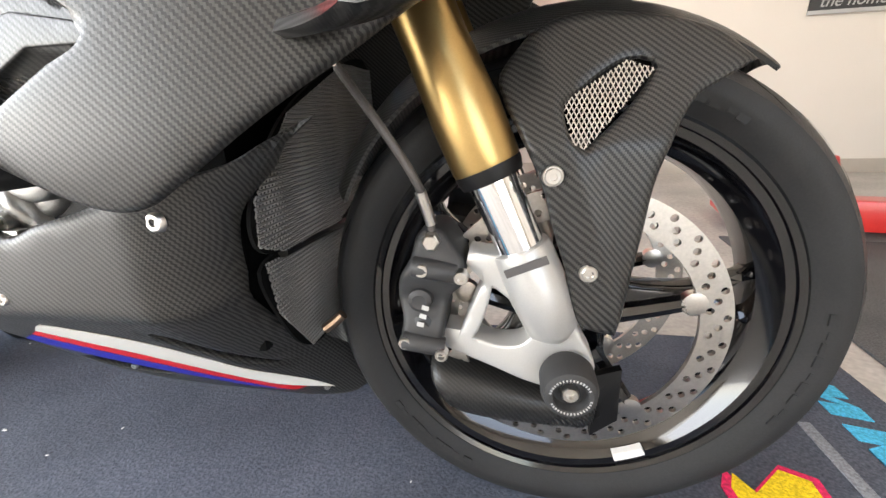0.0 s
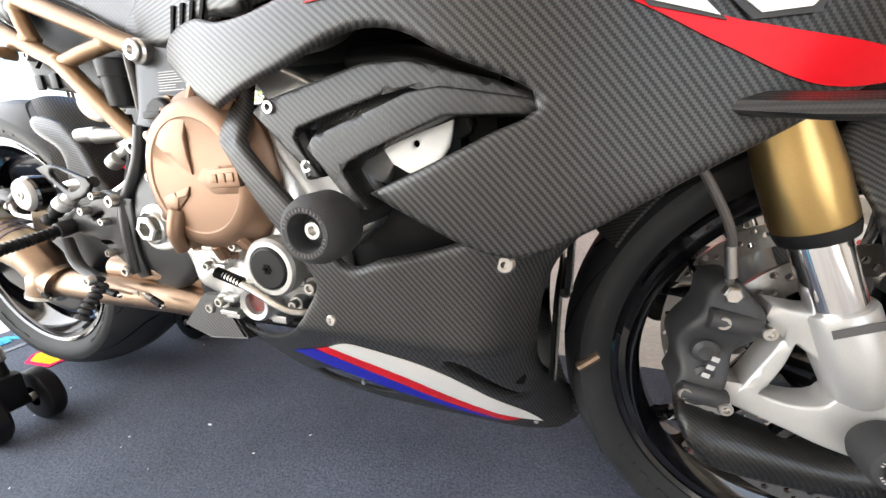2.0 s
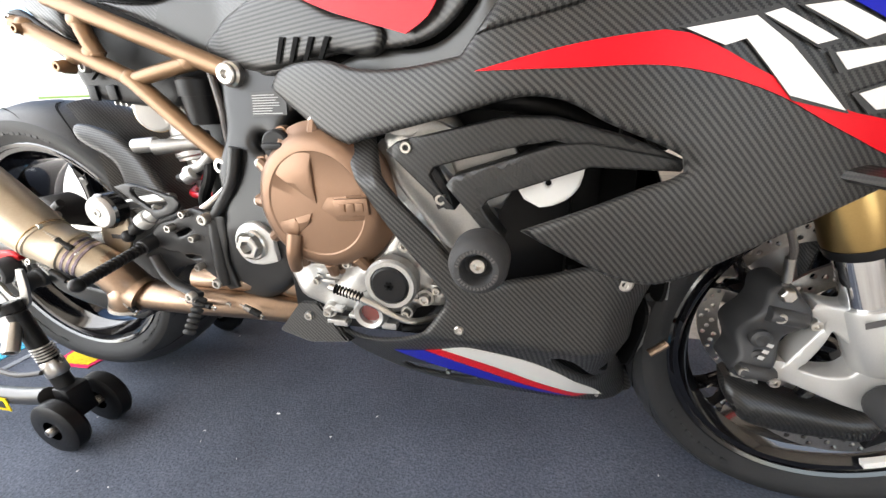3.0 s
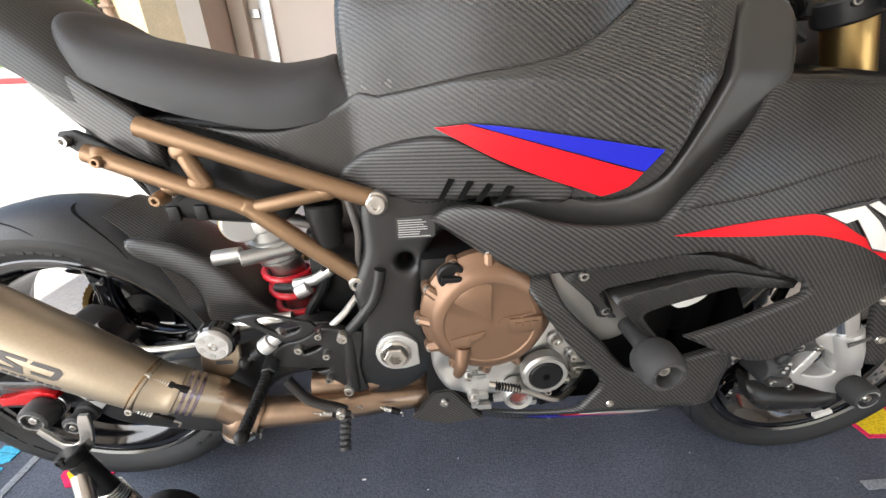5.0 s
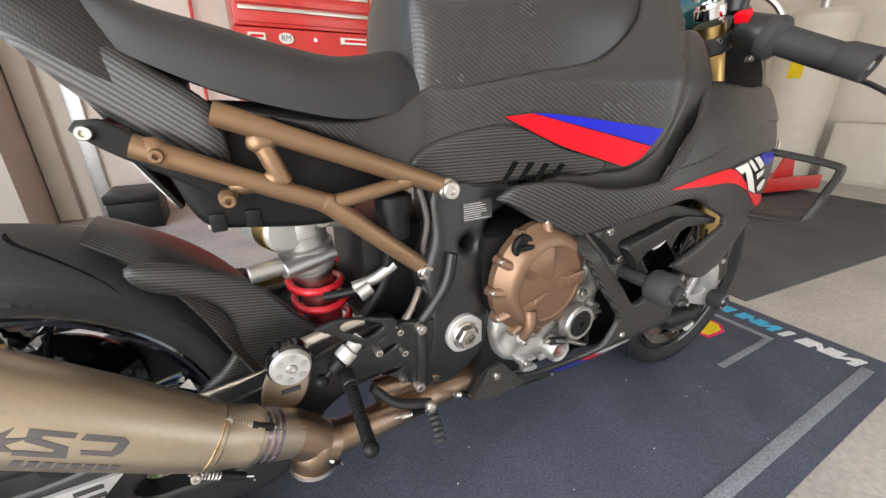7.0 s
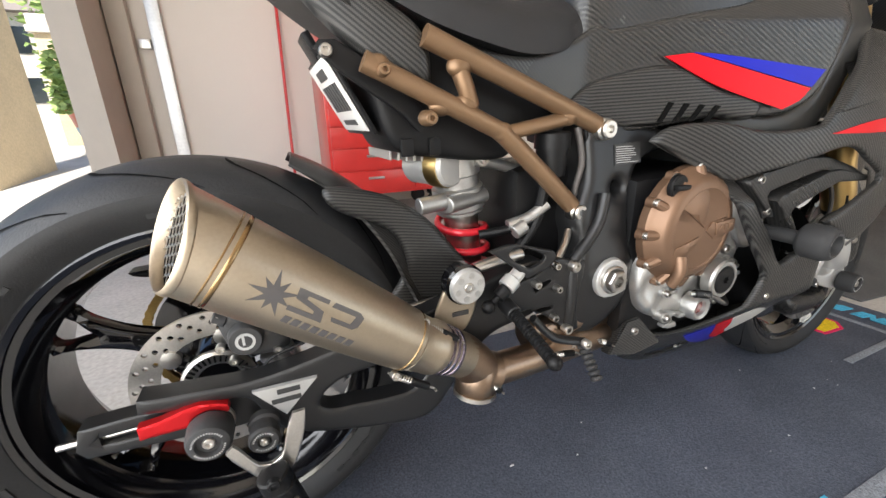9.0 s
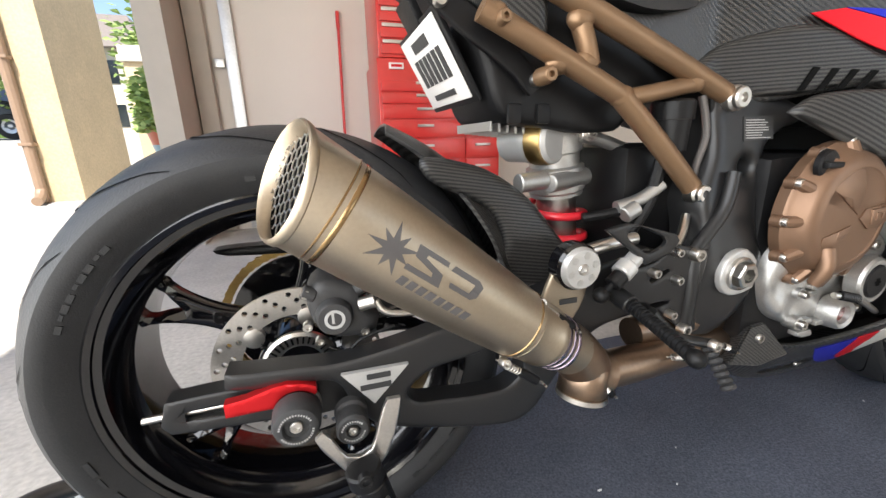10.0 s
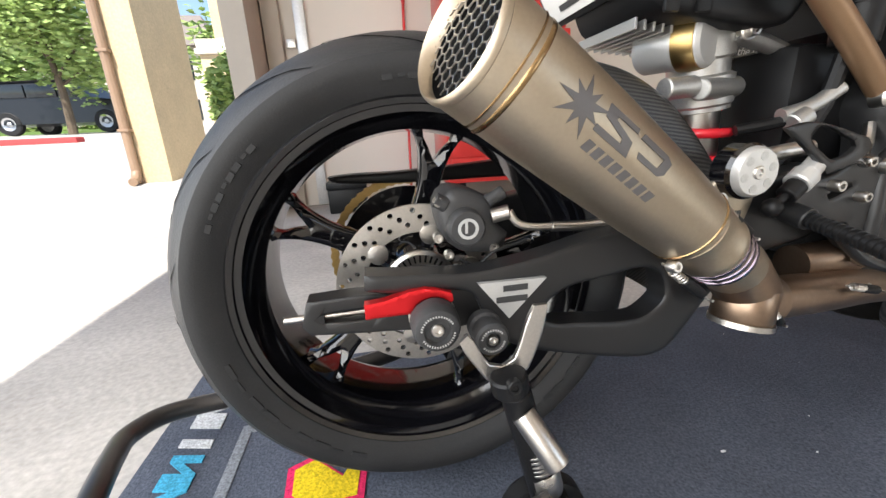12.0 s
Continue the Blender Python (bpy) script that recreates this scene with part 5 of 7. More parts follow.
sheet(bm, [(0.537, 0.706), (0.565, 0.738), (0.6, 0.752), (0.668, 0.766), (0.71, 0.76), (0.766, 0.732), (0.84, 0.697), (0.753, 0.691), (0.66, 0.678), (0.58, 0.685)], side(lambda x, z: tank_side(x, z) - 0.009), 0.01, 0.01, 0.008, 0.01)
part("side_pod", bm, CARBON_B, tside, "raised carbon pod", 40)
# vent openings drawn as near-black strips on the pod, for the shade inside
for k in range(4):
    x = 0.674 + 0.0245 * k
    bm = bmesh.new()
    sheet(bm, [(x, 0.684, 1), (x + 0.007, 0.684, 1), (x + 0.022, 0.712 - 0.002 * k, 1), (x + 0.014, 0.713 - 0.002 * k, 1)], side(lambda u, v: tank_side(u, v) - 0.0115), 0.003, 0.0, 0.0, 0.004, sharp=True)
    part("vent_slot", bm, SHADE_BLACK, tside, "near-black strip for the vent slot's shade", 0)
for o, material, lab in (([(0.672, 0.777, 1), (0.712, 0.7815, 1), (0.908, 0.7295, 1), (0.895, 0.712), (0.869, 0.699, 1), (0.76, 0.735)], RED, "bright red vinyl stripe"), ([(0.714, 0.782, 1), (0.758, 0.779), (0.925, 0.756, 1), (0.9095, 0.731, 1)], BLUE, "bright blue vinyl stripe")):
    bm = bmesh.new()
    sheet(bm, o, side(lambda x, z: tank_side(x, z) - 0.0105 - 0.0), 0.002, 0.012, 0, 0.01)
    part("stripe_decal", bm, material, tside, lab, 40)
bm = bmesh.new()
block(bm, (0.6, -0.085, 0.64), (1.06, 0.13, 0.9), 0.03)
part("airbox", bm, PLASTIC, BIKE, "black airbox under the tank cover")
# dark frame spar between tank side and fairing
bm = bmesh.new()
sheet(bm, [(0.75, 0.672), (0.83, 0.692), (0.87, 0.688), (0.905, 0.694), (0.94, 0.72), (0.965, 0.765), (0.99, 0.83), (1.01, 0.9), (1.06, 0.9), (1.06, 0.83), (1.03, 0.76), (0.99, 0.70), (0.95, 0.655), (0.88, 0.645), (0.78, 0.65)], side(lambda x, z: tank_side(x, z) + 0.012 - 0.06 * max(0, x - 0.9)), 0.03, 0.014, 0.006, 0.01)
part("frame_spar", bm, SATIN, BIKE, "satin dark aluminium frame spar", 40)

bm = bmesh.new()
keys = [(0.2, 0.075, 0.885, 0.925), (0.215, 0.095, 0.86, 0.925), (0.25, 0.108, 0.838, 0.902), (0.32, 0.115, 0.808, 0.885), (0.4, 0.118, 0.787, 0.866), (0.46, 0.118, 0.778, 0.857), (0.515, 0.114, 0.784, 0.862), (0.545, 0.106, 0.795, 0.866), (0.572, 0.1, 0.805, 0.84), (0.582, 0.085, 0.81, 0.822)]
loft(bm, hull(blend(keys, 36), 22, 3.2))
seat = part("seat", bm, SEAT, BIKE, "black vinyl rider seat", 50)


def tail_y(x, z):
    return MID - 0.125 + 0.35 * max(0, 0.3 - x) * 0.6 + 0.5 * max(0, z - 0.85)


bm = bmesh.new()
sheet(bm, [(0.02, 0.985), (0.1, 0.905), (0.18, 0.815), (0.225, 0.772), (0.275, 0.745), (0.312, 0.733, 1), (0.312, 0.77), (0.3, 0.80), (0.26, 0.83), (0.2, 0.875), (0.12, 0.95), (0.05, 1.01)], side(tail_y), 0.004, 0.012, 0.01, 0.016)
tail = part("tail_panel", bm, CARBON, BIKE, "matt carbon tail side panel", 40)
bm = bmesh.new()
loft(bm, hull(blend([(-0.12, 0.02, 1.03, 1.04), (0.0, 0.07, 0.97, 1.03), (0.1, 0.1, 0.9, 0.99), (0.2, 0.11, 0.83, 0.93), (0.28, 0.1, 0.79, 0.84)], 20), 18, 2.6))
part("tail_cowl", bm, CARBON_D, tail, "matt carbon tail cowl", 50)
bm = bmesh.new()
sheet(bm, [(0.228, 0.765), (0.245, 0.72), (0.268, 0.66), (0.3, 0.648), (0.44, 0.638), (0.475, 0.672), (0.56, 0.69), (0.57, 0.75), (0.48, 0.78), (0.3, 0.8), (0.24, 0.78)], side(-0.068), 0.15, 0.03, 0.008, 0.015)
tray = part("undertray", bm, PLASTIC, BIKE, "black plastic undertray", 40)
for x in (0.275, 0.315):
    bm = bmesh.new()
    block(bm, (x, -0.073, 0.648), (x + 0.018, -0.066, 0.672), 0.003)
    part("tray_rib", bm, PLASTIC, tray)
for k in range(9):
    bm = bmesh.new()
    block(bm, (0.27 + 0.012 * k, -0.03, 0.641 - 0.0012 * k), (0.2735 + 0.012 * k, 0.1, 0.654), 0.001)
    part("cooling_fin", bm, ENGINE, tray, "grey cooling fin", 0)
# number plate on its bracket, the characters as bars
PM = Matrix.Translation((0.216, 0.045, 0.728)) @ Matrix.Rotation(radians(-29), 4, "Y")
bm = bmesh.new()
block(bm, (-0.001, -0.085, -0.052), (0.001, 0.085, 0.052), 0.0008, PM)
plate = part("number_plate", bm, WHITE, BIKE, "white number plate with dark bars")
for lo, hi in [((-0.0022, -0.062 + 0.021 * k, -0.02), (-0.001, -0.047 + 0.021 * k, 0.02)) for k in range(6)] + [((-0.0022, -0.035, 0.028), (-0.001, 0.035, 0.042)), ((-0.0022, -0.045, -0.042), (-0.001, 0.045, -0.034))]:
    bm = bmesh.new()
    block(bm, lo, hi, 0, PM)
    part("plate_bar", bm, BAR, plate, "dark bar", 0)
bm = bmesh.new()
block(bm, (0.002, -0.095, -0.06), (0.008, 0.095, 0.058), 0.002, PM)
block(bm, (0.0, -0.03, 0.05), (0.012, 0.03, 0.09), 0.003, PM)
part("plate_bracket", bm, PLASTIC, plate)
bm = bmesh.new()
sheet(bm, [(0.175, 0.775), (0.2, 0.785), (0.3, 0.715), (0.315, 0.69), (0.3, 0.68), (0.28, 0.70)], side(-0.082), 0.006, 0.01, 0.002, 0.006)
brk = part("tail_bracket", bm, PLASTIC, BIKE, "black tail bracket arm")
for x, z in ((0.188, 0.772), (0.304, 0.697)):
    bm = bmesh.new()
    bolt(bm, (x, -0.084, z), (0, -1, 0), 0.0075, 0.007)
    part("bolt", bm, STEEL, brk)

# --- bronze subframe ---
Y = -0.105


def frame_tube(a, b, r=0.0125, y0=Y, y1=Y, flat=1.0):
    bm = bmesh.new()
    tube(bm, [(a[0], y0, a[1]), ((a[0] + b[0]) / 2, (y0 + y1) / 2 - 0.002, (a[1] + b[1]) / 2), (b[0], y1, b[1])], r, 16, 8)
    return bm


sub = part("subframe", frame_tube((0.3, 0.79), (0.588, 0.678), 0.0135), FRAME, BIKE, "bronze painted tubular subframe", 50)
for a, b, r in (((0.225, 0.76), (0.41, 0.677), 0.0125), ((0.41, 0.677), (0.55, 0.553), 0.0135), ((0.345, 0.755), (0.362, 0.71), 0.0115), ((0.415, 0.675), (0.525, 0.694), 0.0105)):
    part("frame_tube", frame_tube(a, b, r), FRAME, sub, "", 50)
for x, z in ((0.355, 0.713), (0.41, 0.677), (0.345, 0.757), (0.52, 0.695), (0.24, 0.755), (0.32, 0.712)):
    bm = bmesh.new()
    bmesh.ops.create_icosphere(bm, subdivisions=3, radius=0.0138, matrix=Matrix.Translation((x, Y - 0.001, z)) @ Matrix.Diagonal((1.25, 0.85, 0.95, 1)))
    for v in bm.verts:
        v.co += Vector(noise.noise_vector(v.co * 90)) * 0.0014
    part("weld", bm, FRAME, sub, "", 60)
for x, z, r in ((0.588, 0.676, 0.014), (0.547, 0.552, 0.012), (0.3, 0.697, 0.008), (0.245, 0.75, 0.007)):
    bm = bmesh.new()
    lathe(bm, (x, Y + 0.004, z), (0, -1, 0), [(0, 0), (0, r * 1.25), (0.014, r * 1.2), (0.017, r), (0.022, r), (0.024, r * 0.85), (0.024, r * 0.45), (0.018, r * 0.4), (0.018, 0)], 24)
    part("frame_bolt", bm, STEEL if r > 0.009 else FRAME, sub, "silver socket bolt")

# --- frame plate and engine ---
FP = [(0.57, 0.69), (0.64, 0.695), (0.7, 0.68), (0.74, 0.655), (0.7, 0.635), (0.665, 0.615), (0.65, 0.57), (0.645, 0.5), (0.66, 0.45), (0.65, 0.385), (0.6, 0.34), (0.545, 0.335), (0.525, 0.37), (0.535, 0.43), (0.545, 0.5), (0.54, 0.545), (0.56, 0.6)]
bm = bmesh.new()
sheet(bm, FP, side(lambda x, z: -0.105 - 0.17 * max(0, 0.68 - z) + 0.25 * max(0, 0.46 - z)), 0.05, 0.012, 0.01, 0.016, [circle(0.622, 0.584, 0.013, 24)], 0.008)
fp = part("frame_plate", bm, MATT, BIKE, "matt black aluminium main frame plate", 40)
bm = bmesh.new()
sheet(bm, [(0.612, 0.652, 1), (0.668, 0.654, 1), (0.668, 0.622, 1), (0.612, 0.62, 1)], side(lambda x, z: -0.1065 - 0.17 * (0.68 - z)), 0.001, 0, 0, 0.01, sharp=True)
lb = part("sticker", bm, BAR, fp, "black sticker with lines of pale print", 0)
rnd = random.Random(3)
for k in range(8):
    bm = bmesh.new()
    z = 0.6485 - 0.0034 * k
    w = 0.03 + 0.02 * rnd.random()
    sheet(bm, [(0.615, z, 1), (0.615 + w, z + 0.0002, 1), (0.615 + w, z - 0.0009, 1), (0.615, z - 0.0011, 1)], side(lambda x, v: -0.1072 - 0.17 * (0.68 - v)), 0.0006, 0, 0, 0.01, sharp=True)
    part("print_line", bm, PALE, lb, "", 0)
bm = bmesh.new()
sheet(bm, [(0.566, 0.44), (0.58, 0.468), (0.61, 0.474), (0.632, 0.455, 1), (0.634, 0.415, 1), (0.61, 0.408), (0.58, 0.412)], side(-0.151), 0.008, 0.01, 0.002, 0.004)
pv = part("pivot_plate", bm, SILVER, BIKE, "silver swingarm pivot plate")
bm = bmesh.new()
lathe(bm, (0.598, -0.156, 0.441), (0, -1, 0), [(-0.006, 0.0), (-0.006, 0.024), (0.0, 0.024), (0.002, 0.022)], 32)
lathe(bm, (0.598, -0.152, 0.441), (0, -1, 0), [(0, 0.019), (0.012, 0.019), (0.014, 0.017), (0.014, 0.011), (-0.01, 0.01), (-0.01, 0)], 6)
part("pivot_nut", bm, STEEL, pv, "steel hexagon pivot nut")

bm = bmesh.new()
block(bm, (0.64, -0.14, 0.3), (1.05, 0.16, 0.6), 0.02)
block(bm, (0.9, -0.12, 0.42), (1.1, 0.14, 0.66), 0.02, None)
eng = part("engine_block", bm, PLASTIC, BIKE, "dark engine block behind the covers")
bm = bmesh.new()
sheet(bm, [(0.665, 0.47), (0.71, 0.44), (0.77, 0.43), (0.815, 0.465), (0.822, 0.53), (0.808, 0.585), (0.84, 0.59), (0.868, 0.53), (0.905, 0.44), (0.905, 0.38), (0.86, 0.36), (0.78, 0.338), (0.7, 0.35), (0.66, 0.39)], side(lambda x, z: -0.16 - 0.006 * math.sin(x * 90) * math.sin(z * 80)), 0.05, 0.01, 0.012, 0.02)
case = part("crankcase", bm, ENGINE, eng, "cast aluminium crankcase", 40)
bm = bmesh.new()
sheet(bm, [(0.84, 0.6), (0.9, 0.62), (0.93, 0.55), (0.95, 0.47), (0.9, 0.43), (0.86, 0.49)], side(-0.15), 0.04, 0.014, 0.01, 0.016)
part("cylinder_cover", bm, ENGINE, eng, "cast aluminium cylinder side", 40)
CX, CZ = 0.738, 0.514
bm = bmesh.new()
lathe(bm, (CX, -0.15, CZ), (0, -1, 0), [(0, 0), (0, 0.098), (0.014, 0.098), (0.018, 0.095), (0.021, 0.09), (0.034, 0.084), (0.039, 0.078), (0.0415, 0.072), (0.042, 0.066), (0.0407, 0.064), (0.042, 0.03), (0.0425, 0)], 72)
for v in bm.verts:
    v.co.z = CZ + (v.co.z - CZ) * (1.06 if v.co.z > CZ else 0.98)
cc = part("clutch_cover", bm, BRONZE, eng, "bronze clutch cover", 35)
for o in ([(0.002, 0.006), (0.001, 0.07), (-0.02, 0.069), (-0.04, 0.056), (-0.052, 0.042)], [(0.008, 0.0), (0.018, 0.013), (0.07, 0.019), (0.073, -0.014), (0.03, -0.016)], [(-0.007, -0.008), (-0.055, -0.022), (-0.056, -0.036), (-0.044, -0.046), (-0.011, -0.02)]):
    bm = bmesh.new()
    sheet(bm, [(CX + u, CZ + v, 1) for u, v in o], side(lambda x, z: -0.196 + 0.0045 * max(0, (math.hypot(x - CX, z - CZ) - 0.05) / 0.02)), 0.008, 0.01, 0.002, 0.003, sharp=True)
    part("cover_rib", bm, BRONZE, cc, "", 25)
bm = bmesh.new()
block(bm, (-0.023, -0.005, -0.011), (0.023, 0.004, 0.011), 0.003, Matrix.Translation((0.788, -0.193, 0.517)) @ Matrix.Rotation(radians(-4), 4, "Y"))
bd = part("cover_badge", bm, BRONZE, cc, "raised bronze maker's panel")
for k in range(3):
    bm = bmesh.new()
    block(bm, (-0.0048, -0.0065, -0.005), (0.0048, -0.004, 0.005), 0.001, Matrix.Translation((0.776 + 0.012 * k, -0.193, 0.5165 + 0.0009 * k)))
    part("badge_mark", bm, BRONZE, bd)
for k in range(11):
    a = radians(60 + 30 * k)
    if math.cos(a) > 0.75:
        continue
    p = Vector((CX + 0.099 * math.cos(a), -0.165, CZ + 0.102 * math.sin(a)))
    bm = bmesh.new()
    d = Vector((math.cos(a), 0, math.sin(a)))
    rod(bm, p - d * 0.02 + Vector((0, -0.011, 0)), p + Vector((0, -0.003, 0)), 0.009, 0.008, 10)
    lathe(bm, p + Vector((0, 0.01, 0)), (0, -1, 0), [(0, 0.009), (0.012, 0.0085), (0.012, 0)], 14)
    part("cover_boss", bm, BRONZE, cc)
    bm = bmesh.new()
    bolt(bm, p + Vector((0, -0.002, 0)), (0, -1, 0), 0.0062, 0.007)
    part("cover_bolt", bm, STEEL, cc)
bm = bmesh.new()
lathe(bm, (0.686, -0.172, 0.588), (0, -1, 0), [(0, 0.02), (0.006, 0.0195), (0.008, 0.017), (0.008, 0)], 28)
block(bm, (0.672, -0.188, 0.584), (0.7, -0.178, 0.592), 0.002)
part("oil_filler_cap", bm, PLASTIC, cc, "black oil filler cap")
bm = bmesh.new()
tube(bm, [(0.7, -0.188, 0.475), (0.697, -0.195, 0.45), (0.692, -0.188, 0.425)], (0.012, 0.008), 14, 6)
part("clutch_boss", bm, BRONZE, cc)
bm = bmesh.new()
lathe(bm, (0.827, -0.172, 0.412), (0, -1, 0), [(0, 0), (0, 0.036), (0.016, 0.036), (0.02, 0.033), (0.02, 0.027), (0.017, 0.026), (0.017, 0)], 40)
part("starter_cover", bm, ENGINE, case, "round aluminium cover")
bm = bmesh.new()
lathe(bm, (0.827, -0.187, 0.412), (0, -1, 0), [(0, 0), (0, 0.0262), (0.005, 0.0255), (0.007, 0.023), (0.007, 0)], 36)
plug = part("cover_plug", bm, PLASTIC, case, "black plug with star socket")
# socket drawn as near-black bars that stand for its shade
bm = bmesh.new()
for a in (0, 60, 120):
    block(bm, (-0.006, -0.001, -0.0015), (0.006, 0.0, 0.0015), 0, Matrix.Translation((0.827, -0.1942, 0.412)) @ Matrix.Rotation(radians(a), 4, "Y"))
part("star_socket", bm, SHADE_BLACK, case, "", 0)
bm = bmesh.new()
lathe(bm, (0.79, -0.16, 0.36), (0, -1, 0), [(0, 0), (0, 0.026), (0.022, 0.024), (0.026, 0.021), (0.024, 0.015), (0.016, 0.014), (0.016, 0)], 32)
part("sight_glass_rim", bm, ENGINE, case)
bm = bmesh.new()
lathe(bm, (0.79, -0.174, 0.36), (0, -1, 0), [(0, 0), (0, 0.0145), (0.003, 0.014), (0.003, 0)], 24)
part("oil_sight_glass", bm, mat("amber_glass", (0.12, 0.012, 0.008), 0.08, coat=1.0, grain=0.2), case, "dark red oil sight glass")
for x, z, r in ((0.845, 0.462, 0.0085), (0.875, 0.43, 0.0075), (0.868, 0.385, 0.008), (0.76, 0.43, 0.006), (0.84, 0.36, 0.006), (0.71, 0.40, 0.006), (0.72, 0.35, 0.007), (0.885, 0.4, 0.006)):
    bm = bmesh.new()
    lathe(bm, (x, -0.15, z), (0, -1, 0), [(0, r * 1.6), (0.018, r * 1.5), (0.018, 0)], 18)
    part("case_boss", bm, ENGINE, case)
    bm = bmesh.new()
    bolt(bm, (x, -0.17, z), (0, -1, 0), r, 0.007)
    part("case_bolt", bm, STEEL, case)
rnd = random.Random(21)
for k in range(16):
    x, z = 0.69 + 0.2 * rnd.random(), 0.33 + 0.1 * rnd.random()
    bm = bmesh.new()
    block(bm, (x - 0.012, -0.172, z - 0.003), (x + 0.014 * rnd.random() + 0.006, -0.158, z + 0.004), 0.002, None)
    part("case_rib", bm, ENGINE, case)
# clutch cable with its black boot
bm = bmesh.new()
tube(bm, [(0.74, -0.19, 0.402), (0.765, -0.195, 0.398), (0.8, -0.195, 0.385), (0.85, -0.19, 0.36), (0.89, -0.16, 0.355)], 0.0045, 10, 6)
part("clutch_cable", bm, STEEL, eng, "steel clutch cable end")
bm = bmesh.new()
for k in range(9):
    c = Vector((0.748 + 0.0045 * k, -0.194, 0.402 - 0.0012 * k))
    lathe(bm, c, (1, 0, -0.2), [(0, 0.004), (0.002, 0.0072), (0.0045, 0.004)], 12)
part("cable_boot", bm, PLASTIC, eng, "ribbed rubber boot")
bm = bmesh.new()
tube(bm, [(0.87, -0.16, 0.345), (0.9, -0.15, 0.37), (0.93, -0.13, 0.38)], 0.009, 10, 5)
tube(bm, [(0.83, -0.165, 0.33), (0.87, -0.15, 0.33), (0.92, -0.13, 0.35)], 0.006, 10, 5)
part("coolant_hose", bm, PLASTIC, eng, "black hose")
# shiny bracket and dark rails behind the louvres
bm = bmesh.new()
tube(bm, [(0.86, -0.17, 0.59), (0.89, -0.18, 0.55), (0.905, -0.185, 0.52)], 0.012, 10, 5)
rail = part("rail_stay", bm, MATT, eng, "black rail stay")
for x, z in ((0.862, 0.588), (0.9, 0.53)):
    bm = bmesh.new()
    bolt(bm, (x, -0.19, z), (0, -1, 0), 0.007, 0.008)
    part("bolt", bm, STEEL, rail)
bm = bmesh.new()
sheet(bm, [(0.985, 0.545), (1.054, 0.57, 1), (1.05, 0.547), (1.036, 0.531), (1.01, 0.523), (0.993, 0.532)], side(-0.192), 0.004, 0.012, 0.002, 0.005, [circle(1.018, 0.55, 0.0035, 24)])
part("heat_shield", bm, WHITE, eng, "pale metal heat shield")
bm = bmesh.new()
sheet(bm, [(0.815, 0.628, 1), (0.855, 0.632, 1), (0.91, 0.604, 1), (0.879, 0.59, 1), (0.835, 0.6, 1)], side(-0.168), 0.02, 0.014, 0.003, 0.006, sharp=True)
part("side_cover", bm, ENGINE, eng, "grey cast side cover")
bm = bmesh.new()
sheet(bm, [(0.828, 0.605), (0.862, 0.6), (0.9, 0.555), (0.96, 0.5), (0.955, 0.462), (0.91, 0.452), (0.87, 0.495), (0.832, 0.55)], side(-0.166), 0.03, 0.014, 0.006, 0.01)
part("cam_chain_cover", bm, ENGINE, eng, "grey cast cam chain cover", 40)
bm = bmesh.new()
sheet(bm, [(0.97, 0.57), (1.02, 0.585), (1.06, 0.57), (1.03, 0.548), (0.985, 0.55)], side(-0.14), 0.02, 0.014, 0.004, 0.008)
part("inner_bracket", bm, MATT, eng, "dark inner bracket")
bm = bmesh.new()
tube(bm, [(0.92, -0.12, 0.64), (1.0, -0.14, 0.63), (1.08, -0.13, 0.6)], 0.014, 12, 6)
part("radiator_hose", bm, PLASTIC, eng, "black radiator hose")
bm = bmesh.new()
sheet(bm, [(0.895, 0.585, 1), (0.965, 0.602, 1), (0.99, 0.562), (0.965, 0.508, 1), (0.925, 0.522)], side(-0.152), 0.01, 0.014, 0.003, 0.006)
part("head_cover", bm, ENGINE, eng, "pale cast cylinder head cover", 40)
# crash slider
bm = bmesh.new()
lathe(bm, (0.953, -0.13, 0.482), (0, -1, 0), [(0, 0), (0, 0.013), (0.1, 0.013), (0.1, 0.023), (0.104, 0.0285), (0.11, 0.031), (0.135, 0.0305), (0.145, 0.027), (0.149, 0.022), (0.149, 0.017), (0.146, 0.0158), (0.13, 0.0145), (0.13, 0)], 48)
cs = part("crash_slider", bm, GRIP, BIKE, "black nylon frame slider")
bm = bmesh.new()
bolt(bm, (0.953, -0.258, 0.482), (0, -1, 0), 0.0085, 0.011)
part("bolt", bm, STEEL, cs)
ring_print((0.953, -0.2795, 0.482), 0.0195, cs, 34, material=GREY_INK, size=0.003)
# foot guard fin of the belly
bm = bmesh.new()
o1 = [(0.612, -0.145, 0.292), (0.655, -0.138, 0.346), (0.685, -0.138, 0.348), (0.738, -0.15, 0.288), (0.67, -0.152, 0.281)]
loft(bm, [[(x, y - 0.006, z) for x, y, z in o1], [(x + 0.004, y + 0.02, z - 0.006) for x, y, z in o1]])
bmesh.ops.bevel(bm, geom=bm.edges[:], offset=0.003, segments=2, affect="EDGES")
fin = part("belly_fin", bm, CARBON, BIKE, "carbon fin behind the belly fairing", 30)
bm = bmesh.new()
bolt(bm, (0.671, -0.147, 0.325), (0, -1, 0), 0.0075, 0.006)
part("bolt", bm, STEEL, fin)

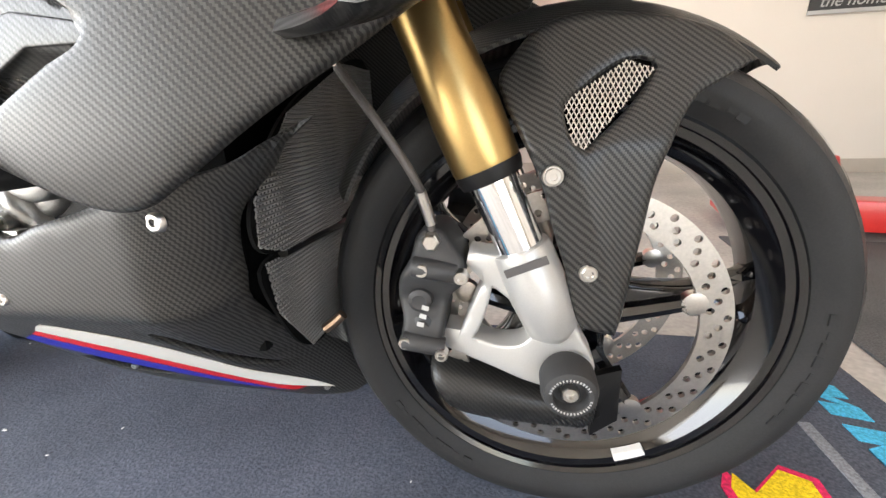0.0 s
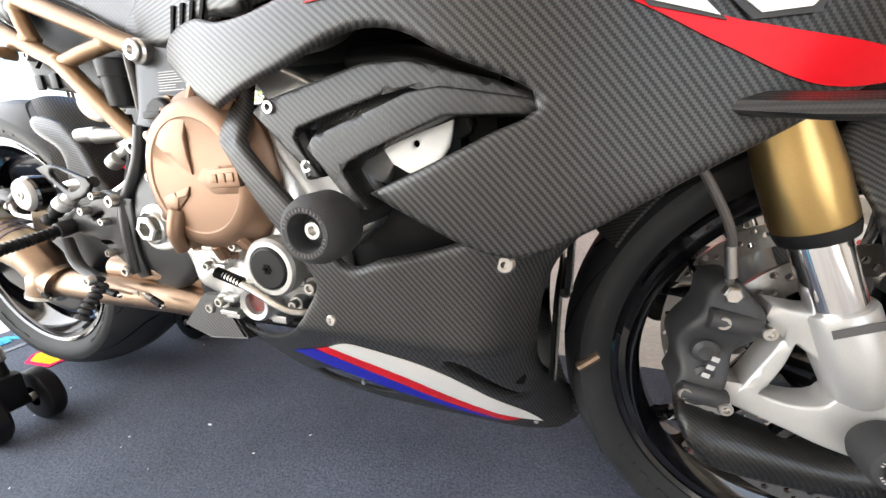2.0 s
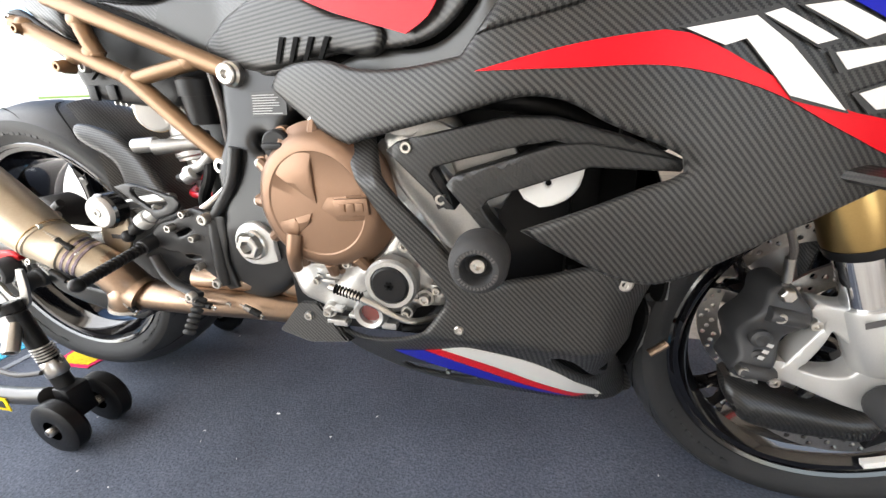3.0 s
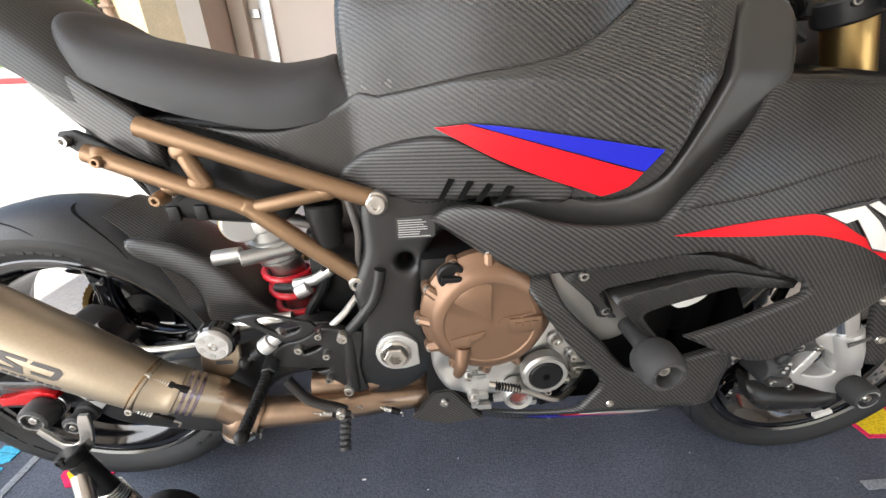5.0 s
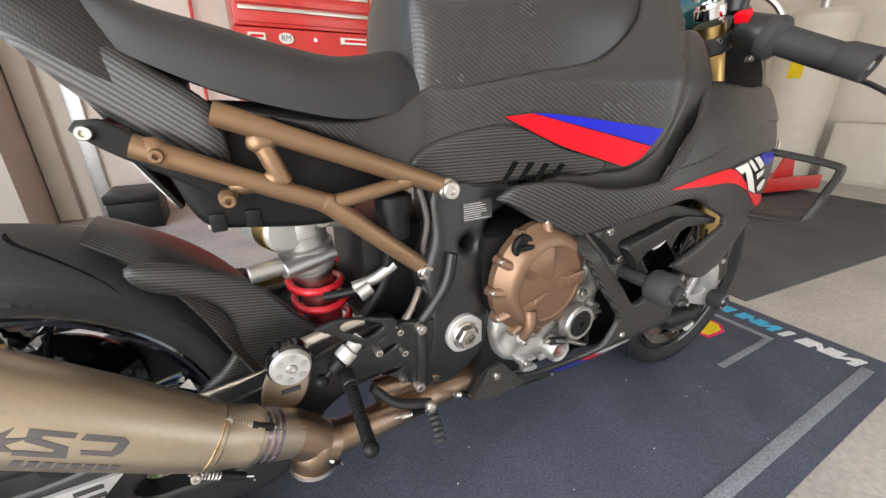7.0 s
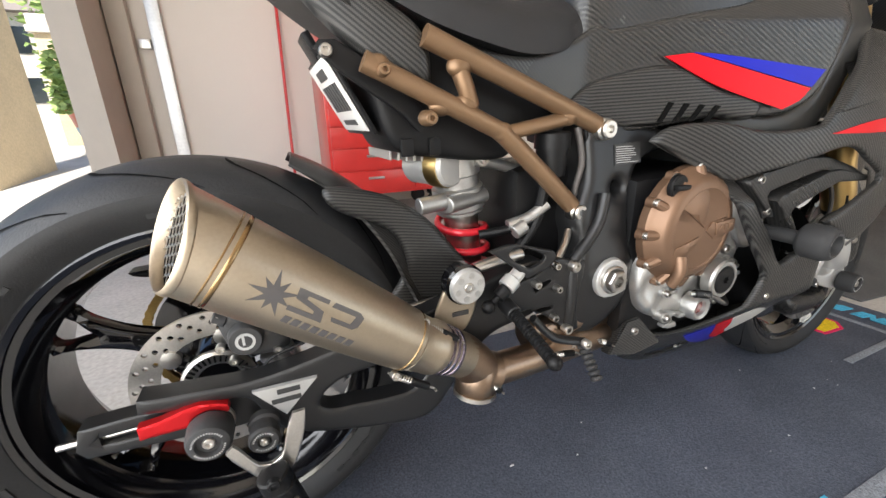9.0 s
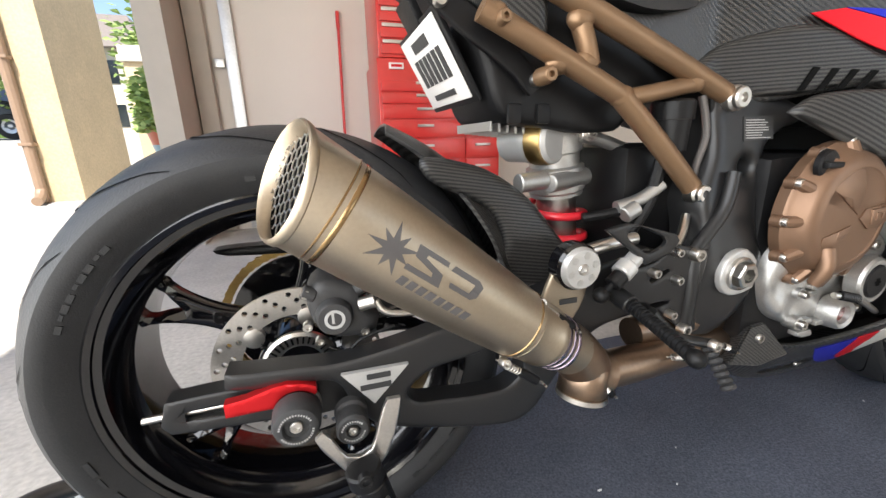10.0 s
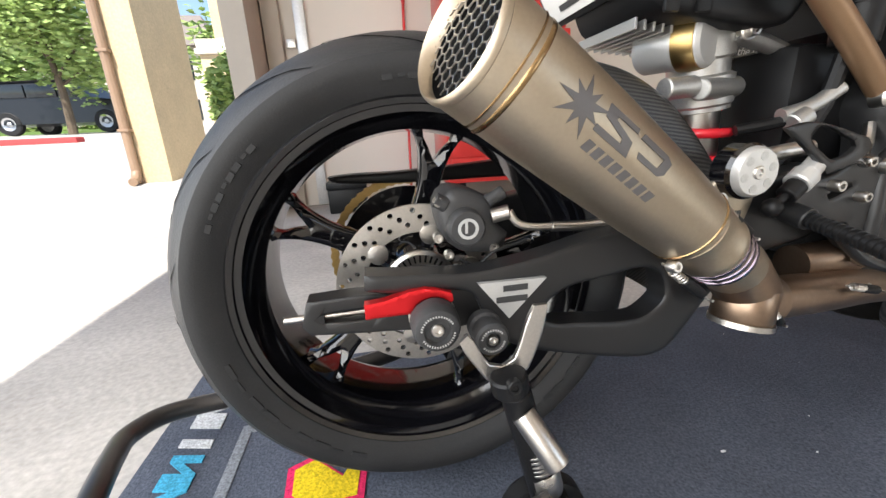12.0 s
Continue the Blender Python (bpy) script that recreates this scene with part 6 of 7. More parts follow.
# --- shock ---
sa, sb = Vector((0.385, 0.0, 0.637)), Vector((0.415, 0.012, 0.42))
d = (sb - sa).normalized()
bm = bmesh.new()
lathe(bm, sa, d, [(-0.01, 0), (-0.01, 0.036), (0.005, 0.041), (0.025, 0.041), (0.028, 0.037), (0.045, 0.037), (0.048, 0.043), (0.082, 0.043), (0.085, 0.04), (0.09, 0.04), (0.092, 0.03), (0.092, 0)], 36)
sh = part("shock_absorber", bm, ENGINE, BIKE, "silver shock body with red spring")
bm = bmesh.new()
lathe(bm, sa, d, [(0.085, 0.0), (0.085, 0.03), (0.24, 0.028), (0.24, 0)], 28)
part("shock_body", bm, STEEL, sh)
bm = bmesh.new()
_, e1, e2 = axes(d)
pts = [sa + d * (0.092 + 0.13 * k / 60) + (e1 * math.cos(k * 0.38) + e2 * math.sin(k * 0.38)) * 0.041 for k in range(61)]
tube(bm, pts, 0.0064, 10, 1, True, False)
part("spring", bm, SPRING, sh, "bright red coil spring", 60)
bm = bmesh.new()
lathe(bm, (0.35, -0.012, 0.628), (0.4, -0.9, 0.0), [(-0.05, 0), (-0.05, 0.028), (-0.045, 0.031), (-0.005, 0.031), (-0.005, 0.033), (0.02, 0.033), (0.03, 0.032), (0.034, 0.028), (0.036, 0.0)], 36)
part("reservoir", bm, SILVER, sh, "silver shock reservoir")
bm = bmesh.new()
lathe(bm, (0.352, -0.018, 0.628), (0.4, -0.9, 0.0), [(-0.004, 0.034), (0.012, 0.0342), (0.021, 0.033), (0.023, 0.027), (0.021, 0.026), (0.022, 0.01), (0.024, 0.008), (0.024, 0)], 36)
part("reservoir_cap", bm, GOLD, sh, "gold reservoir cap")
bm = bmesh.new()
rod(bm, (0.305, -0.045, 0.572), (0.35, -0.04, 0.575), 0.013, seg=18)
rod(bm, (0.35, -0.05, 0.57), (0.43, -0.02, 0.575), 0.013, seg=18)
part("adjuster_barrel", bm, ENGINE, sh)
bm = bmesh.new()
tube(bm, [(0.405, -0.03, 0.635), (0.45, -0.03, 0.625), (0.51, -0.03, 0.605)], (0.015, 0.012), 12, 5, flat=0.7)
part("shock_link", bm, ENGINE, sh, "cast aluminium shock mount")
bm = bmesh.new()
rod(bm, (0.415, -0.045, 0.636), (0.415, -0.03, 0.636), 0.012)
bolt(bm, (0.415, -0.047, 0.636), (0, -1, 0), 0.008)
part("mount_bolt", bm, STEEL, sh)
# clutter of hoses, reservoir and joints behind the rearset
bm = bmesh.new()
lathe(bm, (0.508, -0.09, 0.61), (0, 0, 1), [(0, 0), (0, 0.022), (0.04, 0.024), (0.04, 0.027), (0.062, 0.027), (0.065, 0.024), (0.065, 0)], 30)
res = part("brake_reservoir", bm, PLASTIC, BIKE, "black rear brake fluid reservoir")
for pts, r, m, nm in (([(0.545, -0.1, 0.68), (0.555, -0.105, 0.63), (0.55, -0.1, 0.58), (0.56, -0.1, 0.53)], 0.005, HOSE, "braided_line"), ([(0.56, -0.1, 0.68), (0.57, -0.1, 0.63), (0.565, -0.095, 0.57)], 0.004, PLASTIC, "cable"), ([(0.5, -0.09, 0.6), (0.49, -0.085, 0.54), (0.46, -0.08, 0.49), (0.44, -0.06, 0.45)], 0.009, PLASTIC, "fluid_hose"), ([(0.54, -0.105, 0.52), (0.52, -0.12, 0.5), (0.5, -0.13, 0.485)], 0.006, STEEL, "brake_line"), ([(0.6, -0.09, 0.6), (0.575, -0.11, 0.57), (0.575, -0.12, 0.52)], 0.006, PLASTIC, "loom"), ([(0.4, -0.06, 0.52), (0.45, -0.08, 0.53), (0.5, -0.085, 0.55)], 0.007, PLASTIC, "loom")):
    bm = bmesh.new()
    tube(bm, pts, r, 10, 7)
    part(nm, bm, m, BIKE)
bm = bmesh.new()
tube(bm, [(0.44, -0.08, 0.535), (0.475, -0.085, 0.545), (0.505, -0.09, 0.565)], 0.009, 14, 5)
rod(bm, (0.465, -0.09, 0.535), (0.445, -0.09, 0.525), 0.012)
part("linkage_rod", bm, ENGINE, BIKE, "silver linkage body")
# plain black block added to stand for the shade behind the rearset
bm = bmesh.new()
block(bm, (0.46, -0.07, 0.42), (0.62, 0.12, 0.62), 0.02)
part("gearbox_shadow_plate", bm, PLASTIC, BIKE, "black block for the shade behind the gearbox")

# --- rearset ---
bm = bmesh.new()
sheet(bm, [(0.418, 0.461), (0.454, 0.471), (0.489, 0.49), (0.519, 0.484), (0.547, 0.478, 1), (0.545, 0.451), (0.537, 0.405), (0.545, 0.359, 1), (0.528, 0.354, 1), (0.506, 0.373), (0.448, 0.415), (0.427, 0.415), (0.401, 0.434)], side(-0.143), 0.012, 0.01, 0.002, 0.005, [[(0.455, 0.411), (0.488, 0.412), (0.488, 0.408), (0.458, 0.405)], [(0.45, 0.448), (0.48, 0.459), (0.483, 0.455), (0.454, 0.442)]], 0.006)
rs = part("rearset_plate", bm, MATT, BIKE, "black machined rearset plate", 40)
bm = bmesh.new()
sheet(bm, [(0.367, 0.523, 1), (0.401, 0.528), (0.475, 0.509, 1), (0.482, 0.5), (0.467, 0.484), (0.431, 0.473, 1), (0.407, 0.494)], side(-0.152), 0.005, 0.006, 0.0015, 0.004, [[(0.401, 0.52), (0.456, 0.507), (0.461, 0.5), (0.446, 0.49), (0.429, 0.489)]], 0.006)
part("heel_guard", bm, MATT, rs, "black heel guard plate", 40)
for x, z, r in [(0.519, 0.476, 0.009), (0.484, 0.483, 0.006), (0.45, 0.459, 0.0065), (0.49, 0.444, 0.006), (0.487, 0.395, 0.006), (0.515, 0.368, 0.0085), (0.528, 0.331, 0.006)]:
    bm = bmesh.new()
    bolt(bm, (x, -0.146, z), (0, -1, 0), r, 0.009)
    part("bolt", bm, STEEL, rs)
bm = bmesh.new()
tube(bm, [(0.525, -0.135, 0.474), (0.523, -0.14, 0.422), (0.522, -0.14, 0.365)], 0.011, 12, 5)
part("side_bar", bm, MATT, rs)
bm = bmesh.new()
tube(bm, [(0.525, -0.135, 0.474), (0.57, -0.135, 0.53), (0.585, -0.13, 0.58)], 0.009, 12, 5)
part("upper_bar", bm, MATT, rs)
# master cylinder and its push rod
bm = bmesh.new()
rod(bm, (0.366, -0.152, 0.442), (0.396, -0.15, 0.464), 0.0045)
bmesh.ops.create_icosphere(bm, subdivisions=2, radius=0.0105, matrix=Matrix.Translation((0.366, -0.152, 0.442)))
rod(bm, (0.382, -0.151, 0.453), (0.396, -0.15, 0.464), 0.0105)
push = part("push_rod", bm, PLASTIC, rs, "black push rod with rubber boot")
bm = bmesh.new()
rod(bm, (0.396, -0.148, 0.464), (0.411, -0.145, 0.474), 0.0135)
rod(bm, (0.411, -0.145, 0.474), (0.429, -0.14, 0.486), 0.0105)
part("master_cylinder", bm, SILVER, rs, "silver rear brake master cylinder")
# foot peg
bm = bmesh.new()
pa, pb = Vector((0.402, -0.165, 0.428)), Vector((0.396, -0.262, 0.41))
rod(bm, pa + Vector((0, 0.03, 0.006)), pa, 0.012)
peg = part("foot_peg_mount", bm, MATT, BIKE, "black folding peg mount")
bm = bmesh.new()
n = 16
for k in range(n):
    q = pa + (pb - pa) * (k / n)
    lathe(bm, q, pb - pa, [(0, 0.0062), (0.0012, 0.0088), (0.0042, 0.0088), (0.0056, 0.0062)], 12)
rod(bm, pa, pb, 0.0072)
bmesh.ops.create_icosphere(bm, subdivisions=2, radius=0.0105, matrix=Matrix.Translation(pb))
tagged(part("foot_peg", bm, PLASTIC, peg, "knurled black foot peg", 40), kind="stuff")
# brake pedal
bm = bmesh.new()
tube(bm, [(0.43, -0.17, 0.418), (0.46, -0.18, 0.385), (0.5, -0.185, 0.37), (0.515, -0.19, 0.367)], 0.0085, 12, 6, flat=0.7)
ped = part("brake_pedal", bm, MATT, BIKE, "black rear brake pedal")
bm = bmesh.new()
for k in range(7):
    lathe(bm, Vector((0.514, -0.185 - 0.0055 * k, 0.362 - 0.0062 * k)), (0, -0.66, -0.75), [(0, 0.0062), (0.002, 0.009), (0.006, 0.009), (0.0078, 0.0062)], 12)
tagged(part("pedal_toe", bm, GRIP, ped, "ribbed rubber toe piece"), kind="stuff")
bm = bmesh.new()
bolt(bm, (0.51, -0.197, 0.369), (0, -1, 0), 0.0075, 0.006)
part("bolt", bm, STEEL, ped)
# silver-capped roller on its bracket
bm = bmesh.new()
lathe(bm, (0.331, -0.128, 0.482), (0, -1, 0), [(0, 0), (0, 0.026), (0.004, 0.029), (0.022, 0.029), (0.026, 0.026), (0.026, 0)], 36)
cap = part("hanger_bobbin", bm, GLOSS, BIKE, "black bobbin with silver slotted cap")
bm = bmesh.new()
lathe(bm, (0.331, -0.152, 0.482), (0, -1, 0), [(0, 0.0), (0, 0.0262), (0.005, 0.0258), (0.009, 0.023), (0.009, 0.0)], 40)
cp = part("bobbin_cap", bm, SILVER, cap, "silver machined cap")
for k in range(6):
    a = 2 * math.pi * k / 6 + 0.3
    bm = bmesh.new()
    lathe(bm, (0.331 + 0.0165 * math.cos(a), -0.1605, 0.482 + 0.0165 * math.sin(a)), (0, -1, 0), [(0, 0), (0, 0.0048), (0.0009, 0.0044), (0.0009, 0)], 14)
    part("cap_recess", bm, ENGINE, cap)
bm = bmesh.new()
bolt(bm, (0.331, -0.159, 0.482), (0, -1, 0), 0.007, 0.004)
part("bolt", bm, STEEL, cap)
bm = bmesh.new()
sheet(bm, [(0.305, 0.475), (0.33, 0.49), (0.355, 0.47), (0.345, 0.42), (0.32, 0.4), (0.29, 0.41)], side(-0.14), 0.004, 0.012, 0.002, 0.005)
hg = part("exhaust_hanger", bm, TITAN, BIKE, "tan metal exhaust hanger plate")
bm = bmesh.new()
block(bm, (0.315, -0.1412, 0.432), (0.34, -0.1402, 0.439))
part("hanger_mark", bm, BAR, hg, "small dark mark", 0)
bm = bmesh.new()
tube(bm, [(0.34, -0.12, 0.485), (0.39, -0.12, 0.495), (0.44, -0.12, 0.5)], 0.0085, 12, 4)
part("hanger_stay", bm, STEEL, hg)

# --- exhaust ---
ma, mb = Vector((0.2375, -0.183, 0.4396)), Vector((0.0242, -0.182, 0.6007))
md = (mb - ma).normalized()
ML = (mb - ma).length
bm = bmesh.new()
MUF_H, MUF_R = [0, ML * 0.2, ML * 0.45, ML * 0.7, ML * 0.84], [0.0375, 0.0412, 0.0448, 0.0472, 0.0482]
prof = [(-0.002, 0.0355), (0, 0.0375)] + list(zip(MUF_H[1:], MUF_R[1:])) + [(ML * 0.9, 0.0486), (ML - 0.004, 0.0488), (ML - 0.002, 0.0503), (ML + 0.001, 0.0507), (ML + 0.004, 0.0503), (ML + 0.0055, 0.0485), (ML + 0.002, 0.046), (ML - 0.006, 0.0452)]
lathe(bm, ma, md, prof, 64)
_, m1, m2 = axes(md)
# the outlet is cut on a slant
SLANT = Vector((0.12, 0.36, 0.16))
for v in bm.verts:
    h = (v.co - ma).dot(md)
    v.co += md * (v.co - ma - md * h).dot(SLANT) * min(1, max(0, (h - ML * 0.86) / (ML * 0.13)))
muf = part("muffler", bm, TITAN, BIKE, "brushed titanium muffler with honeycomb outlet", 40)


def around(h, r, ang):
    return ma + md * h + (m1 * math.cos(ang) + m2 * math.sin(ang)) * r


for h, r, w, m in ((ML * 0.815, 0.0477, 0.006, TITAN_D), (ML * 0.85, 0.0481, 0.0022, TITAN_D), (0.004, 0.0376, 0.003, TITAN_D)):
    bm = bmesh.new()
    lathe(bm, ma, md, [(h, r), (h + w * 0.3, r + 0.0012), (h + w * 0.7, r + 0.0012), (h + w, r)], 56)
    part("weld_band", bm, m, muf, "straw-coloured weld seam")
# honeycomb over the outlet
# near-black cup close behind the grille, standing for the deep shade inside
bm = bmesh.new()
lathe(bm, ma, md, [(ML - 0.004, 0.0456), (ML - 0.014, 0.0452), (ML - 0.016, 0.03), (ML - 0.016, 0)], 40)
for v in bm.verts:
    h = (v.co - ma).dot(md)
    v.co += md * (v.co - ma - md * h).dot(SLANT)
part("muffler_core", bm, SHADE_BLACK, muf, "near-black cup for the shaded muffler inside")
bm = bmesh.new()
oc = mb - md * 0.004
hexr = 0.0058
for i in range(-6, 7):
    for j in range(-7, 8):
        u, v = hexr * 1.5 * i, hexr * 1.732 * (j + (i % 2) / 2)
        if math.hypot(u, v) > 0.043:
            continue
        P = []
        for k in range(6):
            a = math.pi / 3 * k
            p = oc + m1 * (u + hexr * math.cos(a)) + m2 * (v + hexr * math.sin(a))
            p += md * (p - oc).dot(SLANT)
            P.append(p)
        for k in (0, 1, 2):
            tube(bm, [P[k], P[k + 1]], 0.0008, 4, 1, True, False)
part("honeycomb_grille", bm, STEEL, muf, "honeycomb metal outlet grille", 0)
# etched maker's star and letters, as plain shapes
ang0 = math.atan2(-(m2.y), -(m1.y))


def etched(outline, h0, nm, lab):
    bm = bmesh.new()

    def place(u, v, e):
        h = h0 + u
        r = float(np.interp(h, MUF_H, MUF_R)) + 0.0006
        a = ang0 + v / r
        return around(h, r - e, a)

    sheet(bm, outline, place, 0.0005, 0.004, 0, 0.01, sharp=True, step=0.004)
    part(nm, bm, GREY_INK, muf, lab, 40)


sgn = 1 if (m1.z * math.cos(ang0 + 0.3) + m2.z * math.sin(ang0 + 0.3)) > (m1.z * math.cos(ang0) + m2.z * math.sin(ang0)) else -1
star = []
for k in range(18):
    a = math.pi * k / 9
    q = (0.024 if k % 4 == 0 else 0.018) if k % 2 == 0 else 0.0085
    star.append((0.176 + q * math.cos(a), sgn * (0.004 + q * math.sin(a)), 1))
etched(star, 0.0, "etched_star", "dark etched star mark")
# the maker's two bent emblem strokes and the line below, as plain bars
for o in ([(0.158, 0.019), (0.126, 0.019), (0.126, 0.0145), (0.147, 0.0145), (0.1475, 0.0115), (0.127, 0.0065), (0.124, -0.005), (0.16, -0.005), (0.16, 0.0), (0.135, 0.0), (0.136, 0.0035), (0.157, 0.0085)],
          [(0.12, 0.019), (0.091, 0.019), (0.085, 0.015), (0.087, 0.004), (0.092, 0.0), (0.116, 0.0), (0.118, 0.0045), (0.096, 0.0045), (0.094, 0.0135), (0.122, 0.0135)]):
    etched([(u, sgn * v, 1) for u, v in o], 0.0, "etched_mark", "dark etched emblem stroke")
for k in range(8):
    u0 = 0.157 - 0.0098 * k
    etched([(u0, sgn * -0.011, 1), (u0 - 0.0072, sgn * -0.011, 1), (u0 - 0.0058, sgn * -0.0195, 1), (u0 + 0.0014, sgn * -0.0195, 1)], 0.0, "etched_mark", "dark etched letter bar")
bm = bmesh.new()
pe = Vector((0.318, -0.163, 0.384))
lathe(bm, ma, pe - ma, [(-0.006, 0.03), (-0.004, 0.0362), (0.03, 0.0345), (0.032, 0.0358), (0.04, 0.0355), (0.042, 0.033), ((pe - ma).length, 0.031)], 48)
lp = part("link_pipe", bm, TITAN, muf, "titanium link pipe", 40)
bm = bmesh.new()
for k in range(3):
    h = 0.046 + 0.009 * k
    lathe(bm, ma, pe - ma, [(h, 0.031), (h + 0.001, 0.0335), (h + 0.005, 0.0335), (h + 0.006, 0.031)], 44)
part("slip_joint", bm, TITAN_B, muf, "blued pipe joint rings", 40)
bm = bmesh.new()
tube(bm, [tuple(pe - (pe - ma).normalized() * 0.02), tuple(pe), (0.338, -0.16, 0.362), (0.352, -0.158, 0.345), (0.37, -0.157, 0.336)], 0.031, 28, 8)
part("elbow", bm, HEADER, BIKE, "heat-stained exhaust elbow", 50)
bm = bmesh.new()
rod(bm, (0.345, -0.16, 0.36), (0.338, -0.165, 0.318), 0.03, seg=32)
tube(bm, [(0.36, -0.155, 0.337), (0.45, -0.145, 0.33), (0.56, -0.125, 0.32), (0.66, -0.1, 0.305), (0.8, -0.06, 0.3), (1.0, -0.03, 0.3)], 0.0245, 24, 8)
part("header_pipe", bm, HEADER, BIKE, "heat-stained titanium header pipe", 50)
bm = bmesh.new()
lathe(bm, (0.338, -0.165, 0.3185), (0.16, 0.1, 1), [(-0.003, 0.027), (-0.003, 0.0315), (0.003, 0.0315), (0.003, 0.027), (-0.003, 0.027)], 36)
part("pipe_ring", bm, STEEL, BIKE, "bright pipe end ring")
bm = bmesh.new()
tube(bm, [(0.45, -0.12, 0.36), (0.54, -0.115, 0.36), (0.62, -0.1, 0.35), (0.7, -0.06, 0.28)], 0.022, 20, 6)
part("header_pipe", bm, HEADER, BIKE, "second heat-stained header pipe", 50)
# spring hooks
for a, b in (((0.25, -0.196, 0.466), (0.305, -0.19, 0.424)), ((0.205, -0.195, 0.41), (0.265, -0.19, 0.365)), ((0.352, -0.185, 0.34), (0.372, -0.182, 0.318)), ((0.46, -0.175, 0.35), (0.52, -0.17, 0.335)), ((0.565, -0.168, 0.345), (0.6, -0.165, 0.325))):
    a, b = Vector(a), Vector(b)
    dd, s1, s2 = axes(b - a)
    bm = bmesh.new()
    n = 40
    pts = [a + (b - a) * (0.18 + 0.3 * k / n) + (s1 * math.cos(k * 0.9) + s2 * math.sin(k * 0.9)) * 0.0042 for k in range(n + 1)]
    tube(bm, pts, 0.0009, 6, 1, True, False)
    tube(bm, [a, a + (b - a) * 0.18], 0.0013, 6, 1, True, False)
    sp = part("spring_hook", bm, STEEL, BIKE, "steel exhaust retaining spring", 50)
    bm = bmesh.new()
    rod(bm, a + (b - a) * 0.46, a + (b - a) * 0.86, 0.0052)
    part("spring_sleeve", bm, PLASTIC, sp, "black rubber sleeve")
    bm = bmesh.new()
    tube(bm, [a + (b - a) * 0.86, b, b + s1 * 0.006], 0.0015, 6, 4)
    part("hook", bm, STEEL, sp)
for p in ((0.254, -0.194, 0.466), (0.212, -0.2, 0.408)):
    bm = bmesh.new()
    bolt(bm, p, (0.1, -1, 0.2), 0.0055, 0.006)
    part("rivet", bm, STEEL, muf)

# --- swingarm and rear brake ---
bm = bmesh.new()
ARM = [(-0.068, 0.396, 1), (-0.04, 0.393), (-0.005, 0.391), (0.05, 0.388), (0.12, 0.398), (0.2, 0.417), (0.3, 0.435), (0.42, 0.47), (0.5, 0.47), (0.5, 0.4), (0.4, 0.37), (0.355, 0.335), (0.325, 0.295), (0.3, 0.264), (0.27, 0.253), (0.18, 0.268), (0.09, 0.296), (0.062, 0.33), (0.042, 0.366), (-0.013, 0.371), (-0.045, 0.374), (-0.07, 0.379, 1)]
HOLE = [(0.128, 0.324), (0.15, 0.355), (0.2, 0.366), (0.265, 0.371), (0.285, 0.335), (0.27, 0.315), (0.25, 0.307), (0.18, 0.311)]
sheet(bm, ARM, side(lambda x, z: -0.108 - 0.02 * max(0, 0.35 - abs(x - 0.25))), 0.03, 0.007, 0.003, 0.008, [HOLE], 0.007)
arm = part("swingarm", bm, MATT, BIKE, "matt black cast swingarm", 40)
bm = bmesh.new()
sheet(bm, [(0.05, 0.378, 1), (0.128, 0.377, 1), (0.085, 0.333, 1)], side(-0.1185), 0.006, 0, 0, 0.004, sharp=True)
tri = part("arm_badge", bm, SILVER, arm, "silver triangular badge", 0)
bm = bmesh.new()
for u, z, w in ((0.092, 0.37, 0.014), (0.088, 0.357, 0.018)):
    block(bm, (u - w, -0.1195, z - 0.004), (u + w, -0.1183, z + 0.003), 0.0004)
part("badge_mark", bm, BAR, tri, "dark maker's mark", 0)
bm = bmesh.new()
sheet(bm, [(-0.14, 0.341, 1), (-0.132, 0.368, 1), (-0.074, 0.37), (-0.02, 0.366), (0.05, 0.362), (0.07, 0.34), (0.05, 0.32), (0.0, 0.317), (-0.026, 0.321), (-0.08, 0.325), (-0.132, 0.329, 1)], side(-0.095), 0.025, 0.012, 0.002, 0.004, [[(-0.116, 0.353, 1), (-0.06, 0.354, 1), (-0.06, 0.34, 1), (-0.116, 0.341, 1)]], 0.006)
part("axle_carrier", bm, MATT, arm, "black axle carrier end")
bm = bmesh.new()
rod(bm, (-0.16, -0.082, 0.345), (-0.055, -0.082, 0.347), 0.0042)
part("adjuster_bolt", bm, STEEL, arm, "steel chain adjuster bolt")
bm = bmesh.new()
sheet(bm, [(-0.071, 0.368, 1), (-0.049, 0.37), (-0.025, 0.377), (-0.007, 0.379), (0.022, 0.37), (0.023, 0.362), (0.0, 0.35), (-0.02, 0.352), (-0.071, 0.352, 1)], side(-0.118), 0.012, 0.003, 0.001, 0.002)
part("chain_adjuster", bm, ANO, arm, "red anodised chain adjuster")
bm = bmesh.new()
lathe(bm, (0.0, -0.112, 0.344), (0, -1, 0), [(0, 0), (0, 0.0245), (0.006, 0.0255), (0.006, 0.024), (0.01, 0.026), (0.028, 0.0252), (0.035, 0.0225), (0.037, 0.0195), (0.037, 0.0145), (0.032, 0.013), (0.032, 0)], 44)
rsl = part("axle_slider", bm, GRIP, BIKE, "black nylon rear axle slider")
bm = bmesh.new()
bolt(bm, (0.0, -0.1425, 0.344), (0, -1, 0), 0.0068, 0.005)
part("bolt", bm, STEEL, rsl)
ring_print((0.0, -0.1495, 0.344), 0.017, rsl)
bm = bmesh.new()
lathe(bm, (0.0, -0.106, 0.344), (0, -1, 0), [(0, 0), (0, 0.026), (0.006, 0.026), (0.008, 0.0245), (0.008, 0)], 36)
part("axle_collar", bm, STEEL, rsl, "silver collar")
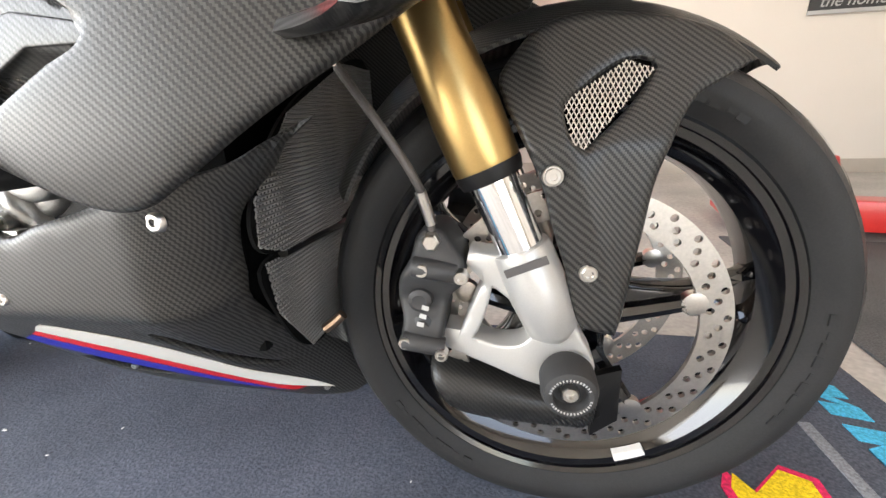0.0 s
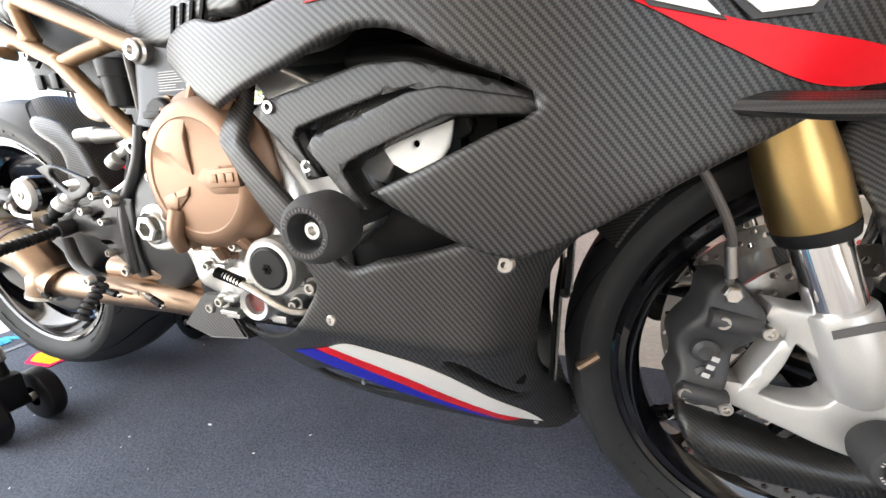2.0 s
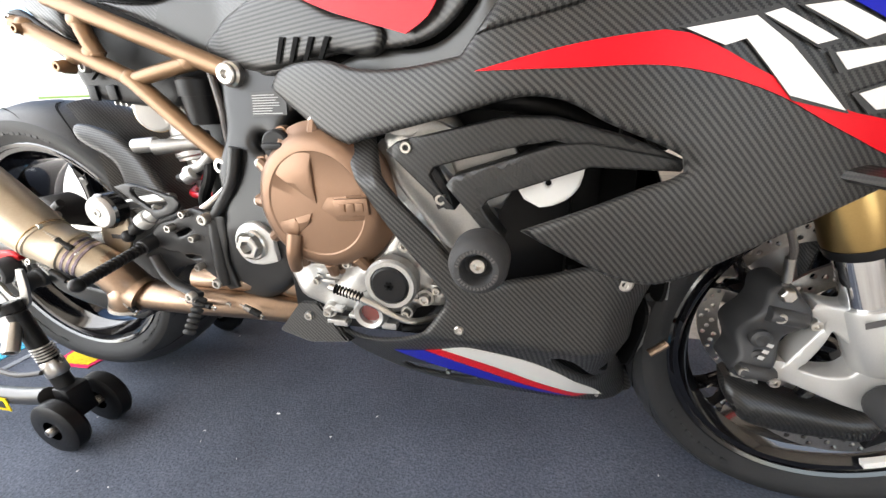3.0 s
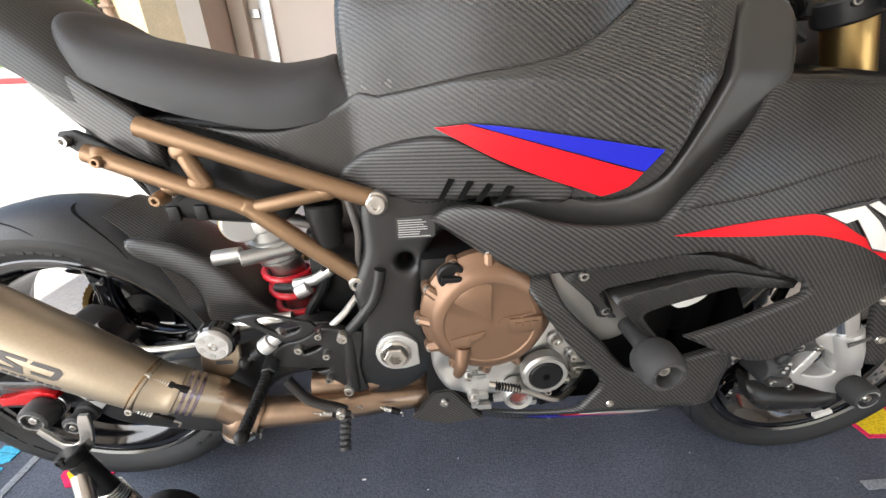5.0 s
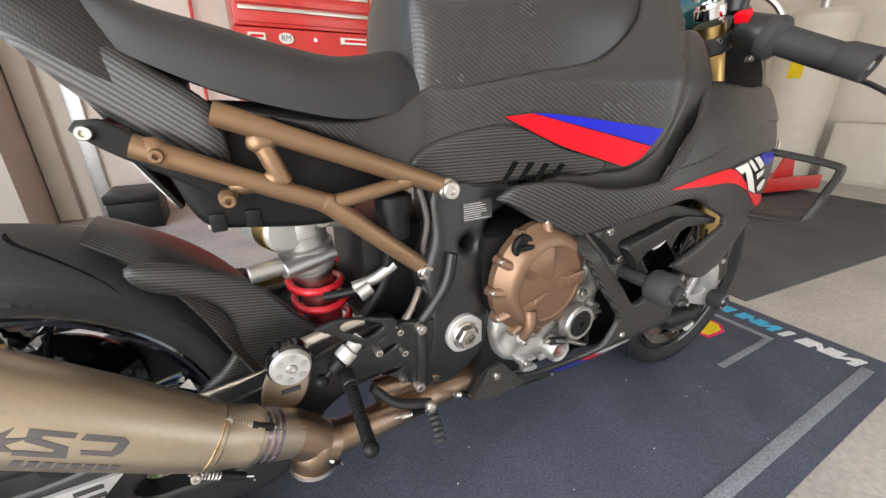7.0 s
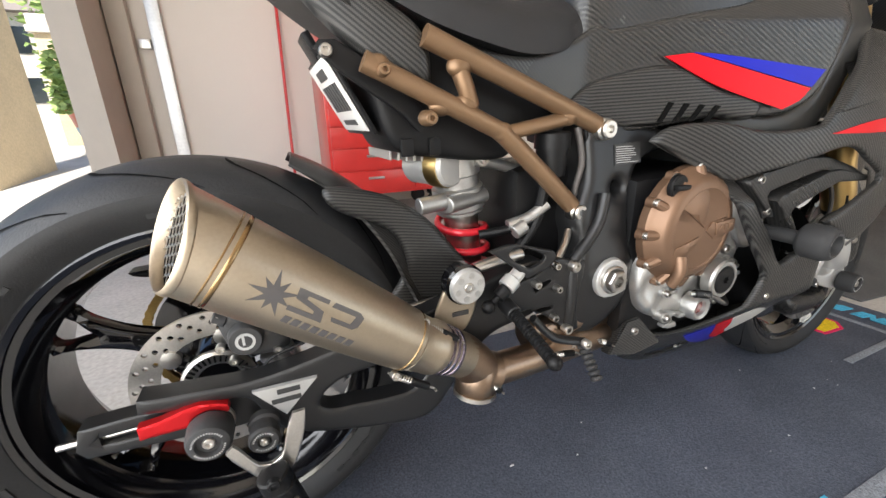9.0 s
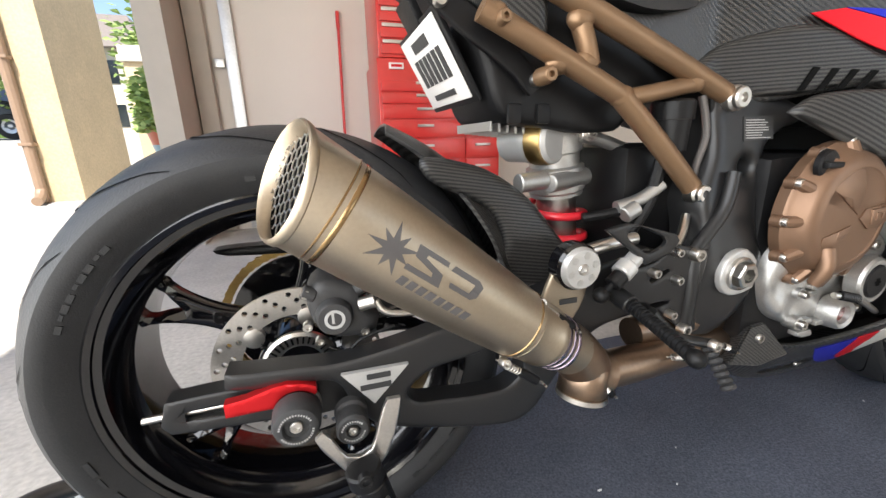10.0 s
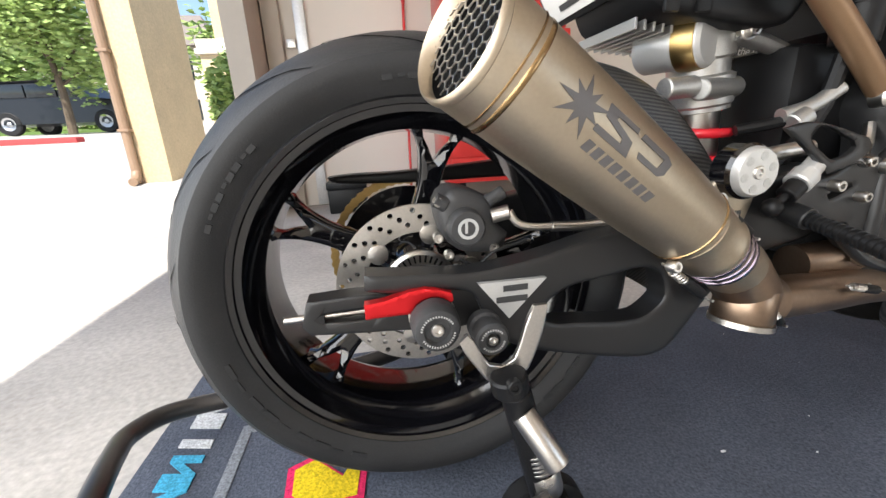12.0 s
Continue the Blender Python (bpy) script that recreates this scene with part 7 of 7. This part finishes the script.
# stand bobbin with its steel fork plate
bm = bmesh.new()
lathe(bm, (0.057, -0.11, 0.326), (0, -1, 0), [(0, 0), (0, 0.019), (0.01, 0.019), (0.013, 0.016), (0.024, 0.016), (0.028, 0.0185), (0.036, 0.0185), (0.039, 0.016), (0.039, 0.0085), (0.034, 0.008), (0.034, 0)], 36)
bob = part("stand_bobbin", bm, GRIP, BIKE, "black stand bobbin")
bm = bmesh.new()
bolt(bm, (0.057, -0.1455, 0.326), (0, -1, 0), 0.0055, 0.005)
part("bolt", bm, STEEL, bob)
ring_print((0.057, -0.1492, 0.326), 0.0122, bob, 28)
# rear caliper
bm = bmesh.new()
sheet(bm, [(0.02, 0.455), (0.035, 0.473), (0.065, 0.468), (0.085, 0.455), (0.088, 0.43), (0.105, 0.415), (0.1, 0.398), (0.07, 0.393), (0.045, 0.398), (0.03, 0.41), (0.022, 0.43)], side(-0.066), 0.05, 0.009, 0.012, 0.014)
rod(bm, (0.016, -0.06, 0.463), (0.03, -0.06, 0.455), 0.009)
rod(bm, (0.078, -0.06, 0.455), (0.098, -0.06, 0.466), 0.008)
rc = part("rear_caliper", bm, CALIPER, BIKE, "dark grey rear brake caliper", 40)
bm = bmesh.new()
lathe(bm, (0.05, -0.064, 0.43), (0, -1, 0), [(0, 0), (0, 0.0225), (0.014, 0.021), (0.017, 0.019), (0.017, 0)], 36)
part("piston_cap", bm, CALIPER, rc)
bm = bmesh.new()
lathe(bm, (0.05, -0.0812, 0.43), (0, -1, 0), [(0, 0.0085), (0.0006, 0.0085), (0.0006, 0.012), (0, 0.012)], 32)
block(bm, (0.0465, -0.0818, 0.425), (0.0495, -0.081, 0.441), 0)
part("caliper_mark", bm, PALE, rc, "pale round mark", 0)
for x, z in ((0.02, 0.46), (0.018, 0.418), (0.03, 0.396), (0.085, 0.4)):
    bm = bmesh.new()
    bolt(bm, (x, -0.062, z), (0, -1, 0), 0.006, 0.006)
    part("bolt", bm, STEEL, rc)
bm = bmesh.new()
rod(bm, (0.08, -0.07, 0.44), (0.1, -0.075, 0.445), 0.0085)
tube(bm, [(0.1, -0.075, 0.445), (0.108, -0.078, 0.432), (0.125, -0.08, 0.426), (0.16, -0.08, 0.424)], 0.0045, 10, 5)
part("banjo_fitting", bm, STEEL, rc, "steel banjo fitting")
bm = bmesh.new()
tube(bm, [(0.15, -0.08, 0.424), (0.2, -0.08, 0.422), (0.26, -0.078, 0.426), (0.34, -0.07, 0.43)], 0.006, 12, 6)
part("brake_hose", bm, STEEL, rc, "braided rear brake hose")
bm = bmesh.new()
tube(bm, [(0.04, -0.075, 0.393), (0.06, -0.078, 0.385), (0.08, -0.08, 0.4), (0.12, -0.08, 0.41)], 0.002, 8, 6)
part("sensor_wire", bm, PLASTIC, rc)
# chain and sprocket on the far side
bm = bmesh.new()
lathe(bm, (0, 0.15, RZ), (0, 1, 0), [(0, 0.06), (0, 0.114), (0.006, 0.114), (0.006, 0.06), (0, 0.06)], 48)
part("sprocket", bm, GLOSS, BIKE, "black rear sprocket")
link = bmesh.new()
for x in (-0.0065, 0.0065):
    for y in (-0.0075, 0.0055):
        lathe(link, (x, y, 0), (0, 1, 0), [(0, 0), (0, 0.0068), (0.002, 0.0068), (0.002, 0)], 10)
for y in (-0.0075, 0.0055):
    block(link, (-0.0065, y, -0.005), (0.0065, y + 0.002, 0.005))
lm = finish("chain_link", link, BRASS)
path = [(0.124 * math.cos(a), 0.124 * math.sin(a)) for a in np.arange(math.pi * 1.5, math.pi / 2 - 0.03, -0.112)]
path += [(x, 0.124 + 0.02 * x) for x in np.arange(0.015, 0.5, 0.0145)] + [(x, -0.124 + 0.1 * x) for x in np.arange(0.015, 0.5, 0.0145)]
for k, (x, z) in enumerate(path):
    o = new("chain_link", lm)
    o.parent = BIKE
    tang = math.atan2(x, -z) + math.pi if k < 29 and math.hypot(x, z) < 0.1245 and x <= 0.012 else 0.05
    o.matrix_local = Matrix.Translation(Vector((x, 0.15, RZ + z)) - BIKE.location) @ Matrix.Rotation(-tang, 4, "Y")
bm = bmesh.new()
sheet(bm, [(-0.12, 0.475), (0.0, 0.478), (0.2, 0.49), (0.3, 0.5), (0.3, 0.47), (0.1, 0.46), (-0.1, 0.465)], side(0.135), 0.03, 0.02, 0.004, 0.008)
part("chain_guard", bm, PLASTIC, BIKE, "black chain guard")
bm = bmesh.new()
sheet(bm, [(-0.08, 0.38), (0.1, 0.41), (0.5, 0.45), (0.5, 0.38), (0.2, 0.3), (0.0, 0.31), (-0.08, 0.33)], side(0.165), 0.03, 0.02, 0.006, 0.01)
part("swingarm_far", bm, MATT, BIKE, "matt black far swingarm side")
# hugger
rings = []
for k in range(25):
    q = k / 24
    a = radians(66 - 74 * q)
    w = 0.055 + 0.06 * min(1, q * 2.2)
    R1 = 0.345 + 0.012 * q
    rr = []
    for j in range(15):
        s = -1 + 2 * j / 14
        r = R1 - 0.05 * abs(s) ** 3 * min(1, 0.25 + 1.4 * q)
        rr.append((RX + r * math.cos(a), 0.04 + s * w, RZ + r * math.sin(a)))
    for j in range(14, -1, -1):
        s = -1 + 2 * j / 14
        r = R1 - 0.004 - 0.05 * abs(s) ** 3 * min(1, 0.25 + 1.4 * q)
        rr.append((RX + r * math.cos(a), 0.04 + s * (w - 0.003), RZ + r * math.sin(a)))
    rings.append(rr)
bm = bmesh.new()
loft(bm, rings)
hug = part("rear_hugger", bm, CARBON, BIKE, "matt carbon rear hugger", 50)
bm = bmesh.new()
sheet(bm, [(0.17, 0.6), (0.24, 0.6), (0.31, 0.56), (0.36, 0.5), (0.4, 0.44), (0.36, 0.41), (0.3, 0.42), (0.22, 0.41), (0.255, 0.45), (0.275, 0.49), (0.26, 0.54)], side(lambda x, z: -0.068 + 0.2 * max(0, z - 0.5)), 0.004, 0.012, 0.008, 0.014)
part("hugger_side", bm, CARBON_B, hug, "carbon hugger flank", 40)

# --- handlebar, clocks and front top ---
ha, hb = Vector((1.195, -0.145, 0.925)), Vector((1.205, -0.352, 0.848))
bm = bmesh.new()
rod(bm, ha, ha + (hb - ha) * 0.35, 0.011, seg=20)
bar = part("handlebar", bm, MATT, BIKE, "black clip-on handlebar")
bm = bmesh.new()
hd = (hb - ha).normalized()
HL = (hb - ha).length
lathe(bm, ha, hd, [(HL * 0.26, 0.013), (HL * 0.26, 0.034), (HL * 0.31, 0.037), (HL * 0.35, 0.035), (HL * 0.39, 0.024), (HL * 0.8, 0.0205), (HL * 0.82, 0.0205), (HL * 0.82, 0)], 32)
part("grip", bm, GRIP, bar, "black rubber throttle grip")
bm = bmesh.new()
lathe(bm, ha, hd, [(HL * 0.8, 0.0), (HL * 0.78, 0.022), (HL * 0.82, 0.025), (HL * 0.99, 0.026), (HL, 0.0245), (HL, 0.017), (HL - 0.006, 0.015), (HL - 0.006, 0)], 36)
part("bar_end", bm, GRIP, bar, "black bar end weight")
bm = bmesh.new()
bolt(bm, hb - hd * 0.006, hd, 0.007, 0.005)
part("bolt", bm, STEEL, bar)
bm = bmesh.new()
lathe(bm, ha, hd, [(0.01, 0.0), (0.01, 0.024), (0.016, 0.03), (0.035, 0.031), (0.06, 0.034), (0.068, 0.03), (0.068, 0)], 30)
part("switch_housing", bm, MATT, bar, "black switch housing")
bm = bmesh.new()
block(bm, (-0.009, -0.012, -0.008), (0.009, 0.012, 0.01), 0.003, Matrix.Translation(ha + hd * 0.022 + Vector((-0.024, 0, 0.02))) @ Matrix.Rotation(radians(-30), 4, "Y"))
part("kill_switch", bm, RED, bar, "red engine stop switch")
bm = bmesh.new()
tube(bm, [(1.235, -0.19, 0.885), (1.26, -0.26, 0.855), (1.25, -0.34, 0.825), (1.245, -0.385, 0.8)], (0.009, 0.006), 12, 7, flat=0.6)
part("brake_lever", bm, MATT, bar, "black brake lever")
bm = bmesh.new()
lathe(bm, (1.225, -0.12, 0.955), (0.1, 0, 1), [(0, 0), (0, 0.02), (0.05, 0.022), (0.055, 0.024), (0.062, 0.023), (0.062, 0)], 28)
part("brake_fluid_pot", bm, MATT, bar, "black brake fluid pot")
bm = bmesh.new()
tube(bm, [(1.24, -0.1, 0.99), (1.28, -0.14, 0.985), (1.3, -0.17, 0.95), (1.28, -0.18, 0.91)], 0.006, 10, 6)
part("brake_hose", bm, STEEL, bar, "grey brake hose loop")
for p in ((1.165, -0.135, 0.9), (1.16, -0.135, 0.935), (1.2, -0.15, 0.945), (1.22, -0.17, 0.87)):
    bm = bmesh.new()
    bolt(bm, p, (-0.3, -1, 0.1), 0.006, 0.006)
    part("bolt", bm, STEEL, bar)
bm = bmesh.new()
block(bm, (1.24, -0.1, 0.93), (1.27, 0.14, 1.05), 0.012, None)
dash = part("dashboard", bm, MATT, BIKE, "black instrument cluster")
bm = bmesh.new()
block(bm, (1.2365, -0.08, 0.945), (1.2398, 0.12, 1.035), 0.001)
part("screen", bm, mat("screen_glass", (0.01, 0.05, 0.05), 0.08, coat=1.0, grain=0.1), dash, "dark teal display glass")
bm = bmesh.new()
loft(bm, hull(blend([(1.3, 0.2, 0.75, 0.98), (1.38, 0.17, 0.72, 1.02), (1.5, 0.12, 0.68, 0.9), (1.58, 0.05, 0.68, 0.76)], 14), 18, 2.4))
part("nose_cowl", bm, CARBON_D, BIKE, "carbon front cowl", 50)
rnd = random.Random(12)
for k in range(14):
    p = Vector((1.02 + 0.1 * rnd.random(), -0.12 + 0.1 * rnd.random(), 0.86 + 0.12 * rnd.random()))
    q = p + Vector((0.06 + 0.05 * rnd.random(), 0.05 * (rnd.random() - 0.5), 0.05 * (rnd.random() - 0.5)))
    bm = bmesh.new()
    tube(bm, [p, (p + q) / 2 + Vector((0, -0.015, 0.01)), q], 0.004 + 0.003 * rnd.random(), 8, 5)
    part("loom", bm, PLASTIC if k % 4 else STEEL, BIKE, "black cables round the steering head" if k % 4 else "metal line at the steering head")
# inner shoulder panel beside the tank
bm = bmesh.new()
loft(bm, [[(0.93, flank(0.93, 0.675) + 0.004, 0.672), (0.99, flank(0.99, 0.75) + 0.008, 0.75), (1.035, -0.165, 0.828), (1.04, -0.12, 0.83)], [(1.05, flank(1.05, 0.72) - 0.004, 0.72), (1.12, flank(1.12, 0.77) + 0.002, 0.77), (1.15, -0.17, 0.83), (1.15, -0.1, 0.835)], [(1.3, flank(1.3, 0.74), 0.74), (1.32, flank(1.3, 0.77) + 0.006, 0.775), (1.32, -0.13, 0.81), (1.32, -0.08, 0.82)]], cap=False, closed=False)
bmesh.ops.solidify(bm, geom=bm.faces[:], thickness=0.004)
part("shoulder_panel", bm, CARBON_B, BIKE, "carbon inner shoulder panel", 40)
bm = bmesh.new()
lathe(bm, (1.385, flank(1.385, 0.695) - 0.004, 0.695), (0.3, -1, 0.15), [(0, 0), (0, 0.018), (0.003, 0.0185), (0.005, 0.017), (0.005, 0)], 36)
part("round_badge", bm, CHROME, BIKE, "chrome-rimmed round badge")


# ---- paddock stand ----
ST = thing("paddock_stand", (0.0, 0.0, 0), "dark grey tubular paddock stand with black wheels", "paddock stand")
STAND = mat("stand_paint", (0.05, 0.047, 0.045), 0.3, metal=0.4, grain=0.15, scale=300, blotch=0.2)
bm = bmesh.new()
tube(bm, [(0.09, -0.2, 0.11), (0.0, -0.2, 0.095), (-0.2, -0.2, 0.08), (-0.34, -0.19, 0.09), (-0.415, -0.13, 0.105), (-0.44, -0.03, 0.11), (-0.465, 0.05, 0.1), (-0.478, 0.11, 0.088), (-0.45, 0.17, 0.076), (-0.36, 0.208, 0.064), (-0.1, 0.24, 0.08), (0.09, 0.28, 0.11)], 0.0165, 18, 10)
part("frame_tube", bm, STAND, ST, "dark grey bent tube")
for y, s in ((-0.178, -1), (0.26, 1)):
    bm = bmesh.new()
    rod(bm, (0.115, y, 0.105), (0.07, y, 0.285), 0.016, seg=22)
    part("upright", bm, PLASTIC, ST, "black upright")
    bm = bmesh.new()
    lathe(bm, (0.115, y, 0.12), (-0.24, 0, 1), [(0.03, 0.016), (0.03, 0.017), (0.034, 0.019), (0.06, 0.019), (0.064, 0.017), (0.064, 0.016)], 20)
    clamp = part("height_clamp", bm, STEEL, ST, "steel height clamp")
    for k in range(5):
        bm = bmesh.new()
        h = 0.068 + 0.006 * k
        lathe(bm, (0.115, y, 0.12), (-0.24, 0, 1), [(h, 0.016), (h + 0.001, 0.0185), (h + 0.003, 0.0185), (h + 0.004, 0.016)], 20)
        part("thread_ring", bm, STEEL, clamp)
    bm = bmesh.new()
    rod(bm, (0.066, y, 0.285), (0.062, y, 0.305), 0.019, seg=24)
    bolt(bm, (0.063, y + s * 0.016, 0.302), (0, s, 0), 0.0075, 0.004)
    part("cap", bm, PLASTIC, ST, "black upright cap")
    # fork plate that carries the bobbin
    bm = bmesh.new()
    sheet(bm, [(0.018, 0.338), (0.026, 0.345), (0.048, 0.309), (0.062, 0.305), (0.074, 0.312), (0.094, 0.368), (0.108, 0.368), (0.09, 0.3), (0.07, 0.283), (0.052, 0.285), (0.036, 0.305)], lambda u, v, e: (u, y + s * (0.0 - 0.012) + e * -s, v), 0.005, 0.01, 0.001, 0.003)
    part("fork_plate", bm, STEEL, ST, "bare steel bobbin fork")
    bm = bmesh.new()
    lathe(bm, (0.074, y + s * 0.012, 0.265), (0.35, s * 0.5, -0.55), [(0, 0), (0, 0.0125), (0.052, 0.0125), (0.055, 0.011), (0.055, 0.0075), (0.03, 0.007), (0.03, 0)], 24)
    part("lift_spool", bm, STEEL, ST, "bright steel tube spool")
    for yy in (y - 0.055, y + 0.03):
        bm = bmesh.new()
        lathe(bm, (0.125, yy, 0.058), (0, 1, 0), [(0, 0.022), (0.0, 0.05), (0.004, 0.056), (0.024, 0.057), (0.03, 0.052), (0.03, 0.022), (0.012, 0.02), (0.012, 0), (0.02, 0)], 36)
        w = part("stand_wheel", bm, PLASTIC, ST, "black plastic wheel")
        bm = bmesh.new()
        bolt(bm, (0.125, yy + 0.004, 0.058), (0, -1, 0), 0.009, 0.012)
        part("hub_nut", bm, STEEL, w)
    bm = bmesh.new()
    rod(bm, (0.125, y - 0.06, 0.058), (0.125, y + 0.06, 0.058), 0.009)
    block(bm, (0.1, y - 0.02, 0.06), (0.14, y + 0.022, 0.125), 0.006)
    part("axle", bm, PLASTIC, ST)
    bm = bmesh.new()
    tube(bm, [(0.1, y + s * 0.02, 0.165), (0.05, y + s * 0.03, 0.16), (-0.01, y + s * 0.03, 0.165)], 0.005, 10, 4)
    part("lock_lever", bm, STAND, ST, "small locking lever")
bm = bmesh.new()
block(bm, (-0.12, -0.2185, 0.07), (0.0, -0.2165, 0.102), 0.0005)
sk = part("sticker", bm, PILE_Y, ST, "yellow and black sticker")
bm = bmesh.new()
block(bm, (-0.11, -0.2193, 0.077), (-0.01, -0.2184, 0.095), 0.0003)
part("sticker_print", bm, BAR, sk, "dark unreadable print")
